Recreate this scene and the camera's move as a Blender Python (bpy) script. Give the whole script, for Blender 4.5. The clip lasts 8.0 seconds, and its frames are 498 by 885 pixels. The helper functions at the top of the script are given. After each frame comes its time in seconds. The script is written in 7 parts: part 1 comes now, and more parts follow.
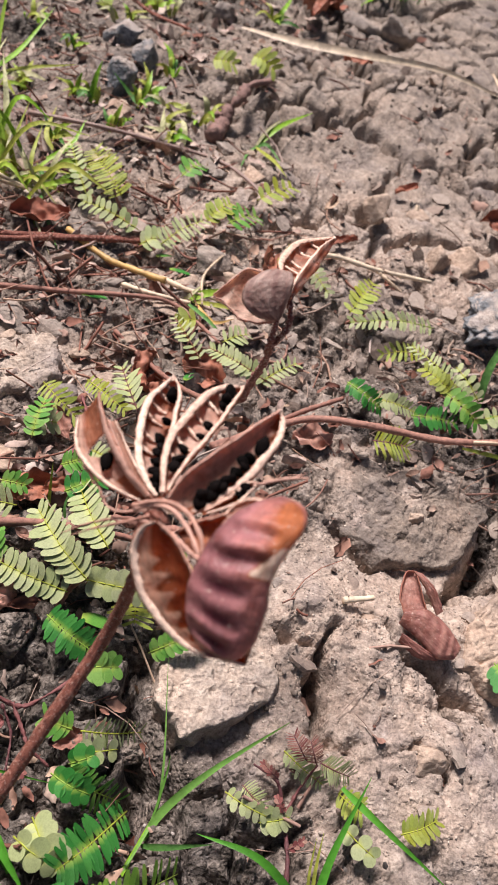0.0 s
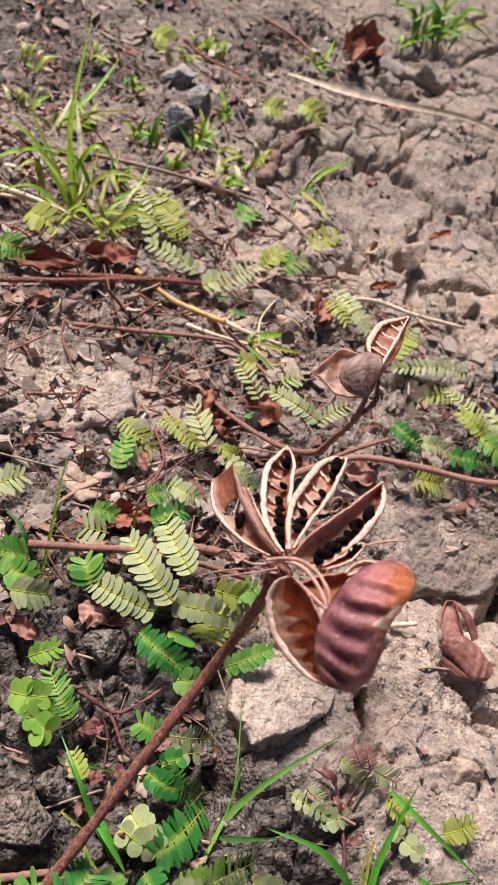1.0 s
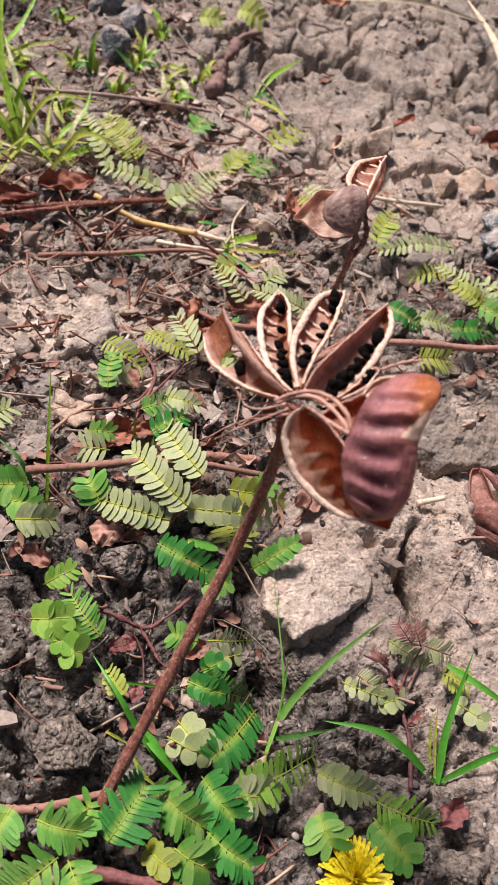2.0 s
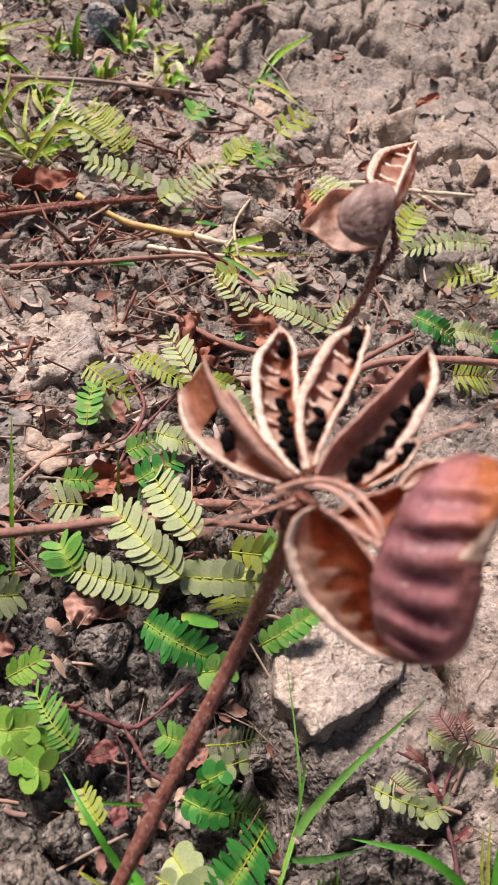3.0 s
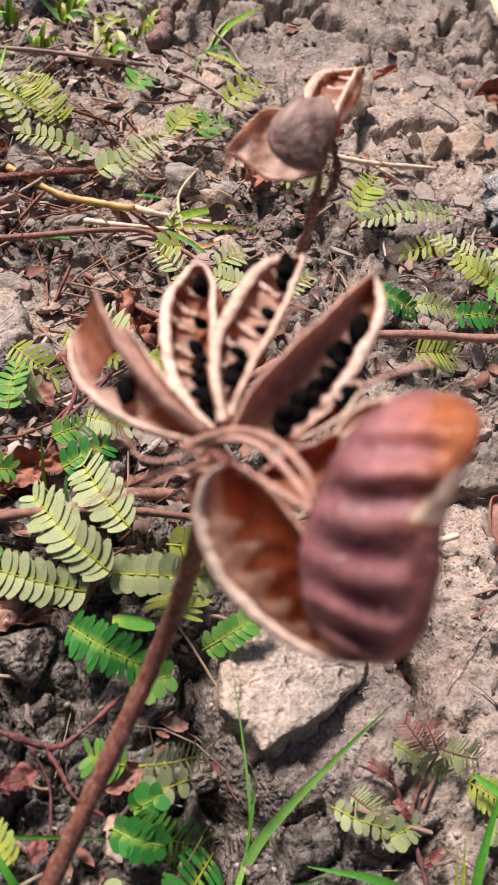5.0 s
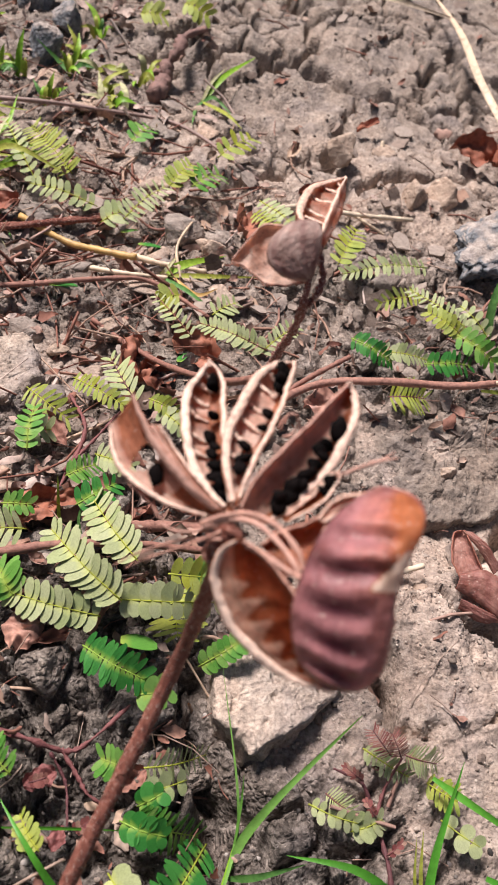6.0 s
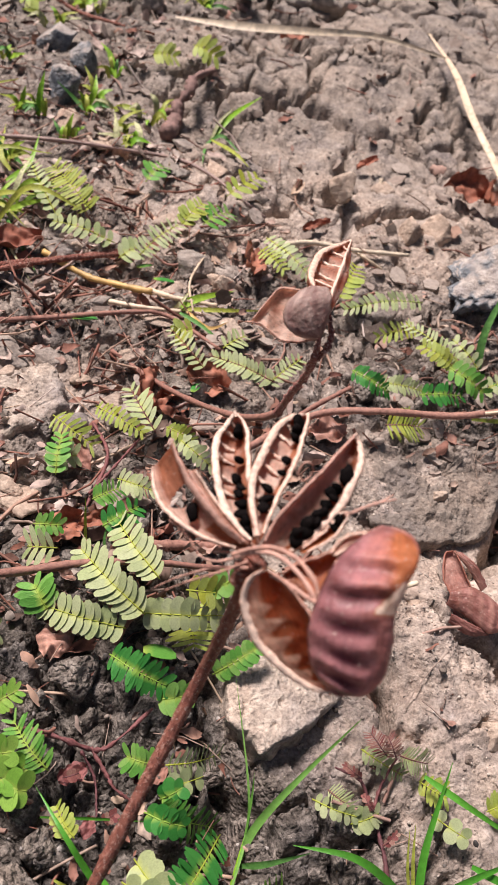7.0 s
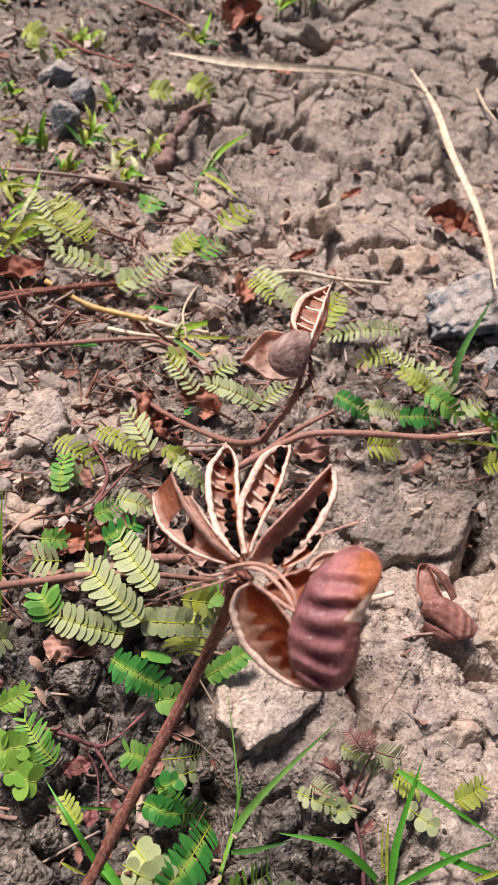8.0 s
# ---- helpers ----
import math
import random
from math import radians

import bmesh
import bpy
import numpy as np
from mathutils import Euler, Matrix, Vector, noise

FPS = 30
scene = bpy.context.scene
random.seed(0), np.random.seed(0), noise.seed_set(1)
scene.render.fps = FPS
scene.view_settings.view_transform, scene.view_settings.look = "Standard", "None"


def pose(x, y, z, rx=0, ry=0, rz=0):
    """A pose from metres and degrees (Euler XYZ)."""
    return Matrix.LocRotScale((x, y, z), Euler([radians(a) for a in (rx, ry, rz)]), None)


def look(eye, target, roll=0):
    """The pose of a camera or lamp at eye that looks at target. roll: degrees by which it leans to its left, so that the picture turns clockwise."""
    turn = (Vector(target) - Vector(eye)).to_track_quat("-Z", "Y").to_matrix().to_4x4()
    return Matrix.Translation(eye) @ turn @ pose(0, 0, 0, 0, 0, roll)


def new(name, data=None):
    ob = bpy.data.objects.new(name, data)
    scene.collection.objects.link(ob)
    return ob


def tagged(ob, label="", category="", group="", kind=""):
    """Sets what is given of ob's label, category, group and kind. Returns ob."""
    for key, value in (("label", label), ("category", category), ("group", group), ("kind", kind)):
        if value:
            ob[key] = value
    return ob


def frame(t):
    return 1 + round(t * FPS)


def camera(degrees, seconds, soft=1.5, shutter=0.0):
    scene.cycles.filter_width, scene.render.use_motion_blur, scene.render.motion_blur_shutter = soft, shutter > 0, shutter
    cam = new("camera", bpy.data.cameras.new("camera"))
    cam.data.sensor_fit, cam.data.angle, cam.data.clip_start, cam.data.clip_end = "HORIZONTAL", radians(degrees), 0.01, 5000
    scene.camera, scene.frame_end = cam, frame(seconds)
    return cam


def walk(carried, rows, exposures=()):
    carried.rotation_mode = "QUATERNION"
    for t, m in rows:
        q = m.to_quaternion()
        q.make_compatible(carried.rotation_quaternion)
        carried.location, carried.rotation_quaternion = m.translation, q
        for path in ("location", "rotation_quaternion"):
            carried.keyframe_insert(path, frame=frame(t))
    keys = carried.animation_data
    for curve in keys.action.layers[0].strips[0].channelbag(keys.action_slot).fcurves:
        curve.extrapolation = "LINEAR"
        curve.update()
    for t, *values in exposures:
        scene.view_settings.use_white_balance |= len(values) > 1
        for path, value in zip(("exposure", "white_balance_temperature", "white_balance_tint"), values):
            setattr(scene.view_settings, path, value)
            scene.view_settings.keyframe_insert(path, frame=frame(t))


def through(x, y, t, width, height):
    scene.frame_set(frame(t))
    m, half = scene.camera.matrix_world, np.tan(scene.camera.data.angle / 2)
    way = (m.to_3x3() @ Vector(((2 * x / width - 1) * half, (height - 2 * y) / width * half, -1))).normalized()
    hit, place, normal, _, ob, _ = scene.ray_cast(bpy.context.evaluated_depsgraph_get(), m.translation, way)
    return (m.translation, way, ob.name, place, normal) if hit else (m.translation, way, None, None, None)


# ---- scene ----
cam = camera(33.48, 8.0, soft=0.75)
cam.data.dof.use_dof = True
cam.data.dof.focus_distance = 0.25
cam.data.dof.aperture_fstop = 42
# seconds, eye, target, roll; metres
PATH = [
    (0, (0.00178, 0.00237, 0.23603), (0.06409, 0.19336, 0.01322), 23.841),
    (0.5, (-0.02404, 0.01272, 0.24778), (0.03533, 0.20191, 0.02265), 26.390),
    (1, (-0.03386, -0.00744, 0.26263), (0.03173, 0.18277, 0.04011), 26.605),
    (1.2, (-0.02853, -0.02239, 0.25564), (0.03050, 0.15714, 0.02265), 22.124),
    (2.3, (-0.02632, -0.01356, 0.22812), (0.03996, 0.17027, 0.00050), 17.637),
    (2.5, (-0.02486, 0.00219, 0.22315), (0.03338, 0.18445, -0.00791), 15.453),
    (3, (-0.01314, 0.02208, 0.20966), (0.04707, 0.20207, -0.02267), 15.703),
    (3.5, (-0.00241, 0.03289, 0.19912), (0.06266, 0.21301, -0.03179), 16.492),
    (4, (0.00058, 0.03498, 0.19532), (0.06640, 0.21645, -0.03432), 15.687),
    (4.5, (0.00110, 0.03641, 0.18105), (0.06737, 0.21577, -0.05012), 15.997),
    (5, (0.00004, 0.03009, 0.18764), (0.06980, 0.21119, -0.04113), 16.558),
    (5.2, (-0.00115, 0.02717, 0.19386), (0.07186, 0.20864, -0.03360), 17.389),
    (6.3, (-0.01265, 0.01901, 0.22313), (0.06486, 0.19974, -0.00342), 19.254),
    (6.5, (-0.01366, 0.01617, 0.22809), (0.06494, 0.19792, 0.00272), 19.342),
    (7, (-0.02150, 0.01353, 0.23672), (0.05718, 0.19599, 0.01197), 19.639),
    (7.5, (-0.02363, 0.00772, 0.24727), (0.05663, 0.19066, 0.02346), 19.812),
    (8, (-0.02756, 0.00266, 0.25732), (0.05446, 0.18703, 0.03532), 20.230),
]
walk(cam, [(t, look(eye, target, roll)) for t, eye, target, roll in PATH])

# ---- world, sun and exposure ----
scene.view_settings.exposure = 0.41
world = bpy.data.worlds.new("sky")
scene.world = world
world.use_nodes = True
sky = world.node_tree.nodes.new("ShaderNodeTexSky")
sky.sky_type = "NISHITA"
sky.sun_disc = False
sky.sun_elevation, sky.sun_rotation = radians(55), radians(-40)
sky.air_density, sky.dust_density = 1.0, 4.0
back = world.node_tree.nodes["Background"]
back.inputs["Strength"].default_value = 0.038
world.node_tree.links.new(sky.outputs["Color"], back.inputs["Color"])
sun = new("sun", bpy.data.lights.new("sun", "SUN"))
sun.data.energy, sun.data.angle, sun.data.color = 4.8, radians(13), (1.0, 0.905, 0.88)
sun.matrix_world = look((-0.5, 0.7, 1.35), (0, 0, 0))


# ---- the lie of the land: value noise, cell noise, and the height of the dry mud at (x, y) ----
def cell_hash(ix, iy, k):
    v = np.sin(ix * 127.1 + iy * 311.7 + k * 74.7) * 43758.5453
    return v - np.floor(v)


def value_noise(x, y, k):
    ix, iy = np.floor(x), np.floor(y)
    fx, fy = x - ix, y - iy
    fx, fy = fx * fx * (3 - 2 * fx), fy * fy * (3 - 2 * fy)
    a, b = cell_hash(ix, iy, k), cell_hash(ix + 1, iy, k)
    c, d = cell_hash(ix, iy + 1, k), cell_hash(ix + 1, iy + 1, k)
    return (a * (1 - fx) + b * fx) * (1 - fy) + (c * (1 - fx) + d * fx) * fy


def layered(x, y, size, k, octaves=4):
    """Layered noise from -1 to 1; size: the largest bumps, in metres."""
    total, weight, power = 0.0, 0.0, 1.0
    for n in range(octaves):
        total = total + power * (value_noise(x / size + 13.7 * n, y / size - 7.1 * n, k + n) * 2 - 1)
        weight, power, size = weight + power, power * 0.5, size * 0.47
    return total / weight * 1.6


def cells(x, y, size, k):
    """Distance to the nearest cell centre, to the next one, the nearest cell's random number and its slant."""
    gx, gy = np.floor(x / size), np.floor(y / size)
    first = np.full(np.shape(x), 9.0)
    second, tag, slope = first.copy(), np.zeros(np.shape(x)), np.zeros(np.shape(x))
    for dx in (-1, 0, 1):
        for dy in (-1, 0, 1):
            cx, cy = gx + dx, gy + dy
            px, py = cx + 0.1 + 0.8 * cell_hash(cx, cy, k), cy + 0.1 + 0.8 * cell_hash(cx, cy, k + 5)
            d = np.hypot(x / size - px, y / size - py)
            nearer = d < first
            second = np.where(nearer, first, np.minimum(second, d))
            tag = np.where(nearer, cell_hash(cx, cy, k + 9), tag)
            lean = (cell_hash(cx, cy, k + 2) - 0.5) * (x / size - px) + (cell_hash(cx, cy, k + 3) - 0.5) * (y / size - py)
            slope = np.where(nearer, lean, slope)
            first = np.where(nearer, d, first)
    return first, second, tag, slope


def step(v, width):
    return 1 / (1 + np.exp(np.clip(-v / width, -40, 40)))


def near_crust(x, y):
    """The bare pale crust beside the stalk's foot."""
    edge = 0.03 * layered(x, y, 0.06, 41, 3) + 0.012 * layered(x, y, 0.014, 45, 3)
    return step(x - 0.048 + edge * 0.5, 0.006) * step(0.175 - y + edge, 0.012) * step(y - 0.083 + 0.3 * edge + 0.014 * step(x - 0.070, 0.004) * step(layered(x, y, 0.016, 51, 3) + 0.05, 0.12), 0.004)


def far_crust(x, y):
    """The bare lumpy mud beyond the litter."""
    edge = 0.03 * layered(x, y, 0.06, 41, 3)
    return step(x - 0.035 - 0.1 * (y - 0.3) + edge, 0.02) * step(y - 0.30 + edge, 0.02)


def clay(x, y):
    """1 where the mud is pale, bare and crusted; 0 where it is dark crumbly soil under litter."""
    edge = 0.03 * layered(x, y, 0.06, 41, 3)
    far = far_crust(x, y)
    patch = 0.85 * step(1 - np.hypot((x + 0.028) / 0.042, (y - 0.226) / 0.024) + 9 * edge, 0.12)
    bed = 0.6 * step(y - 0.33 + edge, 0.02) * step(layered(x, y, 0.05, 43, 3) + 0.1, 0.1)
    front = 0.75 * step(0.083 - y, 0.003) * step(x - 0.088 + edge, 0.006) * (0.45 + 0.55 * step(layered(x, y, 0.018, 46, 3), 0.1))
    mat = 0.46 * step(0.095 - x + edge, 0.01) * step(y - 0.158 + 0.5 * edge, 0.006) * step(0.40 - y, 0.03) * step(layered(x, y, 0.032, 42, 4) + 0.15, 0.10)
    bare = np.clip(near_crust(x, y) + far + np.maximum(patch, mat) + front + bed * (1 - far), 0, 1)
    away = step(np.hypot(x, y - 0.3) - 1.0, 0.06)
    return bare * (1 - away) + away * np.clip(0.55 + 0.3 * layered(x, y, 0.5, 44, 4), 0, 1)


def fissure(x, y, p, q, width, deep):
    """A crack from p to q, wandering, widest in the middle."""
    dx, dy = q[0] - p[0], q[1] - p[1]
    size = math.hypot(dx, dy)
    along = ((x - p[0]) * dx + (y - p[1]) * dy) / size
    aside = ((x - p[0]) * dy - (y - p[1]) * dx) / size + 0.02 * size * np.sin(along / size * 7 + p[0] * 900)
    t = np.clip(along / size, 0, 1)
    w = width * (0.35 + 0.65 * np.sin(math.pi * t))
    return -deep * np.exp(-((aside / w) ** 2)) * step(along + 0.002, 0.0015) * step(size + 0.002 - along, 0.0015)


def height(x, y):
    x, y = np.asarray(x, float), np.asarray(y, float)
    near = step(1.6 - np.hypot(x, y - 0.3), 0.15)
    wx = x + 0.005 * layered(x, y, 0.018, 3, 3)
    wy = y + 0.005 * layered(x, y, 0.018, 7, 3)
    crust, front, bed = clay(x, y), near_crust(x, y), far_crust(x, y)
    rough = 1 - 0.92 * crust
    far = 1 - 0.45 * step(y - 0.36, 0.05)
    h = -0.012 * step(-0.02 - x, 0.03) * step(y - 0.36, 0.05) + 0.010 * step(x - 0.14, 0.04) * step(y - 0.46, 0.04)
    h = h + 0.006 * layered(x, y, 0.07, 11, 3) - 0.0045 * step(x - 0.042, 0.004) * step(0.172 - y, 0.006) + 0.0035 * step(x - 0.066, 0.004) * step(0.098 - y, 0.004) * step(y - 0.06, 0.006)
    # the deep cracks round the bare crust
    h = h - 0.034 * np.exp(-(((wx - 0.172 - 0.33 * (wy - 0.19)) / 0.007) ** 2)) * step(0.022 - abs(wy - 0.188), 0.004)
    h = h - 0.018 * np.exp(-(((wx - 0.0372) / 0.0045) ** 2)) * step(0.116 - wy, 0.004) * step(wy - 0.06, 0.004)
    # the crust itself: one lumpy plate, higher to the right, broken by cracks and falling off in rubble in front
    ex, ey = x + 0.0035 * layered(x, y, 0.011, 14, 4), y + 0.0035 * layered(x, y, 0.011, 15, 4)
    plate = step(ex - 0.069, 0.003) * step(ey - 0.0825 + 0.05 * np.maximum(0, x - 0.10), 0.007) * step(0.143 - ey, 0.004) * step(0.150 - ex, 0.004)
    knobs = layered(x, y, 0.022, 16, 4)
    h = h + plate * (0.0062 + 0.0024 * knobs + 0.0028 * np.abs(layered(x, y, 0.009, 17, 3)) - 0.0020 * np.maximum(0, layered(x, y, 0.005, 18, 2)) + 0.0010 * layered(x, y, 0.0035, 19, 2))
    for p, q, w, d in (((0.0945, 0.122), (0.0890, 0.089), 0.0028, 0.030), ((0.0885, 0.091), (0.0985, 0.0870), 0.0013, 0.008), ((0.114, 0.131), (0.1365, 0.113), 0.0018, 0.014), ((0.1365, 0.114), (0.138, 0.094), 0.0024, 0.020), ((0.1365, 0.113), (0.150, 0.106), 0.0018, 0.012),
                       ((0.111, 0.090), (0.1215, 0.0940), 0.0010, 0.004), ((0.1215, 0.094), (0.129, 0.082), 0.0015, 0.009), ((0.074, 0.124), (0.092, 0.122), 0.0011, 0.006), ((0.138, 0.150), (0.168, 0.165), 0.0035, 0.016), ((0.098, 0.172), (0.120, 0.158), 0.0030, 0.010)):
        h = h + fissure(ex, ey, p, q, w, d)
    # soil: clods and crumbs of three sizes
    f1, f2, tag, lean = cells(wx, wy, 0.016, 22)
    body = np.clip((f2 - f1) / 0.22, 0, 1) ** 0.6
    h = h + (1 - np.clip(crust, 0, 1)) * far * (body * (0.0080 + 0.006 * (tag - 0.5) + 0.010 * lean) - 0.0065)
    f1, f2, tag, lean = cells(wx + 0.004 * layered(x, y, 0.009, 4, 2), wy, 0.0066, 23)
    body = np.clip((f2 - f1) / 0.26, 0, 1) ** 0.7
    h = h + (0.05 + 0.95 * rough + 0.30 * bed) * far * (body * (0.0024 + 0.0022 * (tag - 0.5) + 0.004 * lean) - 0.0018)
    f1, f2, tag, lean = cells(wx, wy, 0.0030, 24)
    h = h + (1 - 0.93 * crust) * np.clip((f2 - f1) / 0.3, 0, 1) * far * (0.0008 + 0.0006 * (tag - 0.5) + 0.001 * lean)
    h = h + (1 - 0.72 * crust) * 0.0009 * far * layered(x, y, 0.004, 31, 2)
    # the far bed: rounded lumps with soft tops and dark gaps, plates and cracks beyond them
    lumpy = step(layered(x, y, 0.11, 33, 2) + 0.05 - 9.0 * (y - 0.385) + 1.5 * (0.2 - x), 0.18)
    f1, f2, tag, lean = cells(x + 0.010 * layered(x, y, 0.03, 34, 3), y + 0.010 * layered(x, y, 0.03, 35, 3), 0.030, 25)
    h = h + bed * lumpy * (0.010 * np.sqrt(np.clip(1 - 1.7 * f1 * f1, 0, 1)) * (0.15 + 0.9 * tag * tag) - 0.004 + 0.0035 * lean)
    f1, f2, tag, lean = cells(x + 0.004 * layered(x, y, 0.012, 36, 3), y + 0.004 * layered(x, y, 0.012, 37, 3), 0.0125, 26)
    h = h + bed * (0.15 + 0.6 * lumpy) * (0.0036 * np.clip((f2 - f1) / 0.25, 0, 1) ** 0.6 * (0.2 + tag) - 0.0018 + 0.002 * lean)
    f1, f2, tag, lean = cells(x + 0.020 * layered(x, y, 0.05, 38, 4), y + 0.020 * layered(x, y, 0.05, 39, 4), 0.075, 27)
    split = np.exp(-(((f2 - f1) / 0.045) ** 2))
    h = h + bed * (1 - 0.8 * lumpy) * (0.006 * lean + 0.003 * (tag - 0.5) - 0.020 * split * step(layered(x, y, 0.06, 40, 2) + 0.8, 0.15))
    f1, f2, tag, lean = cells(x + 0.008 * layered(x, y, 0.02, 47, 3), y + 0.008 * layered(x, y, 0.02, 48, 3), 0.026, 28)
    split = np.exp(-(((f2 - f1) / 0.06) ** 2))
    h = h + bed * (1 - lumpy) * (0.003 * lean - 0.012 * split * step(layered(x, y, 0.05, 49, 2) + 0.25, 0.1)) + bed * 0.004 * layered(x, y, 0.028, 50, 3)
    return h * near


# ---- materials ----
def pallor(x, y):
    """1 where the mud is greyer: the far bed and the left bank."""
    away = step(np.hypot(x, y - 0.3) - 1.0, 0.06)
    return 0.6 * away + (1 - away) * np.clip(step(y - 0.42 + 0.05 * layered(x, y, 0.08, 52, 3), 0.03) + 0.6 * step(0.02 - x + 0.02 * layered(x, y, 0.05, 53, 3), 0.01) * step(0.16 - y, 0.02), 0, 1)


def ramp(nt, fac, stops, mode="LINEAR"):
    node = nt.nodes.new("ShaderNodeValToRGB")
    node.color_ramp.interpolation = mode
    el = node.color_ramp.elements
    while len(el) < len(stops):
        el.new(0.5)
    for e, (at, col) in zip(el, stops):
        e.position, e.color = at, (*col, 1) if len(col) == 3 else col
    nt.links.new(fac, node.inputs["Fac"])
    return node.outputs["Color"]


def noise_node(nt, scale, detail=4, rough=0.6, coords=None, stretch=None):
    tex = nt.nodes.new("ShaderNodeTexNoise")
    tex.inputs["Scale"].default_value, tex.inputs["Detail"].default_value, tex.inputs["Roughness"].default_value = scale, detail, rough
    if coords is None:
        coords = nt.nodes.new("ShaderNodeTexCoord").outputs["Object"]
    if stretch:
        m = nt.nodes.new("ShaderNodeMapping")
        m.inputs["Scale"].default_value = stretch
        nt.links.new(coords, m.inputs["Vector"])
        coords = m.outputs["Vector"]
    nt.links.new(coords, tex.inputs["Vector"])
    return tex.outputs["Fac"]


def mix(nt, fac, a, b, how="MIX"):
    node = nt.nodes.new("ShaderNodeMix")
    node.data_type, node.blend_type = "RGBA", how
    for key, v in (("Factor", fac), ("A", a), ("B", b)):
        sock = [s for s in node.inputs if s.name == key and s.type == ("VALUE" if key == "Factor" else "RGBA")][0]
        if isinstance(v, (int, float)):
            sock.default_value = v
        elif isinstance(v, tuple):
            sock.default_value = (*v, 1)
        else:
            nt.links.new(v, sock)
    return [s for s in node.outputs if s.type == "RGBA"][0]


def bump(nt, fac, strength, distance, normal=None):
    node = nt.nodes.new("ShaderNodeBump")
    node.inputs["Strength"].default_value, node.inputs["Distance"].default_value = strength, distance
    nt.links.new(fac, node.inputs["Height"])
    if normal is not None:
        nt.links.new(normal, node.inputs["Normal"])
    return node.outputs["Normal"]


def material(name, rough=0.8, spec=0.3):
    mat = bpy.data.materials.new(name)
    mat.use_nodes = True
    nt = mat.node_tree
    b = nt.nodes["Principled BSDF"]
    b.inputs["Roughness"].default_value = rough
    b.inputs["Specular IOR Level"].default_value = spec
    return mat, nt, b


def random_of(nt, what="Object"):
    if what == "Island":
        return nt.nodes.new("ShaderNodeNewGeometry").outputs["Random Per Island"]
    return nt.nodes.new("ShaderNodeObjectInfo").outputs["Random"]


def world_coords(nt):
    return nt.nodes.new("ShaderNodeNewGeometry").outputs["Position"]


def mud_material(name, attribute=True, pale=1.0, tint=(1, 1, 1), speck=0.7, worn=0.3, relief=0.85, pale_top=False):
    """Dry mud: pale pinkish crust and darker crumbly soil, with grit."""
    mat, nt, b = material(name, 0.95, 0.15)
    at = world_coords(nt)
    coarse, fine, grit = noise_node(nt, 38, 5, 0.65, at), noise_node(nt, 260, 5, 0.7, at), noise_node(nt, 1100, 3, 0.6, at)
    t = lambda c: tuple(v * m for v, m in zip(c, tint))  # noqa: E731
    soil = ramp(nt, fine, [(0.3, t((0.030, 0.025, 0.022))), (0.5, t((0.165, 0.146, 0.132))), (0.72, t((0.44, 0.395, 0.36)))])
    crust = ramp(nt, fine, [(0.24, t((0.25, 0.205, 0.178))), (0.5, t((0.43, 0.357, 0.31))), (0.76, t((0.61, 0.53, 0.465)))])
    if attribute:
        a = nt.nodes.new("ShaderNodeAttribute")
        a.attribute_name = "crust"
        col = mix(nt, a.outputs["Fac"], soil, crust)
        g = nt.nodes.new("ShaderNodeAttribute")
        g.attribute_name = "grey"
        col = mix(nt, g.outputs["Fac"], col, mix(nt, 1.0, col, (0.74, 0.76, 0.765), "MULTIPLY"))
    else:
        col = mix(nt, pale, soil, crust)
    if pale_top:
        # a dark stone colour, broken up by the pale mud colour where faces look up
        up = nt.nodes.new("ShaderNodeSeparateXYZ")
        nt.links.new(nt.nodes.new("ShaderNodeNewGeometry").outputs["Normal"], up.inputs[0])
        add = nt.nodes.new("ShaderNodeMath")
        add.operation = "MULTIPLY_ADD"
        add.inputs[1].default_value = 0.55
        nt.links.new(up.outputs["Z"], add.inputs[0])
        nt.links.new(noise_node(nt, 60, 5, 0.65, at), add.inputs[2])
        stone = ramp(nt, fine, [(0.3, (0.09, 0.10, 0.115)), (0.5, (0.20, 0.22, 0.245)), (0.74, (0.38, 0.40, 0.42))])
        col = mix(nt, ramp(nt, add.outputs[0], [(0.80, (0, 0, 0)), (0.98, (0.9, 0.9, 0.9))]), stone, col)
    hue = ramp(nt, coarse, [(0.3, (0.72, 0.72, 0.77)), (0.5, (1.0, 0.97, 0.95)), (0.7, (1.13, 1.05, 1.0))])
    col = mix(nt, 1.0, col, hue, "MULTIPLY")
    specks = ramp(nt, grit, [(0.36, (0.6, 0.58, 0.56)), (0.5, (1, 1, 1)), (0.66, (1.25, 1.22, 1.18))])
    col = mix(nt, speck, col, specks, "MULTIPLY")
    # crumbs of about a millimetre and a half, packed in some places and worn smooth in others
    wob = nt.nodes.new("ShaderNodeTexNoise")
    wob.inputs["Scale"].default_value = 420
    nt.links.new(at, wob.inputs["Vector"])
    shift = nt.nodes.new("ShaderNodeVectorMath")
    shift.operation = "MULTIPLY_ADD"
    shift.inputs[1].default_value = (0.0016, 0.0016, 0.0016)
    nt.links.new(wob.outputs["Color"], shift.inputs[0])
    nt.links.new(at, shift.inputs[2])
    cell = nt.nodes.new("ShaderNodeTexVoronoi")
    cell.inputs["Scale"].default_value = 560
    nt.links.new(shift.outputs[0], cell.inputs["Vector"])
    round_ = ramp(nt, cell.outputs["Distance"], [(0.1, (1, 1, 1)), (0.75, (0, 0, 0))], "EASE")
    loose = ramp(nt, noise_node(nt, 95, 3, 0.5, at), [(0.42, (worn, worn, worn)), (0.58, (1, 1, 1))])
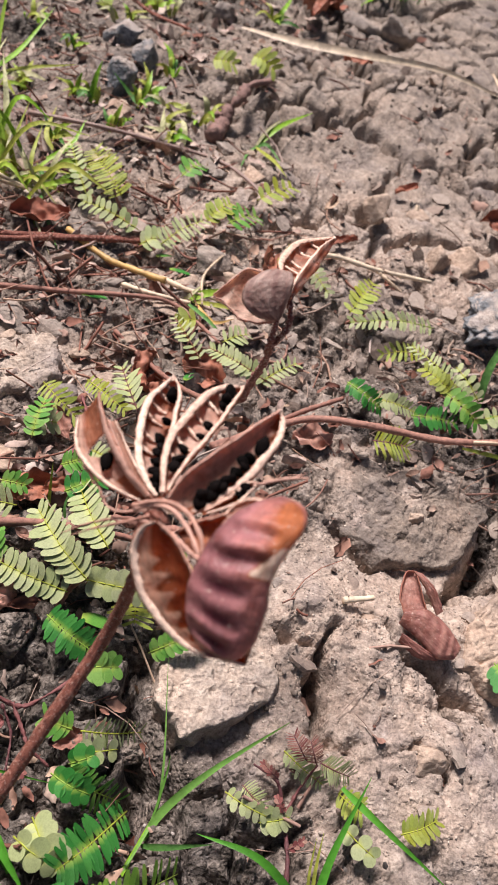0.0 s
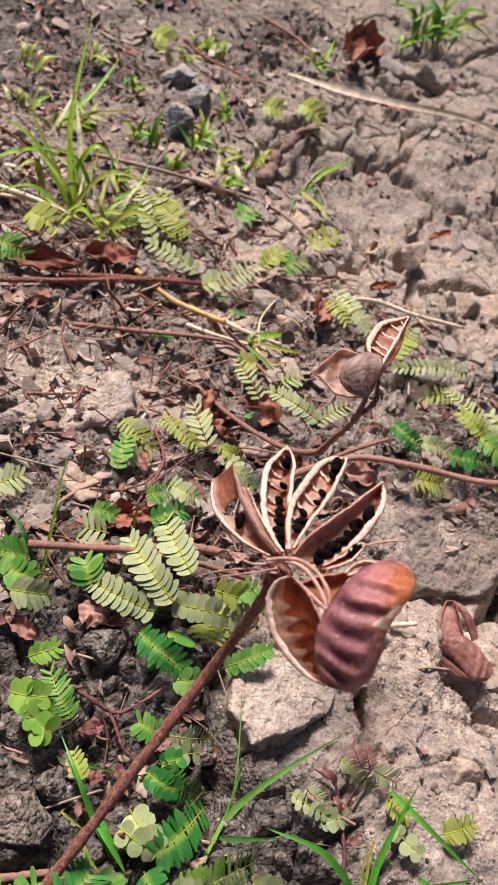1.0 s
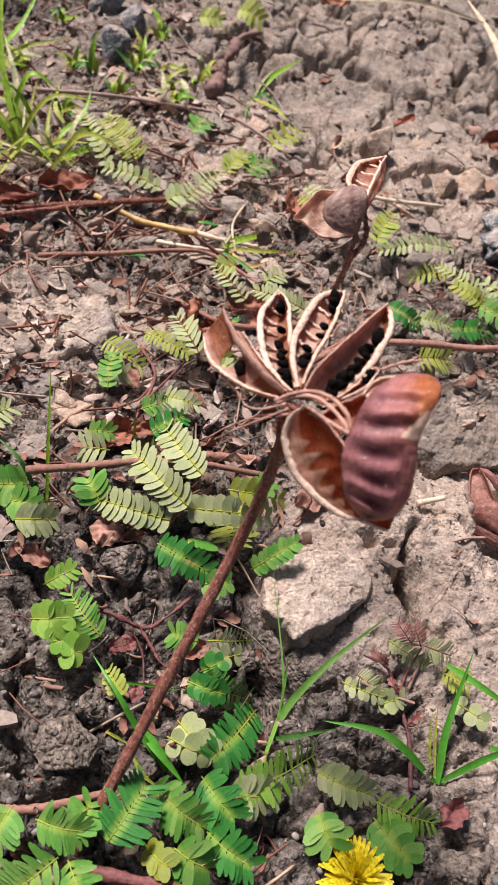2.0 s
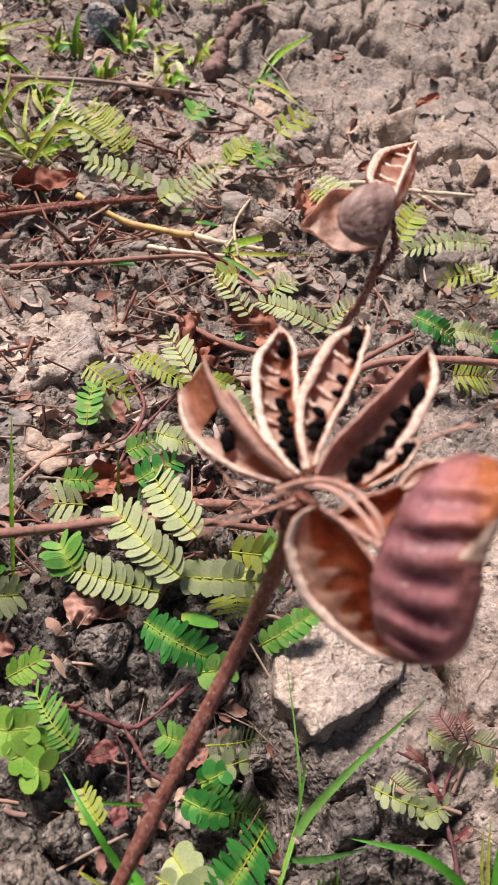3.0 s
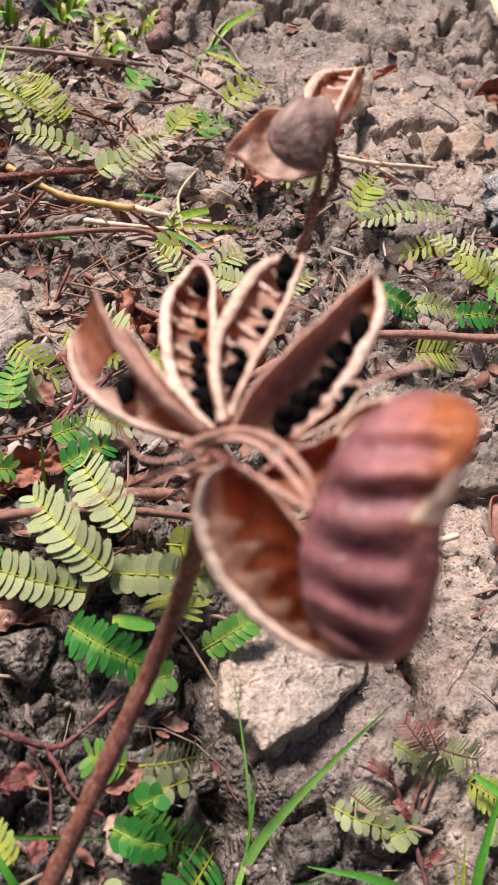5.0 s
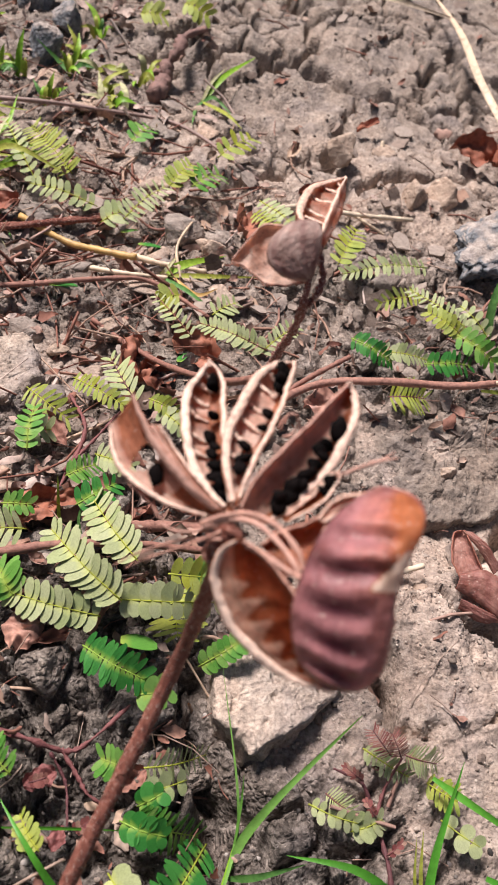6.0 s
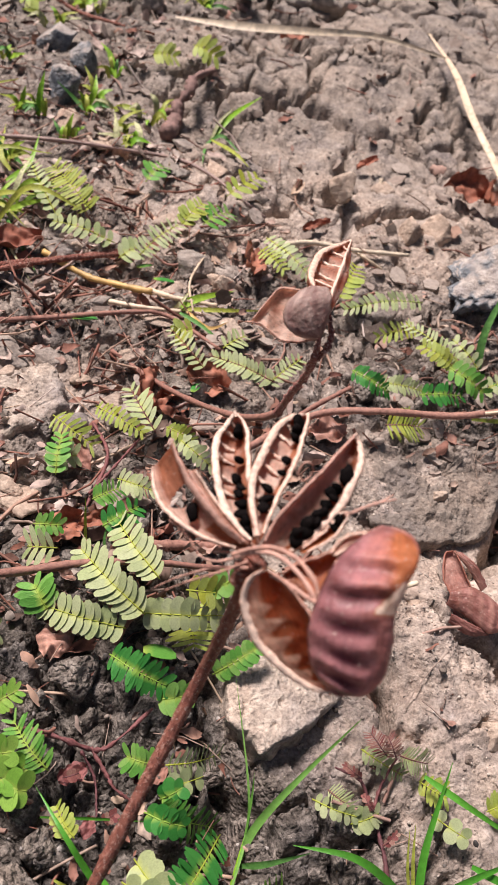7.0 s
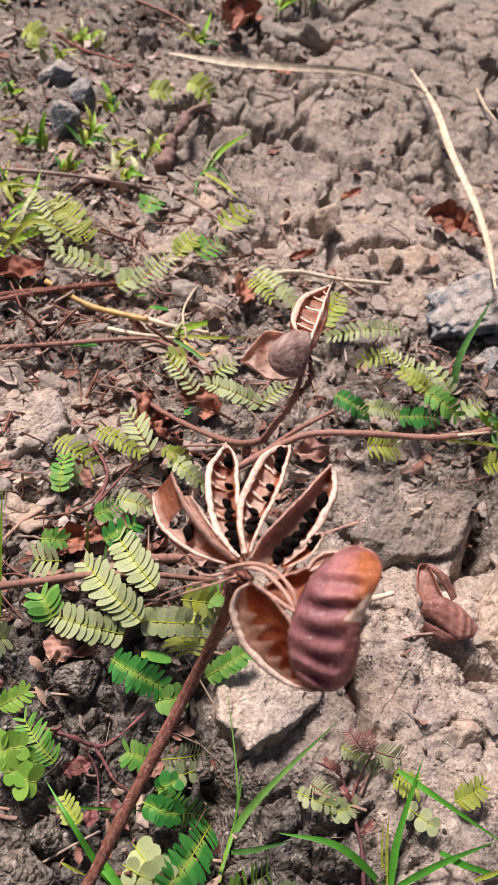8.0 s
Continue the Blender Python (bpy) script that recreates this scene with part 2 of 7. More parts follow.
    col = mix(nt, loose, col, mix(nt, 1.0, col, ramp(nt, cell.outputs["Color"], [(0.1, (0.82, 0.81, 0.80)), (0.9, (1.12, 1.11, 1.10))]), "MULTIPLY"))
    nt.links.new(col, b.inputs["Base Color"])
    if attribute:
        calm = mix(nt, a.outputs["Fac"], (1, 1, 1), (0.42, 0.42, 0.42))
        loose = mix(nt, 1.0, loose, calm, "MULTIPLY")
        fine = mix(nt, calm, (0.5, 0.5, 0.5), fine)
    n = bump(nt, fine, relief, 0.0018)
    n = bump(nt, mix(nt, loose, (0.5, 0.5, 0.5), round_), relief, 0.0013, n)
    nt.links.new(bump(nt, grit, 0.55, 0.0006, n), b.inputs["Normal"])
    return mat


def plant_material(name, stops, rough=0.6, scale=300, spec=0.35, relief=0.0004, what="Object", through=0.0, stretch=None, worn=0.8, heart=None, flecks=None):
    """A leaf, stem or husk: its colours run along stops, by a random number of the piece and by fine grain."""
    mat, nt, b = material(name, rough, spec)
    grain = noise_node(nt, scale, 4, 0.65, None, stretch)
    base = ramp(nt, random_of(nt, what), stops)
    shade = ramp(nt, grain, [(0.28, (0.45, 0.43, 0.41)), (0.5, (1, 1, 1)), (0.72, (1.4, 1.37, 1.3))])
    col = mix(nt, worn, base, shade, "MULTIPLY")
    if flecks:
        col = mix(nt, ramp(nt, noise_node(nt, 2100, 2, 0.5), [(0.56, (0, 0, 0)), (0.64, (0.9, 0.9, 0.9))]), col, flecks)
    if heart:
        along = nt.nodes.new("ShaderNodeSeparateXYZ")
        nt.links.new(nt.nodes.new("ShaderNodeTexCoord").outputs["Object"], along.inputs[0])
        col = mix(nt, ramp(nt, along.outputs["X"], [(0.03, (0.85, 0.85, 0.85)), (0.32, (0, 0, 0))]), col, heart)
    nt.links.new(col, b.inputs["Base Color"])
    nt.links.new(bump(nt, grain, 0.5, relief), b.inputs["Normal"])
    if through:
        t = nt.nodes.new("ShaderNodeBsdfTranslucent")
        nt.links.new(col, t.inputs["Color"])
        m = nt.nodes.new("ShaderNodeMixShader")
        m.inputs["Fac"].default_value = through
        nt.links.new(b.outputs[0], m.inputs[1])
        nt.links.new(t.outputs[0], m.inputs[2])
        nt.links.new(m.outputs[0], nt.nodes["Material Output"].inputs["Surface"])
    return mat


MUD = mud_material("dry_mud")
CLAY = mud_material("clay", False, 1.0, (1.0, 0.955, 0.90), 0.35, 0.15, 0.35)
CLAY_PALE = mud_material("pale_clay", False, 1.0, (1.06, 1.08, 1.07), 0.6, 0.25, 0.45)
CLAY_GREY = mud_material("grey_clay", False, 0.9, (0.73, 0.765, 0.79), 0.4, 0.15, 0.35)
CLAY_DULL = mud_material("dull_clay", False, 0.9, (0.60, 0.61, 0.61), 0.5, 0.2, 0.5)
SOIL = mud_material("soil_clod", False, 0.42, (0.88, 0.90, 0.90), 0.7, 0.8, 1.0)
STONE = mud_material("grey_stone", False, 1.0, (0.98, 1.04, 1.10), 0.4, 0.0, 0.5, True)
GREEN = plant_material("leaf_green", [(0, (0.10, 0.30, 0.045)), (0.5, (0.16, 0.39, 0.065)), (1, (0.27, 0.47, 0.12))], 0.5, 7, through=0.25, stretch=(1.0, 3.5, 1.0), worn=0.4, heart=(0.40, 0.52, 0.09))
FRESH = plant_material("leaf_fresh", [(0, (0.20, 0.43, 0.05)), (1, (0.32, 0.52, 0.09))], 0.5, 7, through=0.25, stretch=(1.0, 3.5, 1.0), worn=0.4, heart=(0.42, 0.52, 0.10))
DEEP = plant_material("leaf_deep_green", [(0, (0.03, 0.19, 0.03)), (1, (0.07, 0.29, 0.055))], 0.45, 7, through=0.2, stretch=(1.0, 3.5, 1.0), worn=0.4, heart=(0.34, 0.50, 0.08))
LIME = plant_material("leaf_yellow_green", [(0, (0.34, 0.42, 0.07)), (0.5, (0.44, 0.50, 0.14)), (1, (0.36, 0.38, 0.04))], 0.55, 7, through=0.25, stretch=(1.0, 3.5, 1.0), worn=0.4, heart=(0.46, 0.50, 0.06))
PALE = plant_material("leaf_pale", [(0, (0.36, 0.43, 0.19)), (0.5, (0.49, 0.53, 0.30)), (1, (0.43, 0.49, 0.23))], 0.6, 7, through=0.2, stretch=(1.0, 3.5, 1.0), worn=0.4, heart=(0.56, 0.60, 0.20))
GRASS = plant_material("grass_green", [(0, (0.20, 0.42, 0.03)), (0.5, (0.28, 0.50, 0.04)), (1, (0.40, 0.54, 0.07))], 0.45, 400, through=0.2, stretch=(1, 1, 1))
BLADE_DARK = plant_material("grass_dark", [(0, (0.10, 0.26, 0.06)), (1, (0.15, 0.34, 0.09))], 0.5, 500, through=0.2)
BLADE_MID = plant_material("grass_mid", [(0, (0.15, 0.36, 0.06)), (1, (0.22, 0.42, 0.10))], 0.45, 500, through=0.2, worn=0.4)
BLADE_VIVID = plant_material("grass_vivid", [(0, (0.055, 0.28, 0.025)), (1, (0.12, 0.37, 0.04))], 0.42, 500, through=0.2, worn=0.4)
BLADE_LIME = plant_material("grass_yellow_green", [(0, (0.34, 0.40, 0.06)), (1, (0.42, 0.44, 0.08))], 0.5, 500, through=0.2)
BLADE_DRY = plant_material("grass_faded", [(0, (0.50, 0.50, 0.27)), (1, (0.58, 0.55, 0.33))], 0.6, 500, through=0.15)


def bark_material():
    """Dry reddish stalk: dark and pale blotches along it, cream flecks where the skin has peeled."""
    mat, nt, b = material("brown_stem", 0.65, 0.35)
    at = world_coords(nt)
    blotch, fleck = noise_node(nt, 520, 5, 0.72, at, (1.6, 1.3, 0.5)), noise_node(nt, 1500, 3, 0.6, at)
    col = ramp(nt, blotch, [(0.30, (0.09, 0.03, 0.024)), (0.45, (0.26, 0.088, 0.062)), (0.58, (0.36, 0.135, 0.095)), (0.70, (0.56, 0.34, 0.27))])
    pale = ramp(nt, fleck, [(0.58, (0, 0, 0)), (0.66, (0.8, 0.8, 0.8))])
    col = mix(nt, pale, col, (0.60, 0.44, 0.37))
    nt.links.new(col, b.inputs["Base Color"])
    n = bump(nt, blotch, 0.9, 0.0018)
    nt.links.new(bump(nt, fleck, 0.5, 0.0005, n), b.inputs["Normal"])
    return mat


BARK = bark_material()
TAN = plant_material("tan_stem", [(0, (0.27, 0.13, 0.10)), (1, (0.35, 0.18, 0.14))], 0.7, 600, relief=0.0006)
MAROON = plant_material("maroon_stem", [(0, (0.13, 0.05, 0.055)), (1, (0.24, 0.09, 0.085))], 0.6, 700, relief=0.0012)
ROOT = plant_material("root_bark", [(0, (0.20, 0.12, 0.105)), (1, (0.27, 0.165, 0.145))], 0.8, 300, relief=0.002)
STRAW = plant_material("straw", [(0, (0.62, 0.47, 0.33)), (1, (0.70, 0.58, 0.44))], 0.5, 200, spec=0.5)
GOLD = plant_material("golden_straw", [(0, (0.55, 0.33, 0.10)), (1, (0.62, 0.40, 0.16))], 0.5, 200, spec=0.5)
RUST = plant_material("rust_leaf", [(0, (0.20, 0.065, 0.04)), (1, (0.38, 0.155, 0.10))], 0.65, 350)
HUSK_CREAM = plant_material("husk_rim", [(0, (0.71, 0.48, 0.38)), (1, (0.82, 0.61, 0.50))], 0.55, 900, relief=0.0008, worn=0.9)
HUSK_OUT = plant_material("husk_outside", [(0, (0.33, 0.17, 0.13)), (1, (0.42, 0.23, 0.18))], 0.5, 350)
HUSK_TAN = plant_material("husk_tan", [(0, (0.44, 0.235, 0.18)), (1, (0.53, 0.31, 0.25))], 0.6, 420)
HUSK_GREY = plant_material("husk_grey", [(0, (0.28, 0.19, 0.165)), (1, (0.33, 0.225, 0.195))], 0.5, 450)
SEED = plant_material("seed", [(0, (0.002, 0.0015, 0.0015)), (1, (0.006, 0.004, 0.004))], 0.8, 700, spec=0.06)
RED_LEAF = plant_material("leaf_red", [(0, (0.22, 0.06, 0.06)), (0.5, (0.34, 0.13, 0.11)), (1, (0.42, 0.26, 0.20))], 0.6, 7, through=0.2)
YELLOW = plant_material("yellow_petal", [(0, (0.86, 0.70, 0.02)), (1, (0.92, 0.82, 0.05))], 0.5, 7, through=0.2)
LITTER = plant_material("litter", [(0, (0.08, 0.04, 0.03)), (0.15, (0.26, 0.12, 0.09)), (0.3, (0.42, 0.28, 0.23)), (0.42, (0.24, 0.10, 0.07)), (0.55, (0.34, 0.26, 0.22)), (0.68, (0.15, 0.09, 0.07)), (0.8, (0.38, 0.29, 0.24)), (0.9, (0.30, 0.17, 0.12)), (1, (0.42, 0.33, 0.27))], 0.85, 300, what="Island")
DEAD = plant_material("dead_leaf", [(0, (0.26, 0.17, 0.145)), (0.25, (0.45, 0.34, 0.295)), (0.5, (0.53, 0.43, 0.38)), (0.65, (0.39, 0.235, 0.19)), (0.85, (0.49, 0.40, 0.36)), (1, (0.55, 0.45, 0.39))], 0.85, 300, what="Island", relief=0.001)
RED_LITTER = plant_material("red_litter", [(0, (0.15, 0.06, 0.045)), (0.3, (0.32, 0.15, 0.11)), (0.55, (0.22, 0.09, 0.065)), (0.8, (0.44, 0.28, 0.21)), (1, (0.52, 0.38, 0.28))], 0.8, 300, what="Island")
FLAKE = plant_material("clay_flake", [(0, (0.13, 0.10, 0.085)), (0.4, (0.30, 0.235, 0.20)), (0.75, (0.36, 0.30, 0.26)), (1, (0.34, 0.28, 0.245))], 0.95, 500, spec=0.1, relief=0.0015, what="Island", worn=0.5)
FLAKE_ONE = plant_material("clay_flake_large", [(0, (0.13, 0.10, 0.085)), (0.4, (0.30, 0.235, 0.20)), (0.75, (0.36, 0.30, 0.26)), (1, (0.34, 0.28, 0.245))], 0.95, 3, spec=0.1, relief=0.002, worn=0.5)
CRUMB_DARK = plant_material("damp_crumb", [(0, (0.04, 0.036, 0.034)), (0.5, (0.15, 0.132, 0.123)), (0.85, (0.28, 0.25, 0.235)), (1, (0.42, 0.38, 0.355))], 0.7, 700, spec=0.35, relief=0.001, what="Island")
CRUMB_PALE = plant_material("pale_crumb", [(0, (0.32, 0.265, 0.23)), (0.5, (0.42, 0.35, 0.30)), (1, (0.56, 0.49, 0.43))], 0.95, 600, spec=0.1, relief=0.0008, what="Island")
CRUMB = plant_material("crumb", [(0, (0.08, 0.065, 0.055)), (0.4, (0.20, 0.16, 0.135)), (0.75, (0.34, 0.28, 0.24)), (1, (0.48, 0.41, 0.36))], 0.95, 600, spec=0.1, relief=0.0008, what="Island")


# ---- mesh helpers ----
UP = Vector((0, 0, 1))


def mesh_of(name, verts, faces, smooth=True):
    me = bpy.data.meshes.new(name)
    me.from_pydata([tuple(v) for v in verts], [], faces)
    me.update()
    if smooth:
        me.polygons.foreach_set("use_smooth", [True] * len(me.polygons))
    return me


def part(name, me, mat, parent=None, label=""):
    if not me.materials:
        me.materials.append(mat)
    ob = new(name, me)
    if parent is not None:
        ob.parent = parent
    if label:
        ob["label"] = label
    return ob


def thing(name, at, label, category, group="", kind=""):
    ob = new(name)
    ob.location = at
    ob.empty_display_size = 0.005
    return tagged(ob, label, category, group, kind)


def glide(points, n):
    """n + 1 points on a smooth line through the given ones, by even steps of the parameter."""
    p = [Vector(q) for q in points]
    if len(p) == 2:
        return [p[0].lerp(p[1], k / n) for k in range(n + 1)]
    p = [2 * p[0] - p[1], *p, 2 * p[-1] - p[-2]]
    out, m = [], len(p) - 3
    for k in range(n + 1):
        s = min(k / n * m, m - 1e-6)
        i, u = int(s), s - int(s)
        a, b, c, d = p[i : i + 4]
        out.append(0.5 * (2 * b + (c - a) * u + (2 * a - 5 * b + 4 * c - d) * u * u + (3 * b - a - 3 * c + d) * u**3))
    return out


def tube(points, r0, r1, n=24, sides=8, lumps=0.12, seed=0, origin=(0, 0, 0)):
    """A tapered round stem along a smooth line, slightly lumpy."""
    rnd = random.Random(seed)
    line = [q - Vector(origin) for q in glide(points, n)]
    verts, faces = [], []
    ref = None
    for k, q in enumerate(line):
        way = (line[min(k + 1, n)] - line[max(k - 1, 0)]).normalized()
        if ref is None:
            ref = way.orthogonal().normalized()
        ref = (ref - way * ref.dot(way)).normalized()
        other = way.cross(ref)
        r = r0 + (r1 - r0) * k / n
        swell = 1 + lumps * rnd.uniform(-1, 1)
        for s in range(sides):
            a = 2 * math.pi * s / sides
            rr = r * swell * (1 + lumps * rnd.uniform(-0.6, 0.6))
            verts.append(q + (ref * math.cos(a) + other * math.sin(a)) * rr)
    for k in range(n):
        for s in range(sides):
            t = (s + 1) % sides
            faces.append((k * sides + s, k * sides + t, (k + 1) * sides + t, (k + 1) * sides + s))
    verts += [line[0], line[-1]]
    for s in range(sides):
        t = (s + 1) % sides
        faces += [(len(verts) - 2, t, s), (len(verts) - 1, n * sides + s, n * sides + t)]
    return mesh_of("stem", verts, faces)


def ribbon(points, width, up=UP, n=14, fold=0.25, tip=0.0, base=0.6, twist=0.0, origin=(0, 0, 0), thick=0.00012):
    """A leaf blade along a smooth line: folded along its midrib, widest in its lower half, with two faces a little apart."""
    line = [q - Vector(origin) for q in glide(points, n)]
    rows = []
    for k, q in enumerate(line):
        s = k / n
        way = (line[min(k + 1, n)] - line[max(k - 1, 0)]).normalized()
        side = way.cross(Vector(up)).normalized()
        side = Matrix.Rotation(twist * s, 3, way) @ side
        normal = side.cross(way).normalized()
        w = 0.5 * width * (base + (1 - base) * min(1, s * 4)) * (1 - (1 - tip) * max(0, (s - 0.35) / 0.65) ** 1.6)
        rows.append((q - side * w + normal * w * fold, q, q + side * w + normal * w * fold, normal))
    verts, faces = [], []
    for a, b, c, nn in rows:
        verts += [a, b, c]
    m = len(verts)
    for a, b, c, nn in rows:
        verts += [a - nn * thick, b - nn * thick, c - nn * thick]
    for k in range(n):
        for j in (0, 1):
            i = 3 * k + j
            faces += [(i, i + 1, i + 4, i + 3), (m + i, m + i + 3, m + i + 4, m + i + 1)]
    return mesh_of("blade", verts, faces)


# ---- ground: one sheet to the horizon, finest under the camera ----
def spaced(lo, hi, fine, coarse, reach):
    """Even fine steps from lo to hi, then wider ones, up to coarse for a while, and on in growing strides as far as reach."""
    def outwards(room):
        at, stride, out = 0.0, fine, []
        while at < reach:
            stride = min(stride * 1.02, coarse) if at < room else stride * 1.22
            at += stride
            out.append(at)
        return np.array(out)

    return np.concatenate([(lo - outwards(0.10))[::-1], np.arange(lo, hi, fine), hi + outwards(0.42)])


def ground_sheet():
    xs, ys = spaced(-0.09, 0.20, 0.0010, 0.0016, 60), spaced(0.0, 0.34, 0.0010, 0.0019, 60)
    gx, gy = np.meshgrid(xs, ys)
    gz = height(gx, gy)
    nx, ny = len(xs), len(ys)
    me = bpy.data.meshes.new("ground")
    me.vertices.add(nx * ny)
    me.vertices.foreach_set("co", np.stack([gx, gy, gz], -1).astype(np.float32).ravel())
    i = (np.arange(ny - 1)[:, None] * nx + np.arange(nx - 1)[None]).ravel()
    quads = np.stack([i, i + 1, i + nx + 1, i + nx], -1).astype(np.int32)
    me.loops.add(quads.size)
    me.loops.foreach_set("vertex_index", quads.ravel())
    me.polygons.add(len(quads))
    me.polygons.foreach_set("loop_start", np.arange(0, quads.size, 4, dtype=np.int32))
    me.polygons.foreach_set("use_smooth", np.ones(len(quads), bool))
    me.update(calc_edges=True)
    crust = me.attributes.new("crust", "FLOAT", "POINT")
    grey = me.attributes.new("grey", "FLOAT", "POINT")
    grey.data.foreach_set("value", pallor(gx, gy).astype(np.float32).ravel())
    crust.data.foreach_set("value", (clay(gx, gy) * 0.9).astype(np.float32).ravel())
    ob = part("ground", me, MUD)
    return tagged(ob, "dry cracked brown mud with crumbs of soil and litter", "ground", kind="structure")


GROUND = ground_sheet()


def land(x, y):
    """The local level of the ground at a spot."""
    o = np.array([-0.003, 0, 0.003])
    return float(height(x + o[:, None] + 0 * o, y + o[None] + 0 * o[:, None]).mean())



# ---- kinds of things ----
FACING = Vector((-0.26, -0.49, 0.83)).normalized()
LEAFLETS = {}


def leaflet_mesh(mat, plump):
    """One oblong leaflet of length 1 along x, folded a little along its vein; shared by all of its kind."""
    key = (mat.name, plump)
    if key not in LEAFLETS:
        verts, faces, n = [], [], 6
        for lift in (0.0, -0.014):
            for k in range(n + 1):
                s = k / n
                w = 0.5 * plump * (math.sin(math.pi * min(0.97, 0.05 + 0.92 * s)) ** 0.42)
                z = 0.02 * math.sin(math.pi * s) + lift
                verts += [(s, -w, z + 0.10 * w), (s, 0, z), (s, w, z + 0.10 * w)]
        m = 3 * (n + 1)
        for k in range(n):
            for j in (0, 1):
                i = 3 * k + j
                faces += [(i, i + 3, i + 4, i + 1), (m + i, m + i + 1, m + i + 4, m + i + 3)]
        me = mesh_of("leaflet", verts, faces)
        me.materials.append(mat)
        LEAFLETS[key] = me
    return LEAFLETS[key]


SPRAYS = [0]


def spray(p0, p1, leaflet, mat, pairs=9, plump=0.34, sag=0.15, lean=25, normal=FACING, rib=None, label="", spread=1.0, bow=0.0, close=2.3):
    """A feather-shaped leaf: a midrib from p0 to p1 with pairs of oblong leaflets (leaflet: length in metres)."""
    SPRAYS[0] += 1
    if p0[1] > 0.155:
        pairs, plump = round(pairs * 1.35), round(plump * 0.78, 3)
    elif pairs > 7:
        pairs = round(pairs * 1.2)
    rnd = random.Random(SPRAYS[0] * 17)
    p0, p1 = Vector(p0) + UP * 0.002, Vector(p1) + UP * 0.003
    run = p1 - p0
    size = run.length
    side0 = run.cross(Vector(normal)).normalized()
    mid = p0.lerp(p1, 0.5) + Vector(normal) * size * sag + side0 * bow * size
    if not label:
        label = {"leaf_green": "fresh green feathery leaf with rows of leaflets", "leaf_deep_green": "deep green feathery leaf with rows of leaflets",
                 "leaf_fresh": "bright fresh green feathery leaf with rounded leaflets", "leaf_yellow_green": "yellow-green feathery leaf with narrow leaflets", "leaf_pale": "pale faded feathery leaf with rounded leaflets"}[mat.name]
    leaf = thing("feathery_leaf", p0, label + " over dry soil", "leaf", "feathery leaves on the ground")
    part("midrib", tube([p0, mid, p1], 0.00024, 0.00014, 8, 5, 0.1, SPRAYS[0], p0), rib or (LIME if mat in (PALE, LIME) else mat), leaf)
    line = glide([p0, mid, p1], 40)
    me = leaflet_mesh(mat, plump)
    slim = min(1.45, ((0.84 if pairs > 7 else 0.95) if p0.y < 0.155 else 0.68) * close * size * 0.9 / pairs / (plump * leaflet))
    for k in range(pairs):
        s = 0.03 + 0.96 * (k + 0.5) / pairs
        i = min(39, int(s * 40))
        q, way = line[i], (line[i + 1] - line[max(0, i - 1)]).normalized()
        side = way.cross(Vector(normal)).normalized()
        up = side.cross(way).normalized()
        grow = leaflet * (0.62 + 0.38 * math.sin(math.pi * (0.12 + 0.8 * s))) * spread * 0.80
        for sign in (-1, 1):
            a = radians(lean + rnd.uniform(-9, 9) + 28 * max(0, s - 0.75) / 0.25)
            x = (side * sign * math.cos(a) + way * math.sin(a) + up * rnd.uniform(-0.05, 0.16)).normalized()
            z = (up + side * sign * -0.1 + way * (0.22 + rnd.uniform(-0.12, 0.12))).normalized()
            y = z.cross(x).normalized()
            z = x.cross(y)
            g = grow * rnd.uniform(0.85, 1.1)
            ob = part("leaflet", me, mat, leaf)
            ob.matrix_local = Matrix.Translation(q - p0) @ Matrix((x, y, z)).transposed().to_4x4() @ Matrix.Diagonal((g, g * slim, g, 1))
    return leaf


def twig(points, r0, r1, mat, label, name="stem", lumps=0.15, n=30):
    at = Vector(points[0])
    ob = part(name, tube(points, r0, r1, n, 9, lumps, int(abs(at.x * 9e4 + at.y * 7e4)), at), mat)
    ob.location = at
    return tagged(ob, label, name.split("_")[-1])


def grass(at, blades, label, mat=None, name="grass_tuft", group=""):
    """A grass plant: blades, each its points, width and twist."""
    ob = thing(name, at, label, "grass", group)
    for k, (points, width, *rest) in enumerate(blades):
        m = rest[0] if rest else mat or GRASS
        m = {GREEN: BLADE_DARK, LIME: BLADE_LIME, PALE: BLADE_DRY, DEEP: BLADE_DARK}.get(m, m)
        part("blade", ribbon(points, width * 0.58, FACING, 16, 0.3, 0.02, 0.55, rest[1] if len(rest) > 1 else 0.3, at), m, ob)
    return ob


def fill_tuft(tuft, count, reach, tall, width, seed, mats):
    """Adds arching random blades to a tuft."""
    rnd = random.Random(seed)
    for k in range(count):
        a, r = rnd.uniform(0, 6.283), reach * rnd.uniform(0.3, 1)
        b = Vector((rnd.uniform(-0.3, 0.3) * reach, rnd.uniform(-0.3, 0.3) * reach, 0))
        d = Vector((math.cos(a), math.sin(a), 0))
        z = tall * rnd.uniform(0.45, 1)
        pts = [b, b + d * r * 0.4 + UP * z * 0.75, b + d * r + UP * z * rnd.uniform(0.5, 1.1)]
        part("blade", ribbon(pts, width * rnd.uniform(0.6, 1.1), FACING, 12, 0.3, 0.02, 0.55, rnd.uniform(-0.6, 0.6)), mats[k % len(mats)], tuft)
    return tuft


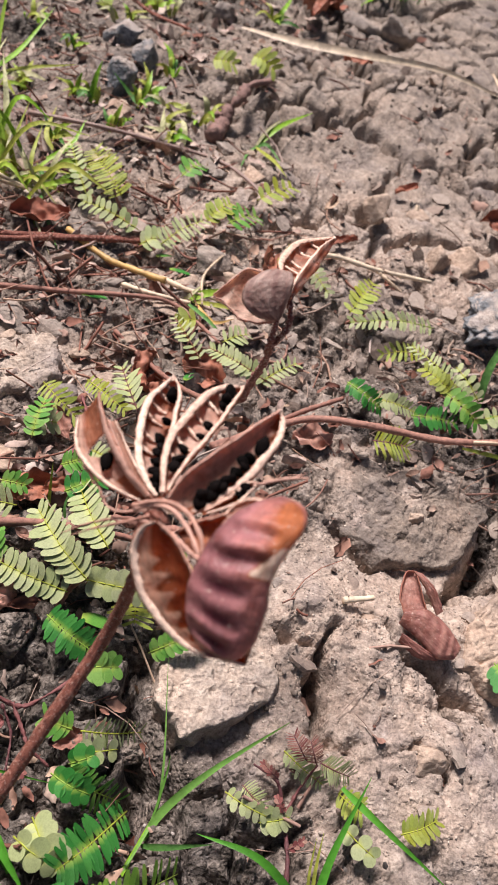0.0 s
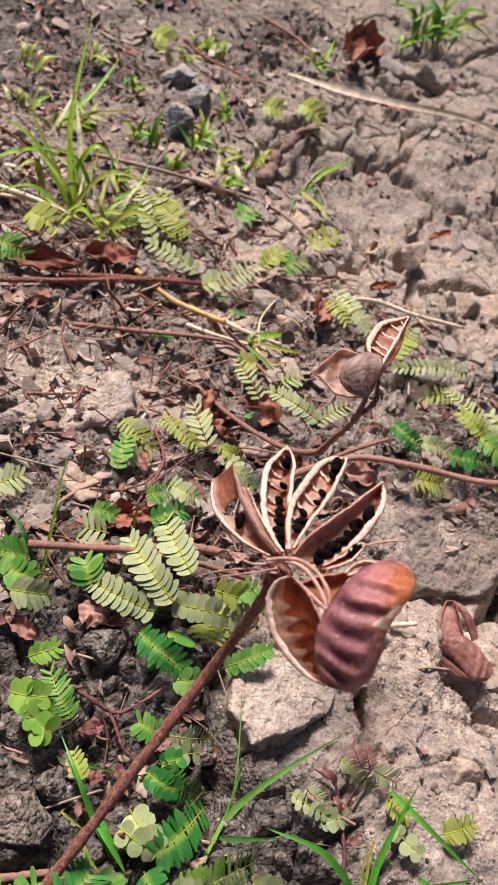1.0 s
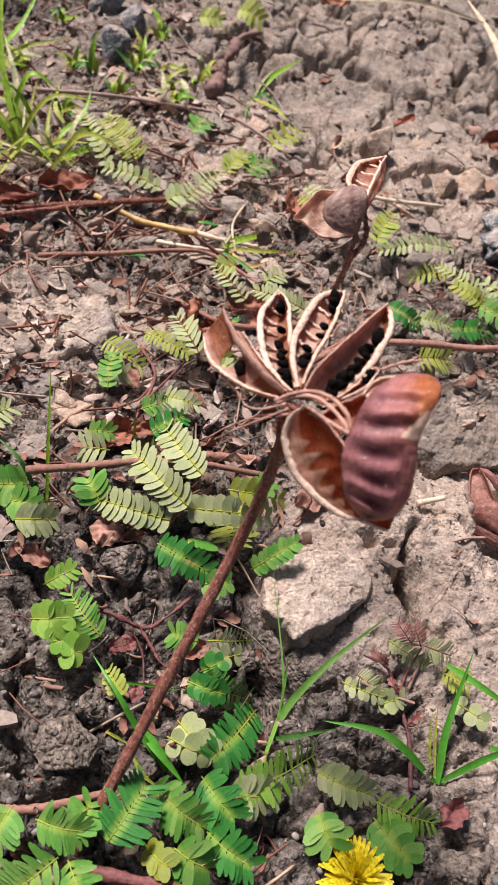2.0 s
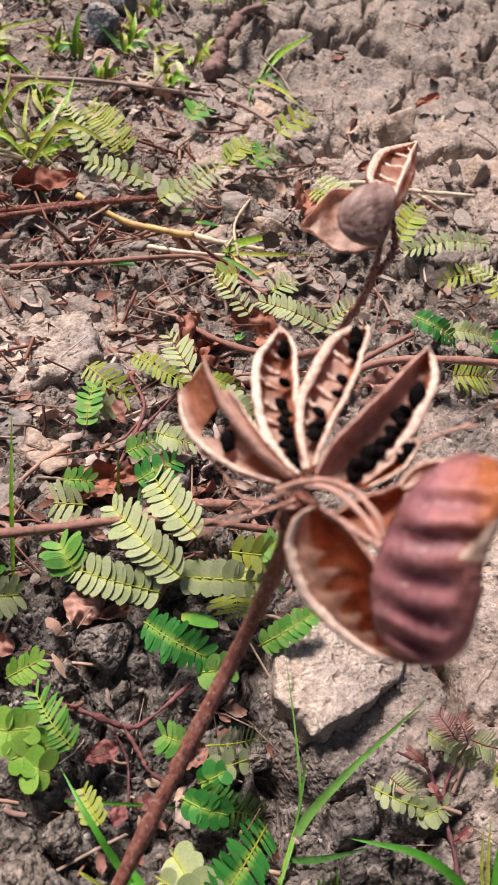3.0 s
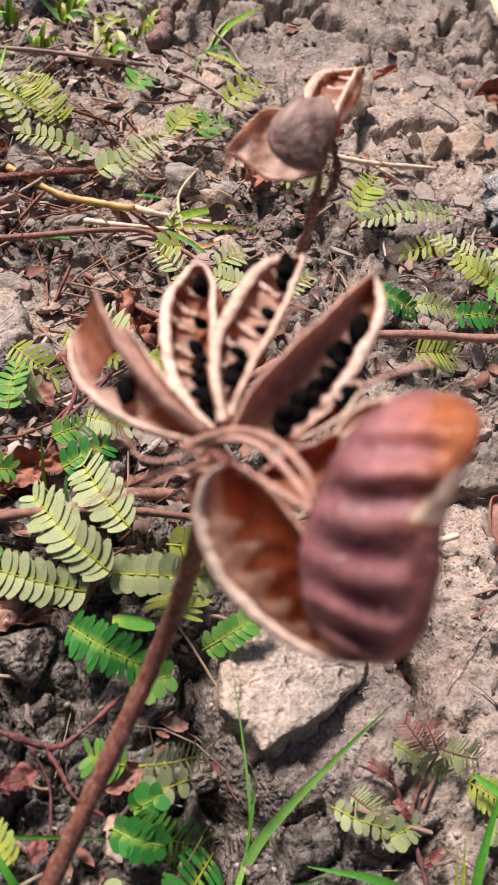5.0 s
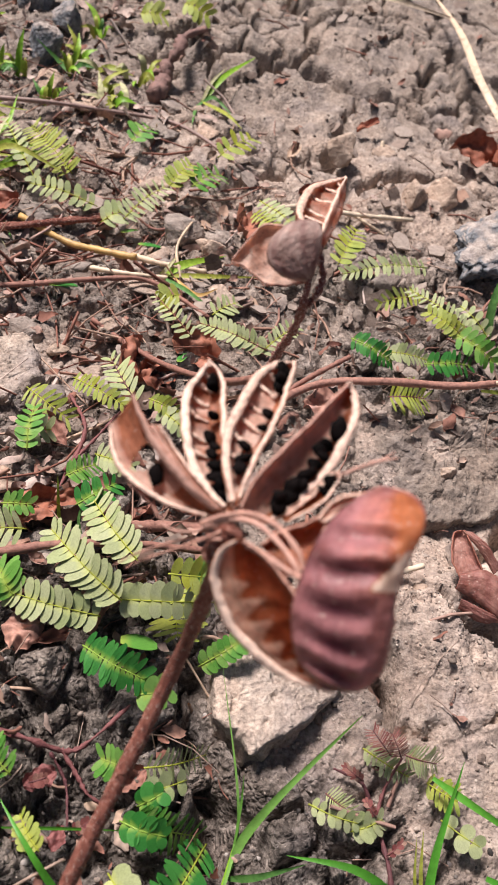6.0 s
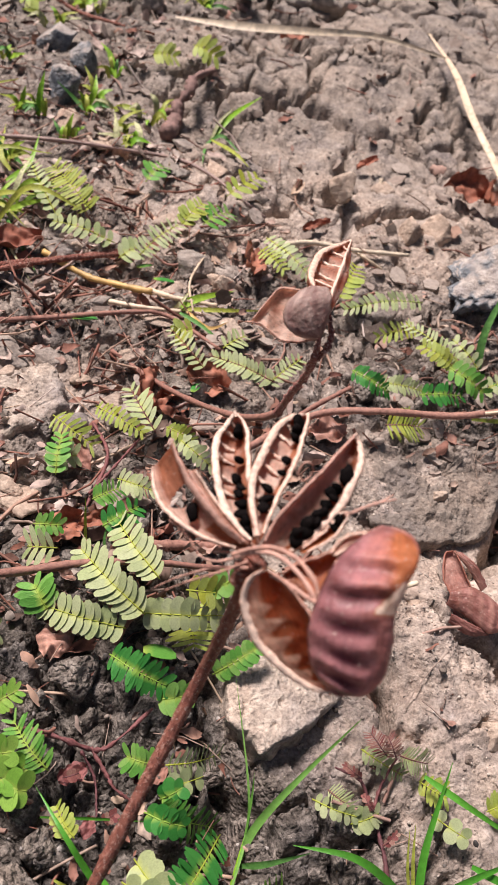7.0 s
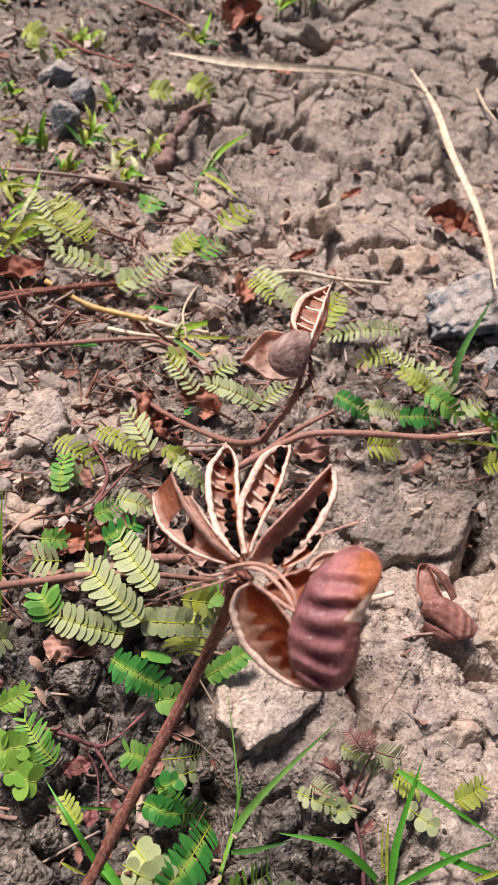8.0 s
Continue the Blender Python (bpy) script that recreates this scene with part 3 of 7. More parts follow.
def dry_leaf(at, length, width, turn, mat, label, seed, curl=0.35, name="dry_leaf", tilt=0.0, pleats=0.0):
    """A crumpled dry leaf with an uneven edge."""
    rnd = random.Random(seed)
    nx, ny = 24, 16
    verts, faces = [], []
    ph = [rnd.uniform(0, 6.3) for _ in range(6)]
    for lift in (0, -1):
        for i in range(nx + 1):
            s = i / nx
            edge = (math.sin(math.pi * (0.04 + 0.92 * s)) ** 0.6) * (1 + 0.13 * math.sin(9 * s + ph[0]) + 0.09 * math.sin(23 * s + ph[1]))
            for j in range(ny + 1):
                u = j / ny * 2 - 1
                x, y = (s - 0.5) * length, 0.5 * width * u * edge
                z = curl * width * (u * u * 0.6 + 0.5 * (s - 0.5) ** 2 * math.sin(ph[2]))
                z += 0.07 * width * (math.sin(7 * s + 3 * u + ph[3]) + math.sin(5 * u - 6 * s + ph[4]) + 0.5 * math.sin(17 * s + 8 * u + ph[5]))
                z += pleats * width * math.sin(s * 38)
                if not pleats:
                    w = Vector((s * length * 320 + seed * 7, y * 320, 0))
                    z += width * (0.16 * noise.noise(w * 0.6) + 0.10 * abs(noise.noise(w * 1.3)) + 0.05 * noise.noise(w * 3))
                verts.append((x, y, z + lift * 0.00018))
    m = (nx + 1) * (ny + 1)
    for i in range(nx):
        for j in range(ny):
            a = i * (ny + 1) + j
            faces += [(a, a + ny + 1, a + ny + 2, a + 1), (m + a, m + a + 1, m + a + ny + 2, m + a + ny + 1)]
    ob = part(name, mesh_of(name, verts, faces), mat)
    ob.matrix_world = Matrix.Translation(Vector(at) + UP * 0.0015) @ pose(0, 0, 0, tilt, tilt * 0.4, turn)
    return tagged(ob, label, "leaf" if "leaf" in name else "pod")


def clod(at, size, mat, label, seed, name="clod", sink=0.25, turn=0.0, detail=4, tilt=0.0):
    """A lump of dried mud or a stone: a ball broken into facets, with chips and grit; size: its three widths."""
    bm = bmesh.new()
    bmesh.ops.create_icosphere(bm, subdivisions=detail, radius=0.5)
    rnd = random.Random(seed)
    cuts = [(Vector((rnd.gauss(0, 1), rnd.gauss(0, 1), rnd.gauss(0, 0.8))).normalized(), rnd.uniform(0.24, 0.42)) for _ in range(15)]
    off = Vector((rnd.uniform(-50, 50), rnd.uniform(-50, 50), 0))
    big = max(size)
    for v in bm.verts:
        for n, d in cuts:
            over = v.co.dot(n) - d
            if over > 0:
                v.co -= n * over * 0.97
        p = v.co * (big / 0.03)
        v.co *= 1 + 0.14 * noise.noise(p * 2.2 + off) + 0.11 * noise.noise(p * 6 + off) - 0.10 * abs(noise.noise(p * 9 + off)) + 0.06 * noise.noise(p * 18 + off)
        v.co = Vector((v.co.x * size[0], v.co.y * size[1], v.co.z * size[2]))
    me = bpy.data.meshes.new(name)
    bm.to_mesh(me)
    bm.free()
    me.polygons.foreach_set("use_smooth", [True] * len(me.polygons))
    ob = part(name, me, mat)
    ob.matrix_world = Matrix.Translation(Vector(at) + UP * size[2] * (0.5 - sink)) @ pose(0, 0, 0, tilt, tilt * 0.5, turn)
    return tagged(ob, label, "stone" if "stone" in name else "clod")


def slab(corners, top, thick, mat, label, seed, bumps=0.0012, grow=1.09):
    """A plate of dried mud between cracks: a ragged outline, a rough top and broken sides."""
    c = [Vector(p) for p in corners]
    mid = sum(c, Vector()) / len(c)
    mid.z = 0
    around = 180
    rim = []
    for k in range(around):
        s = k / around * len(c)
        i, u = int(s), s - int(s)
        p = c[i].lerp(c[(i + 1) % len(c)], u)
        rim.append((Vector((p.x, p.y, 0)) - mid) * grow)
    for _ in range(2):
        rim = [(rim[k - 1] + rim[k] * 2 + rim[(k + 1) % around]) / 4 for k in range(around)]
    verts, faces = [], []
    rings = [(0.04 + 0.96 * (k / 30) ** 0.8, 0.0) for k in range(30)] + [(1.0, 0.06), (1.01, 0.2), (0.995, 0.4), (1.015, 0.65), (1.0, 1.0)]
    for r, down in rings:
        for k, p in enumerate(rim):
            q = p * r
            w = Vector((q.x + mid.x + seed, q.y + mid.y, down * thick))
            ragged = 1 + (0.11 * noise.noise(w * 70) + 0.07 * noise.noise(w * 190) + 0.035 * noise.noise(w * 500)) * min(1, max(0, (r - 0.6) * 2.5))
            q = q * ragged
            z = top - down * thick
            if down < 0.3:
                z += bumps * (1.3 * noise.noise(w * 60) + 0.7 * noise.noise(w * 140) + 0.7 * noise.noise(w * 330) + 0.6 * noise.noise(w * 800)) - 0.0013 * max(0, 1 - 16 * abs(noise.noise(w * 38) + 0.25 * noise.noise(w * 160))) * (0.5 + noise.noise(w * 25)) - 0.0011 * max(0, noise.noise(w * 240 + Vector((3, 0, 0))) - 0.35) * 4 - 0.0015 * max(0, (r - 0.9) * 10) ** 2 * (0.6 + noise.noise(w * 150))
            else:
                q += Vector((noise.noise(w * 220), noise.noise(w * 220 + Vector((9, 0, 0))), 0)) * 0.0022
            verts.append((q.x, q.y, z))
    n = len(rings)
    for j in range(n - 1):
        for k in range(around):
            a, b = j * around + k, j * around + (k + 1) % around
            faces.append((a, a + around, b + around, b))
    verts.append((0, 0, top))
    for k in range(around):
        faces.append((len(verts) - 1, k, (k + 1) % around))
    ob = part("clay_slab", mesh_of("clay_slab", verts, faces), mat)
    ob.location = mid
    return tagged(ob, label, "slab", "clay slabs")


# ---- the husks of the seed heads ----
def husk_material(name, gloss=0.5, tones=None, spots=0.0, thin=0.38, warm=(1.0, 0.62, 0.48)):
    """Dry husk: tone runs from dark plum through rust and tan to cream; fibres and specks on top."""
    mat, nt, b = material(name, gloss, 0.3)
    a = nt.nodes.new("ShaderNodeAttribute")
    a.attribute_name = "tone"
    base = ramp(nt, a.outputs["Fac"], tones or [(0.0, (0.20, 0.055, 0.075)), (0.2, (0.55, 0.28, 0.26)), (0.4, (0.50, 0.185, 0.085)), (0.58, (0.54, 0.27, 0.19)), (0.78, (0.76, 0.50, 0.39)), (1.0, (0.88, 0.69, 0.58))])
    grain, speck = noise_node(nt, 420, 4, 0.65), noise_node(nt, 1300, 2, 0.5)
    shade = ramp(nt, grain, [(0.25, (0.62, 0.58, 0.55)), (0.5, (1, 1, 1)), (0.75, (1.22, 1.2, 1.16))])
    col = mix(nt, 0.8, base, shade, "MULTIPLY")
    f = nt.nodes.new("ShaderNodeAttribute")
    f.attribute_name = "fibre"
    streak, blotch = noise_node(nt, 1.0, 4, 0.7, f.outputs["Vector"]), noise_node(nt, 170, 4, 0.6)
    col = mix(nt, 0.5, col, ramp(nt, streak, [(0.3, (0.50, 0.44, 0.42)), (0.5, (1, 1, 1)), (0.7, (1.25, 1.22, 1.2))]), "MULTIPLY")
    col = mix(nt, 0.7, col, ramp(nt, blotch, [(0.32, (0.55, 0.38, 0.33)), (0.5, (1, 1, 1)), (0.7, (1.15, 1.12, 1.1))]), "MULTIPLY")
    dots = ramp(nt, speck, [(0.66, (0, 0, 0)), (0.72, (1, 1, 1))])
    col = mix(nt, mix(nt, 1.0, dots, (0.6, 0.6, 0.6), "MULTIPLY"), col, (0.75, 0.6, 0.52))
    if spots:
        mould = ramp(nt, noise_node(nt, 750, 3, 0.6), [(0.30, (spots, spots, spots)), (0.39, (0, 0, 0))])
        col = mix(nt, mould, col, (0.16, 0.075, 0.06))
    nt.links.new(col, b.inputs["Base Color"])
    nt.links.new(bump(nt, streak, 0.3, 0.0004, bump(nt, grain, 0.6, 0.0007)), b.inputs["Normal"])
    t = nt.nodes.new("ShaderNodeBsdfTranslucent")
    nt.links.new(mix(nt, 1.0, col, warm, "MULTIPLY"), t.inputs["Color"])
    m = nt.nodes.new("ShaderNodeMixShader")
    m.inputs["Fac"].default_value = thin
    nt.links.new(b.outputs[0], m.inputs[1])
    nt.links.new(t.outputs[0], m.inputs[2])
    nt.links.new(m.outputs[0], nt.nodes["Material Output"].inputs["Surface"])
    return mat


HUSK = husk_material("dry_husk", 0.42, thin=0.5, warm=(1.0, 0.70, 0.56))
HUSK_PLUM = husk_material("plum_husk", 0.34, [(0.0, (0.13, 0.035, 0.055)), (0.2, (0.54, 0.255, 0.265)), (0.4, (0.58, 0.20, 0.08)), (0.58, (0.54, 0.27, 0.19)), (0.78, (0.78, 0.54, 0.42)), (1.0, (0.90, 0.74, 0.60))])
HUSK_THIN = husk_material("thin_husk", 0.5, [(0.0, (0.20, 0.055, 0.075)), (0.36, (0.44, 0.11, 0.04)), (0.46, (0.52, 0.19, 0.09)), (0.62, (0.64, 0.34, 0.22)), (0.8, (0.86, 0.58, 0.42)), (1.0, (0.93, 0.74, 0.60))], thin=0.68, warm=(1.0, 0.78, 0.66))
HUSK_DULL = husk_material("dull_husk", 0.55, [(0, (0.16, 0.07, 0.06)), (0.5, (0.36, 0.225, 0.20)), (1, (0.66, 0.52, 0.46))])


HUSK_SPECKLED = husk_material("speckled_husk", 0.6, [(0.3, (0.50, 0.17, 0.08)), (0.55, (0.55, 0.27, 0.19)), (0.78, (0.80, 0.58, 0.47)), (1.0, (0.95, 0.82, 0.72))], 0.85, 0.6, (1.0, 0.84, 0.76))
SHAGGY = plant_material("shaggy_stem", [(0, (0.17, 0.06, 0.05)), (1, (0.30, 0.12, 0.10))], 0.8, 1500, relief=0.0016, worn=1.0, flecks=(0.62, 0.45, 0.40))


def seed_bead(at, size, turn, parent, seed):
    """A flat dark bean-shaped seed."""
    rnd = random.Random(seed)
    verts, faces, n, m = [], [], 7, 10
    for i in range(n + 1):
        a = math.pi * i / n
        for j in range(m):
            b = 2 * math.pi * j / m
            verts.append((size * math.sin(a) * math.cos(b) * 0.9, size * math.cos(a) * 1.15, size * 0.6 * math.sin(a) * math.sin(b)))
    for i in range(n):
        for j in range(m):
            k = (j + 1) % m
            faces.append((i * m + j, i * m + k, (i + 1) * m + k, (i + 1) * m + j))
    off = Vector((seed * 5.3, size * 900, 0))
    verts = [Vector(v) * 0.9 * (1 + 0.45 * noise.noise(Vector(v) * 700 + off)) for v in verts]
    ob = part("seed", mesh_of("seed", verts, faces), SEED, parent)
    ob.matrix_local = Matrix.Translation(at) @ pose(0, 0, 0, rnd.uniform(20, 70), rnd.uniform(-30, 30), turn + rnd.uniform(-40, 40))
    return ob


def lip(place, sign, wide, thick, top, seed):
    """The thick turned-in edge of an open pod: a flattened band along the rim with an uneven inner line."""
    n, m = 46, 10
    verts, faces = [], []
    for k in range(n + 1):
        s = 0.03 + (top - 0.03) * k / n
        a, far = place(s, sign), place(s, -sign)
        low = place(s, 0.0)
        inward = far - a
        span = inward.length
        inward.normalize()
        down = low - (a + far) / 2
        down = (down - inward * down.dot(inward)).normalized() if down.length > 1e-7 else Vector((0, 0, -1))
        w = min(wide * (0.35 + 0.9 * math.sin(math.pi * min(1, 0.12 + 0.84 * s)) ** 0.7), span * 0.42 + 2e-4)
        calm = min(1, 0.0015 / wide)
        w *= 1 + 0.15 * calm * noise.noise(Vector((s * 14, seed * 3.1 + sign, 0))) + 0.16 * calm * noise.noise(Vector((s * 45, seed * 3.1 + sign, 5)))
        h = 0.42 * thick * (1 + 0.4 * noise.noise(Vector((s * 40, seed, 9))))
        for j in range(m):
            b = 2 * math.pi * j / m
            x = (0.5 + 0.5 * math.cos(b)) * w - thick * 0.5
            verts.append(a + inward * x + down * (0.55 * max(0, x) ** 2 / max(w, 1e-6) + h * math.sin(b) * (1 + 0.25 * noise.noise(Vector((s * 60, j, seed))))))
    for k in range(n):
        for j in range(m):
            i = (j + 1) % m
            faces.append((k * m + j, k * m + i, (k + 1) * m + i, (k + 1) * m + j))
    faces += [tuple(range(m)), tuple(n * m + j for j in reversed(range(m)))]
    return mesh_of("rim", verts, faces)


def tangle(name, points, r0, r1, mat, parent, origin, n=26, lumps=0.15, label=""):
    return part(name, tube(points, r0, r1, n, 7, lumps, 5, origin), mat, parent, label)



# ---- the large seed head on its leaning stalk ----
def shell(rim_a, rim_b, depth, keel=0.0, bulge=0.12, toward=False, ridges=0.0, amp=0.0, slant=0.6, reach=(-1.0, 1.0), full=0.5, thick=0.0004, inner=None, outer=None, seed=0, hole=None, origin=(0, 0, 0), crumple=0.00025, until=2.0, ragged=0.0003):
    """One valve between two rims, each a smooth line from the hub to the tip: hollow away from the viewer's side, or arched toward it.
    keel: which rim the deepest line lies nearer to; ridges: folds across it, within reach and as far as until; ragged: how unevenly the rims run. Returns the mesh and the place at (s, u)."""
    rnd = random.Random(seed)
    ph = [rnd.uniform(0, 6.28) for _ in range(4)]
    n = 90
    la, lb = ([q - Vector(origin) for q in glide(r, n)] for r in (rim_a, rim_b))
    run = (la[-1] + lb[-1] - la[0] - lb[0]).normalized()
    back = -(FACING - run * FACING.dot(run)).normalized()
    if toward:
        back = -back
    off = Vector((seed * 3.7, 0, 0))

    def place(s, u, out=0.0):
        i = min(n - 1, int(s * n))
        f = s * n - i
        a, b = la[i].lerp(la[i + 1], f), lb[i].lerp(lb[i + 1], f)
        v = (u + 1) / 2
        half = (b - a) / 2
        p = a + (b - a) * (v * (1 - v) * (1 + keel) + v * v) + half * bulge * math.sin(math.pi * u)
        round_ = max(0.0, 1 - u * u) ** 0.55
        swell = math.sin(math.pi * (0.04 + 0.93 * s)) ** full
        lo, hi = reach
        span = min(1.0, max(0.0, (u - lo + 0.25) * 4)) * min(1.0, max(0.0, (hi + 0.25 - u) * 4))
        fold = amp * span * min(1.0, max(0.0, (until - s) * 6)) * round_**0.5 * math.sin(math.pi * s) ** 0.5 * (0.75 + 0.4 * math.sin(9 * s + ph[0])) * math.cos(2 * math.pi * ridges * s + slant * u + 0.7 * math.sin(5 * s + ph[1]) + 0.4 * math.sin(4 * u + 6 * s))
        rough = crumple * round_ * noise.noise(Vector((s * 7, u * 3, seed))) + 0.5 * crumple * noise.noise(Vector((s * 19, u * 8, seed + 4)))
        wave = ragged * u * min(1.0, 9 * s, 7 * (1 - s)) * (noise.noise(Vector((s * 8, 0.7 * u, seed + 9))) + 0.6 * noise.noise(Vector((s * 26, u, seed + 2))))
        p += (half.normalized() if half.length > 1e-6 else half) * wave
        return p + back * (depth * round_ * swell + fold + rough + out * round_**0.5) + (half.normalized() if half.length > 1e-6 else half) * out * u

    ns, nu = 84, 34
    verts, tones, faces, fibre = [], [], [], []
    inner, outer = inner or (lambda s, u: 0.5), outer or (lambda s, u: 0.45)
    for layer in (0, 1):
        for i in range(ns + 1):
            for j in range(nu + 1):
                s, u = i / ns, j / nu * 2 - 1
                verts.append(place(s, u, thick * layer))
                tones.append((outer if layer else inner)(s, u))
                fibre += [s * 5 + seed, u * 14, layer * 7.0]
    m, row = (ns + 1) * (nu + 1), nu + 1
    gone = set()
    if hole:
        for i in range(ns):
            for j in range(nu):
                if ((i / ns - hole[0]) / hole[2]) ** 2 + ((j / nu * 2 - 1 - hole[1]) / hole[3]) ** 2 < 1 + 0.5 * noise.noise(Vector((i * 0.3, j * 0.4, seed))):
                    gone.add((i, j))
    for i in range(ns):
        for j in range(nu):
            a = i * row + j
            if (i, j) not in gone:
                faces += [(a, a + 1, a + row + 1, a + row), (m + a, m + a + row, m + a + row + 1, m + a + 1)]
        a, b = i * row, i * row + nu
        faces += [(a, a + row, m + a + row, m + a), (b, m + b, m + b + row, b + row)]
    for j in range(nu):
        a, b = j, ns * row + j
        faces += [(a, m + a, m + a + 1, a + 1), (b, b + 1, m + b + 1, m + b)]
    me = mesh_of("husk", verts, faces)
    me.attributes.new("tone", "FLOAT", "POINT").data.foreach_set("value", np.clip(np.array(tones, np.float32), 0, 1))
    me.attributes.new("fibre", "FLOAT_VECTOR", "POINT").data.foreach_set("vector", fibre)
    return me, place


def valve(parent, origin, label, rim_a, rim_b, depth, lips=(0, 0), rim=0.0003, lip_mat=None, seeds=(), seat=0.0, mat=None, top=0.985, name="pod", beak=0.0, ribs=(), **how):
    """A valve with its two edges, flat lips where lips gives their width, else thin cords, its seeds at (s, u, size), and a pointed tip."""
    me, place = shell(rim_a, rim_b, depth, origin=origin, **how)
    ob = part(name, me, mat or HUSK, parent, label)
    k = how.get("seed", 0)
    for n, sign in enumerate((-1, 1)):
        m = lip_mat[n] if lip_mat else HUSK_CREAM
        if lips[n]:
            part("rim", lip(place, sign, lips[n], rim * 1.6, top, k), m, ob, "pale fibrous edge")
        elif rim:
            part("rim", tube([place(0.02 + (top - 0.02) * j / 11, sign) for j in range(12)], rim, rim * 0.75, 60, 7, 0.35, k + sign), m, ob, "pale fibrous edge")
    if beak:
        a, b = place(0.93, 0.0), (place(1.0, -1) + place(1.0, 1)) / 2
        part("beak", tube([a.lerp(b, 0.75), b, b + (b - a).normalized() * beak], 0.0007, 0.00012, 10, 8, 0.2, k), m, ob)
    if ribs:
        count, lo, hi, end = ribs
        for j in range(count):
            s = lo + (hi - lo) * j / (count - 1)
            line = [place(s - 0.035 * q, -0.96 + (end + 0.96) * q, -0.0002 - 0.0005 * math.sin(math.pi * q)) for q in (0, 0.25, 0.5, 0.75, 1.0)]
            part("rib", tube(line, 0.00048, 0.00026, 14, 7, 0.3, j + k), HUSK_CREAM, ob)
    for j, (s, u, size) in enumerate(seeds):
        seed_bead(place(s, u, -size * 0.6 - seat), size, 40 * j, ob, j + 3 + 11 * k)
    return ob


def hub_lining(s, u):
    """The hollow of the leftmost pod: an orange-tan end with a pale edge, a bleached floor, and rust toward the hub."""
    if s > 0.62:
        return 0.45 + 0.47 * max(0.0, -u - 0.45) / 0.55 + 0.10 * (1 - s)
    if s > 0.30:
        return 0.84 - 0.22 * max(0.0, u)
    return 0.80 if u < -0.25 else 0.44


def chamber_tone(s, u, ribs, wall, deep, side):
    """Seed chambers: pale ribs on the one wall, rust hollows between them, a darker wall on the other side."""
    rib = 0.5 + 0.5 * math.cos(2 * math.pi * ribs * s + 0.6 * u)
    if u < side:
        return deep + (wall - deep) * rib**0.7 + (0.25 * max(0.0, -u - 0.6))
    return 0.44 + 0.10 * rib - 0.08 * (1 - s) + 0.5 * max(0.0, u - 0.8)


def book_lining(s, u):
    """The hinged valve's hollow: a broad cream edge, a comb of rust teeth along it, brown toward the hinge."""
    edge = -0.55 + 0.08 * math.sin(8 * s) - 0.25 * max(0.0, 0.35 - s)
    tooth = 0.5 + 0.5 * math.cos(2 * math.pi * 9.5 * s + 1.6 * u)
    if s > 0.30:
        edge += (0.55 if s > 0.45 else 3.6 * (s - 0.30)) * (1 - tooth) ** 1.2 * (1.1 - 0.4 * s)
    inside = min(1.0, max(0.0, (u - edge) / 0.14))
    brown = 0.39 + 0.14 * min(1.0, max(0.0, (u - 0.35) / 0.4)) + 0.04 * math.sin(17 * s + 6 * u)
    return 0.88 + (brown - 0.88) * inside


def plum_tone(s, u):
    """Plum brown, purple by the hinge, shade painted into the folds there, an orange patch for light through the husk
    toward the far end, and one chipped pale edge.
    """
    # shade of the fold valleys, put into the tone on top of the relief
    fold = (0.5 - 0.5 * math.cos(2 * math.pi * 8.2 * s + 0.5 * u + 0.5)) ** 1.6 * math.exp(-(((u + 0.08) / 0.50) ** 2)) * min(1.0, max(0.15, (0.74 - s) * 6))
    # sunlight that comes through the husk, painted as an orange tone
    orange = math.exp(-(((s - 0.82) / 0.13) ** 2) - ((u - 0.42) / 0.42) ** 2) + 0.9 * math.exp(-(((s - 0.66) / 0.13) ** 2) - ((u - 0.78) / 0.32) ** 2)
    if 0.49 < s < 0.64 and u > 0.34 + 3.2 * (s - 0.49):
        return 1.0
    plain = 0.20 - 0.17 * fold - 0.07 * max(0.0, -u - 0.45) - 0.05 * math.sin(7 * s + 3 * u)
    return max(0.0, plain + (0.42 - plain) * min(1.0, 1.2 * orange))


head = thing("seed_head", (-0.021, 0.027, 0.0), "dry open seed head of brown pods on a leaning stalk", "seed head")
O = tuple(head.location)
tangle("stalk", [(-0.0245, 0.022, -0.010), (-0.0109, 0.0425, 0.015), (0.0046, 0.066, 0.045), (0.0155, 0.0822, 0.068), (0.0188, 0.0865, 0.09), (0.0192, 0.0875, 0.110)], 0.00172, 0.0014, BARK, head, O, 90, 0.09, "reddish-brown fibrous leaning stalk")
tangle("hub", [(0.0181, 0.0869, 0.1057), (0.0182, 0.0872, 0.1092), (0.0196, 0.0884, 0.1120)], 0.0019, 0.0021, BARK, head, O, 18, 0.35, "knobbly brown centre")
valve(head, O, "tan pod split wide open, one seed left", [(0.0166, 0.0892, 0.1130), (0.0097, 0.0929, 0.1116), (0.0048, 0.0976, 0.1110), (0.0025, 0.1033, 0.1101), (0.0024, 0.1097, 0.1099)],
      [(0.0174, 0.0891, 0.1146), (0.0129, 0.0935, 0.1159), (0.0094, 0.0987, 0.1169), (0.0066, 0.1046, 0.1174), (0.0052, 0.1097, 0.1177)], 0.0034, (0.0007, 0.0014), 0.0003, (HUSK_CREAM, HUSK_TAN),
      [(0.45, 0.0, 0.0017)], 0.0004, keel=0.1, bulge=0.05, inner=hub_lining, outer=lambda s, u: 0.55, seed=1, hole=(0.60, 0.05, 0.075, 0.66))
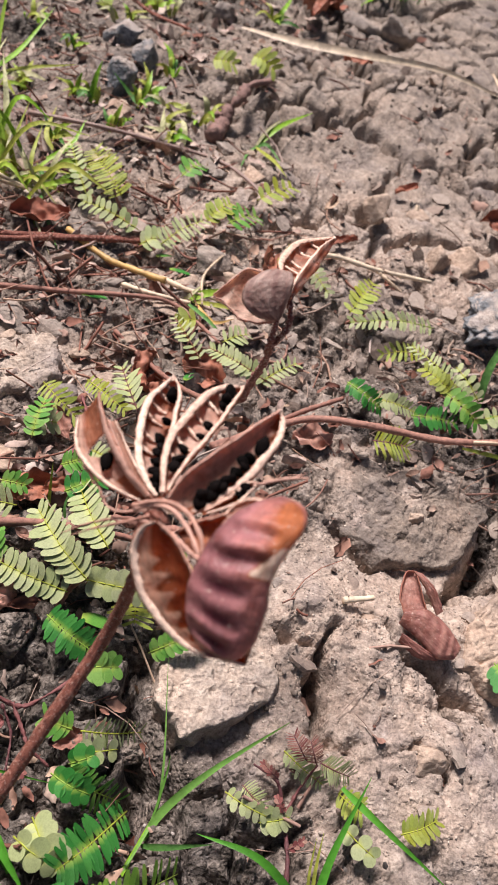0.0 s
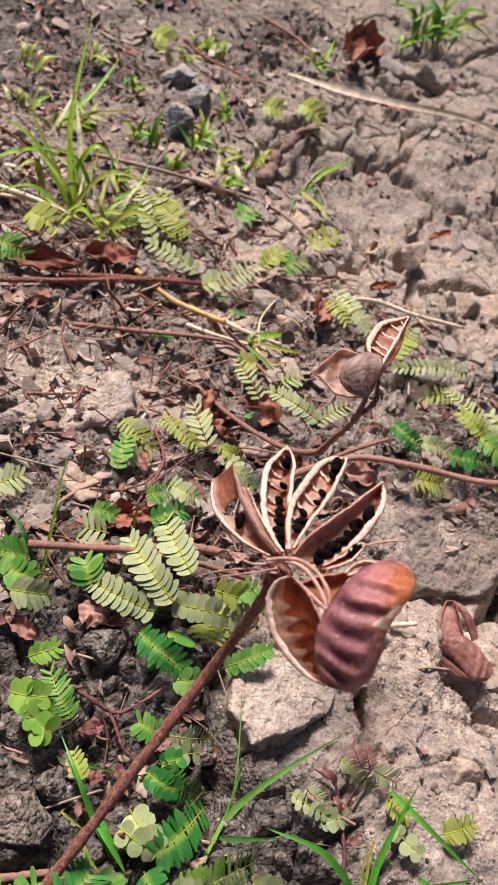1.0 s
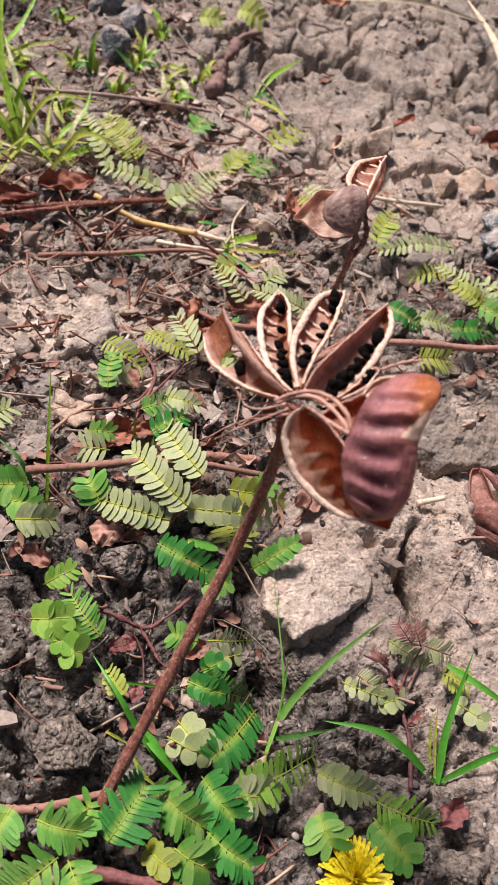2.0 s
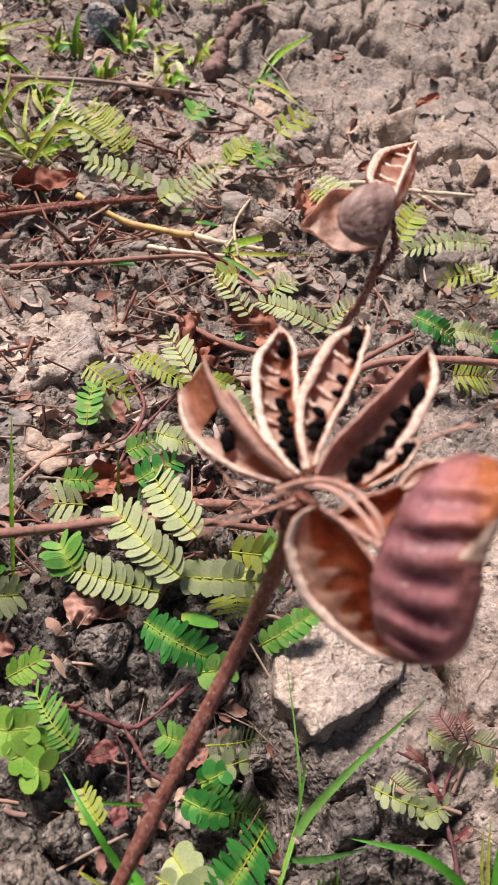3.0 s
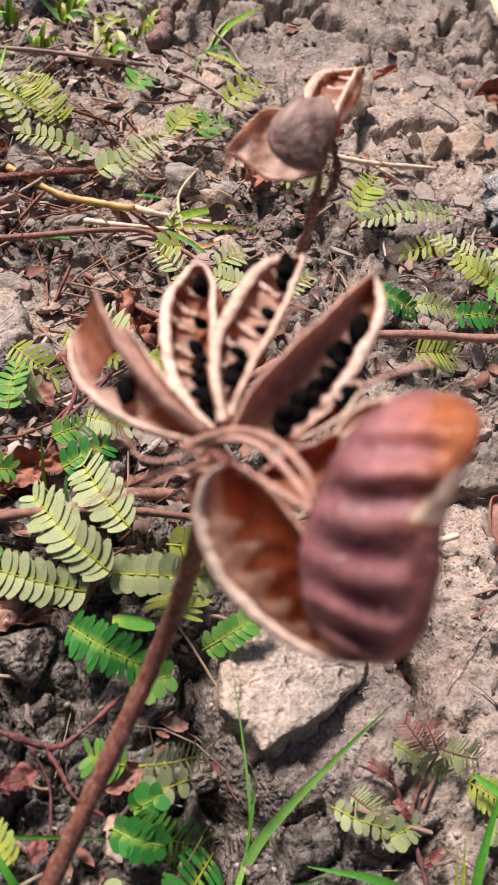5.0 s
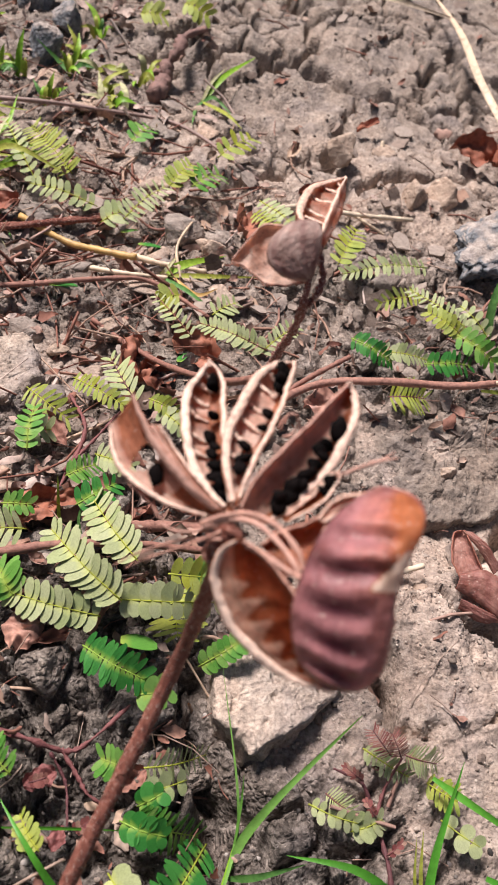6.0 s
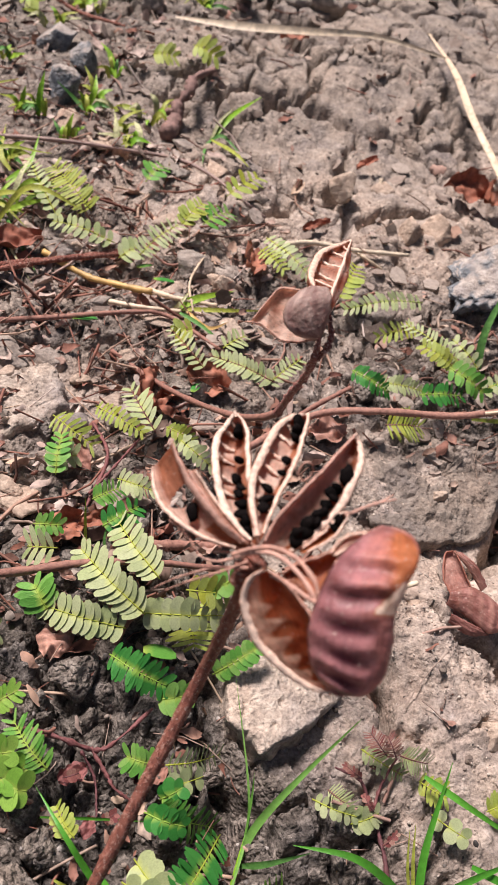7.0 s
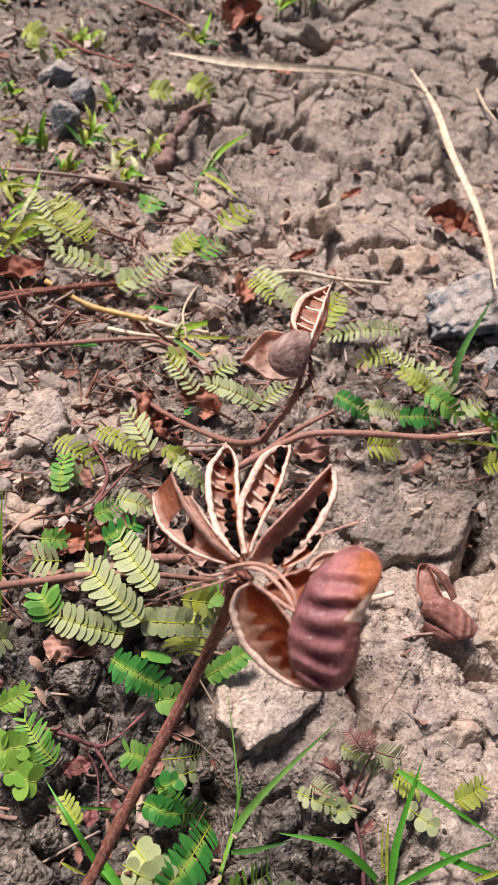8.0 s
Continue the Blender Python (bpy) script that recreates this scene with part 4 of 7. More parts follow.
valve(head, O, "narrow curled tan flap of husk", [(0.0174, 0.0893, 0.1148), (0.0131, 0.0938, 0.1157), (0.0100, 0.0992, 0.1164), (0.0079, 0.1040, 0.1168)],
      [(0.0184, 0.0900, 0.1143), (0.0146, 0.0950, 0.1148), (0.0118, 0.1003, 0.1150), (0.0092, 0.1044, 0.1164)], 0.0012, rim=0.00028, lip_mat=(HUSK_TAN, HUSK_CREAM), bulge=0.0, inner=lambda s, u: 0.60 + 0.2 * s, outer=lambda s, u: 0.5, seed=13)
valve(head, O, "narrow open pod, dark seeds in pale chambers", [(0.0188, 0.0895, 0.1141), (0.0161, 0.0939, 0.1134), (0.0143, 0.0999, 0.1129), (0.0139, 0.1074, 0.1123), (0.0150, 0.1148, 0.1121), (0.0175, 0.1186, 0.1128), (0.0197, 0.1211, 0.1136)],
      [(0.0192, 0.0903, 0.1149), (0.0193, 0.0937, 0.1150), (0.0197, 0.1001, 0.1151), (0.0205, 0.1072, 0.1146), (0.0211, 0.1135, 0.1146), (0.0213, 0.1173, 0.1145), (0.0199, 0.1211, 0.1137)], 0.0042, (0.0012, 0.0008), 0.0004, None,
      [(0.80, 0.28, 0.0014), (0.77, 0.20, 0.0012), (0.57, 0.42, 0.0014), (0.47, 0.12, 0.0014), (0.41, 0.40, 0.0014), (0.38, 0.08, 0.0014), (0.31, 0.34, 0.0016), (0.26, 0.12, 0.0015), (0.20, 0.25, 0.0015), (0.13, 0.1, 0.0013)], 0.0012,
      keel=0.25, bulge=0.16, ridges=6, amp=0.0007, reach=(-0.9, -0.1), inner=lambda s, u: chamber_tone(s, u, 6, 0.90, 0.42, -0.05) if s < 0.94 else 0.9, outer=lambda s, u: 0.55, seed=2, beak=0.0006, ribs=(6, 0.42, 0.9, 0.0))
valve(head, O, "open pod with cream ribbed lining, few seeds", [(0.0195, 0.0895, 0.1150), (0.0187, 0.0956, 0.1164), (0.0192, 0.1014, 0.1174), (0.0220, 0.1076, 0.1182), (0.0256, 0.1133, 0.1188), (0.0296, 0.1165, 0.1189), (0.0333, 0.1174, 0.1183)],
      [(0.0198, 0.0894, 0.1164), (0.0216, 0.0935, 0.1185), (0.0244, 0.0981, 0.1199), (0.0274, 0.1033, 0.1206), (0.0303, 0.1095, 0.1201), (0.0323, 0.1142, 0.1193), (0.0335, 0.1174, 0.1183)], 0.0034, (0.0012, 0.0008), 0.0004, None,
      [(0.80, 0.20, 0.0017), (0.74, 0.30, 0.0016), (0.68, 0.50, 0.0014), (0.52, 0.50, 0.0013), (0.44, 0.50, 0.0012), (0.33, 0.0, 0.0015), (0.27, 0.2, 0.0015), (0.20, 0.0, 0.0014)], 0.0010,
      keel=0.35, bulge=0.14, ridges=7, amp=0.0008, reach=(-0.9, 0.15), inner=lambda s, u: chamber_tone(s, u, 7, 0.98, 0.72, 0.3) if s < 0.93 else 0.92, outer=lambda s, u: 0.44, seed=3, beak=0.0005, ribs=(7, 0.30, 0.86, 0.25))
valve(head, O, "broad open pod holding a row of black seeds", [(0.0201, 0.0886, 0.1152), (0.0220, 0.0914, 0.1189), (0.0252, 0.0942, 0.1217), (0.0293, 0.0976, 0.1234), (0.0337, 0.1018, 0.1244), (0.0376, 0.1056, 0.1243), (0.0393, 0.1073, 0.1243)],
      [(0.0246, 0.0871, 0.1149), (0.0291, 0.0888, 0.1173), (0.0333, 0.0920, 0.1202), (0.0367, 0.0963, 0.1223), (0.0395, 0.1014, 0.1235), (0.0402, 0.1053, 0.1236), (0.0393, 0.1073, 0.1243)], 0.0030, (0.0006, 0.0012), 0.0004, (HUSK_TAN, HUSK_CREAM),
      [(0.57, 0.05, 0.0020), (0.49, -0.12, 0.0013), (0.45, -0.18, 0.0014), (0.43, 0.0, 0.0014), (0.38, -0.06, 0.0015), (0.32, -0.02, 0.0017), (0.26, 0.06, 0.0017), (0.23, -0.14, 0.0017), (0.19, 0.04, 0.0018), (0.15, -0.16, 0.0017), (0.12, 0.08, 0.0017)], 0.0008,
      keel=0.80, bulge=0.10, ridges=8, amp=0.00025, reach=(-0.2, 0.9), inner=lambda s, u: (0.46 if s > 0.76 and u > -0.45 else 0.84 - 0.05 * math.sin(11 * s + 4 * u) if u < -0.05 else 0.50 + 0.08 * math.cos(50 * s)) + 0.35 * max(0.0, abs(u) - 0.75), outer=lambda s, u: 0.56, seed=4, beak=0.0006)
valve(head, O, "narrow pod with a thread-like tip", [(0.0266, 0.0870, 0.1162), (0.0308, 0.0894, 0.1184), (0.0338, 0.0919, 0.1203), (0.0357, 0.0926, 0.1202)],
      [(0.0266, 0.0855, 0.1177), (0.0316, 0.0873, 0.1197), (0.0342, 0.0901, 0.1203), (0.0358, 0.0925, 0.1202)], 0.0022, (0.0004, 0.0004), 0.0003, None, [(0.62, 0.0, 0.0015), (0.5, 0.1, 0.0012)], 0.0003, inner=lambda s, u: 0.40, outer=lambda s, u: 0.6, seed=5)
tangle("thread", [(0.0350, 0.0920, 0.1198), (0.0391, 0.0933, 0.1207), (0.0423, 0.0941, 0.1212), (0.0454, 0.0946, 0.1214)], 0.0004, 0.00016, HUSK_TAN, head, O, 18, 0.45, "thin pale thread")
tangle("thread", [(0.0412, 0.0938, 0.1210), (0.0433, 0.0947, 0.1214), (0.0448, 0.0954, 0.1219)], 0.00022, 0.00012, HUSK_TAN, head, O, 8, 0.3, "thin pale thread")
valve(head, O, "rust-coloured half-hidden pod", [(0.0225, 0.0827, 0.1152), (0.0251, 0.0828, 0.1190), (0.0287, 0.0823, 0.1226), (0.0321, 0.0828, 0.1256)],
      [(0.0244, 0.0764, 0.1174), (0.0272, 0.0767, 0.1201), (0.0304, 0.0791, 0.1226), (0.0336, 0.0831, 0.1264)], 0.0028, rim=0.0003, lip_mat=(HUSK_TAN, HUSK_TAN), inner=lambda s, u: 0.42 + 0.08 * math.sin(9 * s + 5 * u), outer=lambda s, u: 0.5, seed=6)
valve(head, O, "pale curled flap of husk", [(0.0289, 0.0817, 0.1235), (0.0310, 0.0835, 0.1258), (0.0340, 0.0834, 0.1274), (0.0360, 0.0834, 0.1275)],
      [(0.0293, 0.0812, 0.1239), (0.0314, 0.0816, 0.1257), (0.0335, 0.0822, 0.1269), (0.0360, 0.0832, 0.1273)], 0.0010, rim=0.0002, inner=lambda s, u: 0.88, outer=lambda s, u: 0.75, seed=16)
valve(head, O, "open valve, cream edge, rust-striped lining", [(0.0179, 0.0805, 0.1211), (0.0157, 0.0805, 0.1176), (0.0152, 0.0783, 0.1132), (0.0171, 0.0742, 0.1096), (0.0214, 0.0694, 0.1072), (0.0262, 0.0659, 0.1066), (0.0302, 0.0637, 0.1077)],
      [(0.0179, 0.0800, 0.1214), (0.0205, 0.0779, 0.1213), (0.0230, 0.0749, 0.1204), (0.0251, 0.0718, 0.1193), (0.0264, 0.0687, 0.1159), (0.0282, 0.0660, 0.1115), (0.0304, 0.0638, 0.1078)], 0.0015, (0.0011, 0), 0.0003, (HUSK_CREAM, HUSK_TAN),
      keel=0.55, bulge=0.06, ridges=9.5, amp=0.00012, reach=(-0.6, 0.3), mat=HUSK_THIN, inner=book_lining, outer=lambda s, u: 0.58, seed=7)
valve(head, O, "plum-brown pleated valve with shade-painted folds and pale dusty specks", [(0.0302, 0.0634, 0.1088), (0.0267, 0.0656, 0.1120), (0.0248, 0.0687, 0.1159), (0.0249, 0.0722, 0.1196), (0.0265, 0.0757, 0.1237), (0.0294, 0.0796, 0.1267), (0.0337, 0.0828, 0.1275), (0.0383, 0.0854, 0.1267)],
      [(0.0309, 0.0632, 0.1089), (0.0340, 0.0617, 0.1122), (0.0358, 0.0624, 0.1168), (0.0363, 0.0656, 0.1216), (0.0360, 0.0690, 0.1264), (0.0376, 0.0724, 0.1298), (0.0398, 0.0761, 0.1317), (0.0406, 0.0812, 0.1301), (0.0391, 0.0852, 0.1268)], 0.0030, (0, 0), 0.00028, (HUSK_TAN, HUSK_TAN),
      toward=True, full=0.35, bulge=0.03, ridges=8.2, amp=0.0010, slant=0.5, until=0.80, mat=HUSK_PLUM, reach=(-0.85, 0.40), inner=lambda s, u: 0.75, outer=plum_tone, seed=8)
valve(head, O, "small rust-red torn tip", [(0.0312, 0.0650, 0.1062), (0.0332, 0.0657, 0.1038), (0.0362, 0.0663, 0.1015), (0.0391, 0.0667, 0.0998)], [(0.0322, 0.0655, 0.1078), (0.0352, 0.0664, 0.1075), (0.0380, 0.0670, 0.1064), (0.0392, 0.0668, 0.1002)], 0.0008, rim=0.0004, lip_mat=(HUSK_CREAM, RUST), mat=HUSK_THIN, inner=lambda s, u: 0.37 + 0.4 * max(0.0, -u - 0.4), outer=lambda s, u: 0.40, seed=17)
for a in ([(0.0145, 0.0871, 0.1146), (0.0171, 0.0864, 0.1177), (0.0204, 0.0849, 0.1204), (0.0233, 0.0813, 0.1225), (0.0252, 0.0770, 0.1230), (0.0258, 0.0746, 0.1219)],
          [(0.0147, 0.0867, 0.1144), (0.0177, 0.0859, 0.1175), (0.0207, 0.0833, 0.1205), (0.0233, 0.0789, 0.1218), (0.0248, 0.0754, 0.1219), (0.0254, 0.0738, 0.1211)],
          [(0.0191, 0.0801, 0.1199), (0.0214, 0.0777, 0.1208), (0.0236, 0.0751, 0.1215), (0.0252, 0.0737, 0.1216)]):
    tangle("curved_fibre", a, 0.00046, 0.0004, HUSK_TAN, head, O, 30, 0.18, "curved tan fibre")
for a in ([(0.0177, 0.0868, 0.1128), (0.0135, 0.0866, 0.1098), (0.0086, 0.0876, 0.1047), (0.0046, 0.0884, 0.0998)], [(0.0171, 0.0876, 0.1133), (0.0123, 0.0882, 0.1106), (0.0099, 0.0905, 0.1090), (0.0095, 0.0922, 0.1089)],
          [(0.0178, 0.0859, 0.1121), (0.0126, 0.0878, 0.1090), (0.0068, 0.0899, 0.1019), (0.0029, 0.0909, 0.0959)], [(0.0049, 0.0975, 0.1102), (0.0083, 0.0936, 0.1096), (0.0092, 0.0918, 0.1091), (0.0109, 0.0926, 0.1097)],
          [(0.0166, 0.0889, 0.1120), (0.0140, 0.0905, 0.1100), (0.0120, 0.0915, 0.1085)]):
    tangle("thread", a, 0.00032, 0.0001, HUSK_TAN, head, O, 20, 0.3, "fine dry thread")
part("curl", tube([(0.0273, 0.1002, 0.1207), (0.0277, 0.1010, 0.1229), (0.0288, 0.1009, 0.1239), (0.0299, 0.1003, 0.1224), (0.0288, 0.0992, 0.1211), (0.0273, 0.0985, 0.1213)], 0.00024, 0.00014, 26, 6, 0.2, 4, O), HUSK_TAN, head, "curled strip of husk")

# ---- the small seed head behind it, on a stem that rises from the litter ----
small = thing("seed_head", (0.0113, 0.2521, -0.0012), "small dry seed head, grey and cream pods", "seed head")
O = tuple(small.location)
tangle("stem", [(0.0113, 0.2521, -0.0012), (0.0224, 0.2393, 0.0004), (0.0331, 0.2139, 0.0159), (0.0384, 0.1740, 0.0523), (0.0417, 0.1587, 0.0692), (0.0452, 0.1553, 0.0759)], 0.0009, 0.0011, TAN, small, O, 50, 0.12, "thin tan creeping stem")
tangle("stalk", [(0.0446, 0.1556, 0.0745), (0.0446, 0.1519, 0.0867), (0.0442, 0.1470, 0.0989), (0.0426, 0.1430, 0.1080), (0.0422, 0.1425, 0.1112), (0.0421, 0.1432, 0.1150)], 0.0011, 0.0006, SHAGGY, small, O, 60, 0.3, "dark shaggy stalk")
tangle("stalk", [(0.0430, 0.1440, 0.1062), (0.0446, 0.1430, 0.1118), (0.0454, 0.1447, 0.1147), (0.0448, 0.1474, 0.1169), (0.0445, 0.1492, 0.1190)], 0.0008, 0.0006, SHAGGY, small, O, 30, 0.3)
for k, a in enumerate(([(0.0440, 0.1432, 0.1100), (0.0447, 0.1425, 0.1112), (0.0450, 0.1432, 0.1122)], [(0.0441, 0.1436, 0.1095), (0.0452, 0.1438, 0.1105), (0.0453, 0.1442, 0.1115)])):
    tangle("tuft", a, 0.0005, 0.0002, HUSK_CREAM, small, O, 8, 0.4, "frayed pale fibres")
valve(small, O, "open pod with cream ribs and rust chambers", [(0.0445, 0.1485, 0.1185), (0.0425, 0.1550, 0.1191), (0.0418, 0.1594, 0.1185), (0.0434, 0.1648, 0.1182), (0.0478, 0.1726, 0.1168), (0.0532, 0.1778, 0.1150), (0.0593, 0.1827, 0.1133)],
      [(0.0443, 0.1478, 0.1192), (0.0448, 0.1509, 0.1206), (0.0465, 0.1551, 0.1214), (0.0492, 0.1606, 0.1215), (0.0520, 0.1668, 0.1203), (0.0557, 0.1746, 0.1173), (0.0595, 0.1827, 0.1133)], 0.0034, (0.0014, 0.0007), 0.0004, None,
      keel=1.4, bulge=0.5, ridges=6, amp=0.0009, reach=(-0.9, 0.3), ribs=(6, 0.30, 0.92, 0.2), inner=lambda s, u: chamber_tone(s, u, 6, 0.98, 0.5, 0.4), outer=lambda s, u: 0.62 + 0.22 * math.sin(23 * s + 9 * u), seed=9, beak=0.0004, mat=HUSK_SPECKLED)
valve(small, O, "cream hollow valve with a pointed end", [(0.0419, 0.1441, 0.1139), (0.0382, 0.1446, 0.1123), (0.0345, 0.1450, 0.1120), (0.0315, 0.1468, 0.1130), (0.0293, 0.1479, 0.1138), (0.0273, 0.1484, 0.1141)],
      [(0.0432, 0.1481, 0.1157), (0.0403, 0.1542, 0.1176), (0.0378, 0.1557, 0.1180), (0.0343, 0.1564, 0.1172), (0.0310, 0.1530, 0.1159), (0.0273, 0.1485, 0.1142)], 0.0016, rim=0.0002, lip_mat=(HUSK_TAN, HUSK_TAN), bulge=0.04, ridges=2.2, amp=0.0006, inner=lambda s, u: 0.93 - 0.26 * math.exp(-(((s - 0.55) / 0.10) ** 2) - ((u - 0.1) / 0.5) ** 2), outer=lambda s, u: 0.75, seed=10, mat=HUSK_SPECKLED)
valve(small, O, "grey-brown streaked rounded valve", [(0.0419, 0.1430, 0.1151), (0.0374, 0.1422, 0.1161), (0.0340, 0.1433, 0.1178), (0.0330, 0.1454, 0.1192), (0.0343, 0.1480, 0.1211), (0.0374, 0.1510, 0.1220), (0.0402, 0.1524, 0.1222)],
      [(0.0422, 0.1431, 0.1152), (0.0428, 0.1442, 0.1177), (0.0432, 0.1459, 0.1200), (0.0435, 0.1481, 0.1219), (0.0435, 0.1500, 0.1228), (0.0427, 0.1518, 0.1226), (0.0404, 0.1523, 0.1222)], 0.0011, rim=0.00022, lip_mat=(HUSK_TAN, HUSK_TAN),
      toward=True, full=0.35, bulge=0.02, ridges=2, amp=0.0002, inner=lambda s, u: 0.5, outer=lambda s, u: 0.66 + 0.10 * math.sin(13 * u + 3 * s) + 0.12 * math.sin(6 * s + 5 * u) - 0.3 * max(0.0, 0.35 - s) + 0.2 * max(0, abs(u) - 0.8), seed=11, mat=HUSK_DULL)


# ---- slabs of dried mud, clods and stones ----
slab([(0.0416, 0.1164, 0.0005), (0.0586, 0.1200, 0.0001), (0.0763, 0.1160, 0.0004), (0.0759, 0.1055, -0.0012), (0.0653, 0.0962, -0.0032), (0.0469, 0.0878, -0.0049), (0.0396, 0.0979, -0.0086)], 0.0045, 0.016, CLAY_PALE, "pale flat slab of cracked dry mud", 1, 0.0006, 1.03)
slab([(0.1032, 0.2010, 0.0037), (0.1327, 0.2122, 0.0023), (0.1604, 0.2120, 0.0019), (0.1700, 0.2115, -0.0155), (0.1650, 0.1857, -0.0194), (0.1446, 0.1634, -0.0046), (0.1172, 0.1585, -0.0028), (0.1013, 0.1756, -0.0006)], 0.0025, 0.022, CLAY_DULL, "grey-brown lumpy slab of dry mud beside a deep crack", 4, 0.0022, 1.0)
slab([(0.1500, 0.1400, -0.0010), (0.1770, 0.1660, -0.0133), (0.1917, 0.1692, -0.0030), (0.1822, 0.1311, -0.0010), (0.1546, 0.1131, -0.0055), (0.1434, 0.1225, -0.0052)], 0.0055, 0.02, CLAY, "pale slab of dry mud at a crack", 5, 0.0013)
slab([(-0.0646, 0.2501, 0.0027), (-0.0361, 0.2325, -0.0033), (-0.0146, 0.2410, -0.0065), (-0.0062, 0.2209, -0.0047), (-0.0334, 0.2040, 0.0002), (-0.0605, 0.2088, 0.0017)], 0.001, 0.012, CLAY_PALE, "pale crusted slab of mud among litter", 8, 0.0012)

clod((0.2030, 0.3060, -0.0063), (0.098, 0.054, 0.050), STONE, "large blue-grey stone with a paler top", 21, "stone", 0.2, 14, 5)
clod((0.2334, 0.3155, -0.0025), (0.034, 0.036, 0.030), CLAY_GREY, "grey lump of clay beside a stone", 22, "clod", 0.25, 10)
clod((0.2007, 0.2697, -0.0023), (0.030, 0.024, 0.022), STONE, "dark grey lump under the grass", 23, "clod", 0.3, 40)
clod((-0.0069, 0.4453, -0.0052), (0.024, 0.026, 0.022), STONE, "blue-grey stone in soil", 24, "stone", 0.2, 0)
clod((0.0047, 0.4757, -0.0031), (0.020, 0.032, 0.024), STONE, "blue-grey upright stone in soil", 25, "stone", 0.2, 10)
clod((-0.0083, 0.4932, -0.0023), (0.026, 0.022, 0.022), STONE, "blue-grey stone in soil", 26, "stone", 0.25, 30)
clod((0.1333, 0.3701, 0.0051), (0.020, 0.020, 0.018), CLAY, "rounded lump of tan clay", 27, "clod", 0.25)
clod((0.1668, 0.3446, 0.0014), (0.020, 0.018, 0.014), CLAY, "rounded lump of tan clay", 28, "clod", 0.25, 50)
clod((0.1833, 0.3464, -0.0001), (0.022, 0.020, 0.018), CLAY, "rounded lump of tan clay", 29, "clod", 0.25, 80)
clod((0.1603, 0.3818, -0.0009), (0.018, 0.015, 0.012), CLAY, "rounded lump of tan clay", 30, "clod", 0.25, 15)
clod((0.1480, 0.6001, -0.0019), (0.030, 0.030, 0.022), CLAY_GREY, "cracked grey lump of clay", 31, "clod", 0.3, 0)
clod((0.1692, 0.5948, 0.0042), (0.028, 0.030, 0.022), CLAY_GREY, "cracked grey lump of clay", 32, "clod", 0.3, 60)
clod((0.0502, 0.5686, -0.0031), (0.030, 0.022, 0.016), CLAY_GREY, "flat grey lump of clay", 33, "clod", 0.3, 60)
clod((-0.0227, 0.0559, 0.0028), (0.021, 0.020, 0.014), SOIL, "dark grey crumbly clod", 34, "clod", 0.25, 10)
clod((-0.0059, 0.1130, 0.0026), (0.020, 0.018, 0.015), SOIL, "dark grey crumbly clod", 35, "clod", 0.25, 40)
clod((-0.0157, 0.0686, 0.0018), (0.012, 0.012, 0.010), SOIL, "dark grey crumbly clod", 36, "clod", 0.25, 40)
clod((0.0337, 0.0873, -0.0140), (0.012, 0.014, 0.009), SOIL, "dark grey crumbly clod", 37, "clod", 0.25, 70)
clod((-0.0132, 0.2474, -0.0069), (0.018, 0.014, 0.010), CLAY_GREY, "pale grey flat clod", 38, "clod", 0.25, 20)
clod((0.1324, 0.1794, 0.0024), (0.008, 0.007, 0.006), CLAY, "small lump of clay on a slab", 39, "clod", 0.3)
clod((0.0768, 0.1416, 0.0020), (0.008, 0.007, 0.006), CLAY_GREY, "small lump of clay", 40, "clod", 0.3)
clod((0.1221, 0.1247, 0.0075), (0.0045, 0.0035, 0.003), CLAY_PALE, "tiny white pebble by a fallen pod", 48, "stone", 0.3)
clod((0.1000, 0.1395, -0.0010), (0.010, 0.008, 0.008), CLAY_GREY, "small broken lump of clay", 49, "clod", 0.25, 20)
clod((0.1065, 0.1425, -0.0020), (0.012, 0.009, 0.008), CLAY_GREY, "small broken lump of clay", 50, "clod", 0.25, 60)
clod((0.1090, 0.1335, 0.0010), (0.009, 0.007, 0.006), CLAY, "small broken lump of clay", 51, "clod", 0.25, 100)
clod((0.1230, 0.0880, 0.0020), (0.017, 0.014, 0.011), CLAY, "rounded knob of tan clay", 52, "clod", 0.35, 30)
clod((0.1148, 0.1470, -0.0048), (0.010, 0.008, 0.007), CLAY_GREY, "small lump of clay", 41, "clod", 0.3)
clod((0.0392, 0.2793, 0.0005), (0.020, 0.014, 0.010), CLAY_GREY, "grey lump of clay in litter", 42, "clod", 0.35)
clod((0.0496, 0.3036, 0.0006), (0.026, 0.020, 0.013), CLAY_GREY, "smooth grey lump of clay in litter", 43, "clod", 0.4)
clod((0.0616, 0.2912, 0.0023), (0.014, 0.012, 0.010), CLAY, "grey lump of clay in litter", 44, "clod", 0.3)
clod((0.1361, 0.2837, -0.0020), (0.022, 0.018, 0.012), CLAY_GREY, "grey lump of clay in litter", 45, "clod", 0.35)
clod((0.0931, 0.2748, -0.0010), (0.016, 0.014, 0.012), SOIL, "dark clod of soil", 46, "clod", 0.35)
clod((0.1118, 0.2284, 0.0049), (0.014, 0.012, 0.010), SOIL, "dark clod of soil", 47, "clod", 0.35)

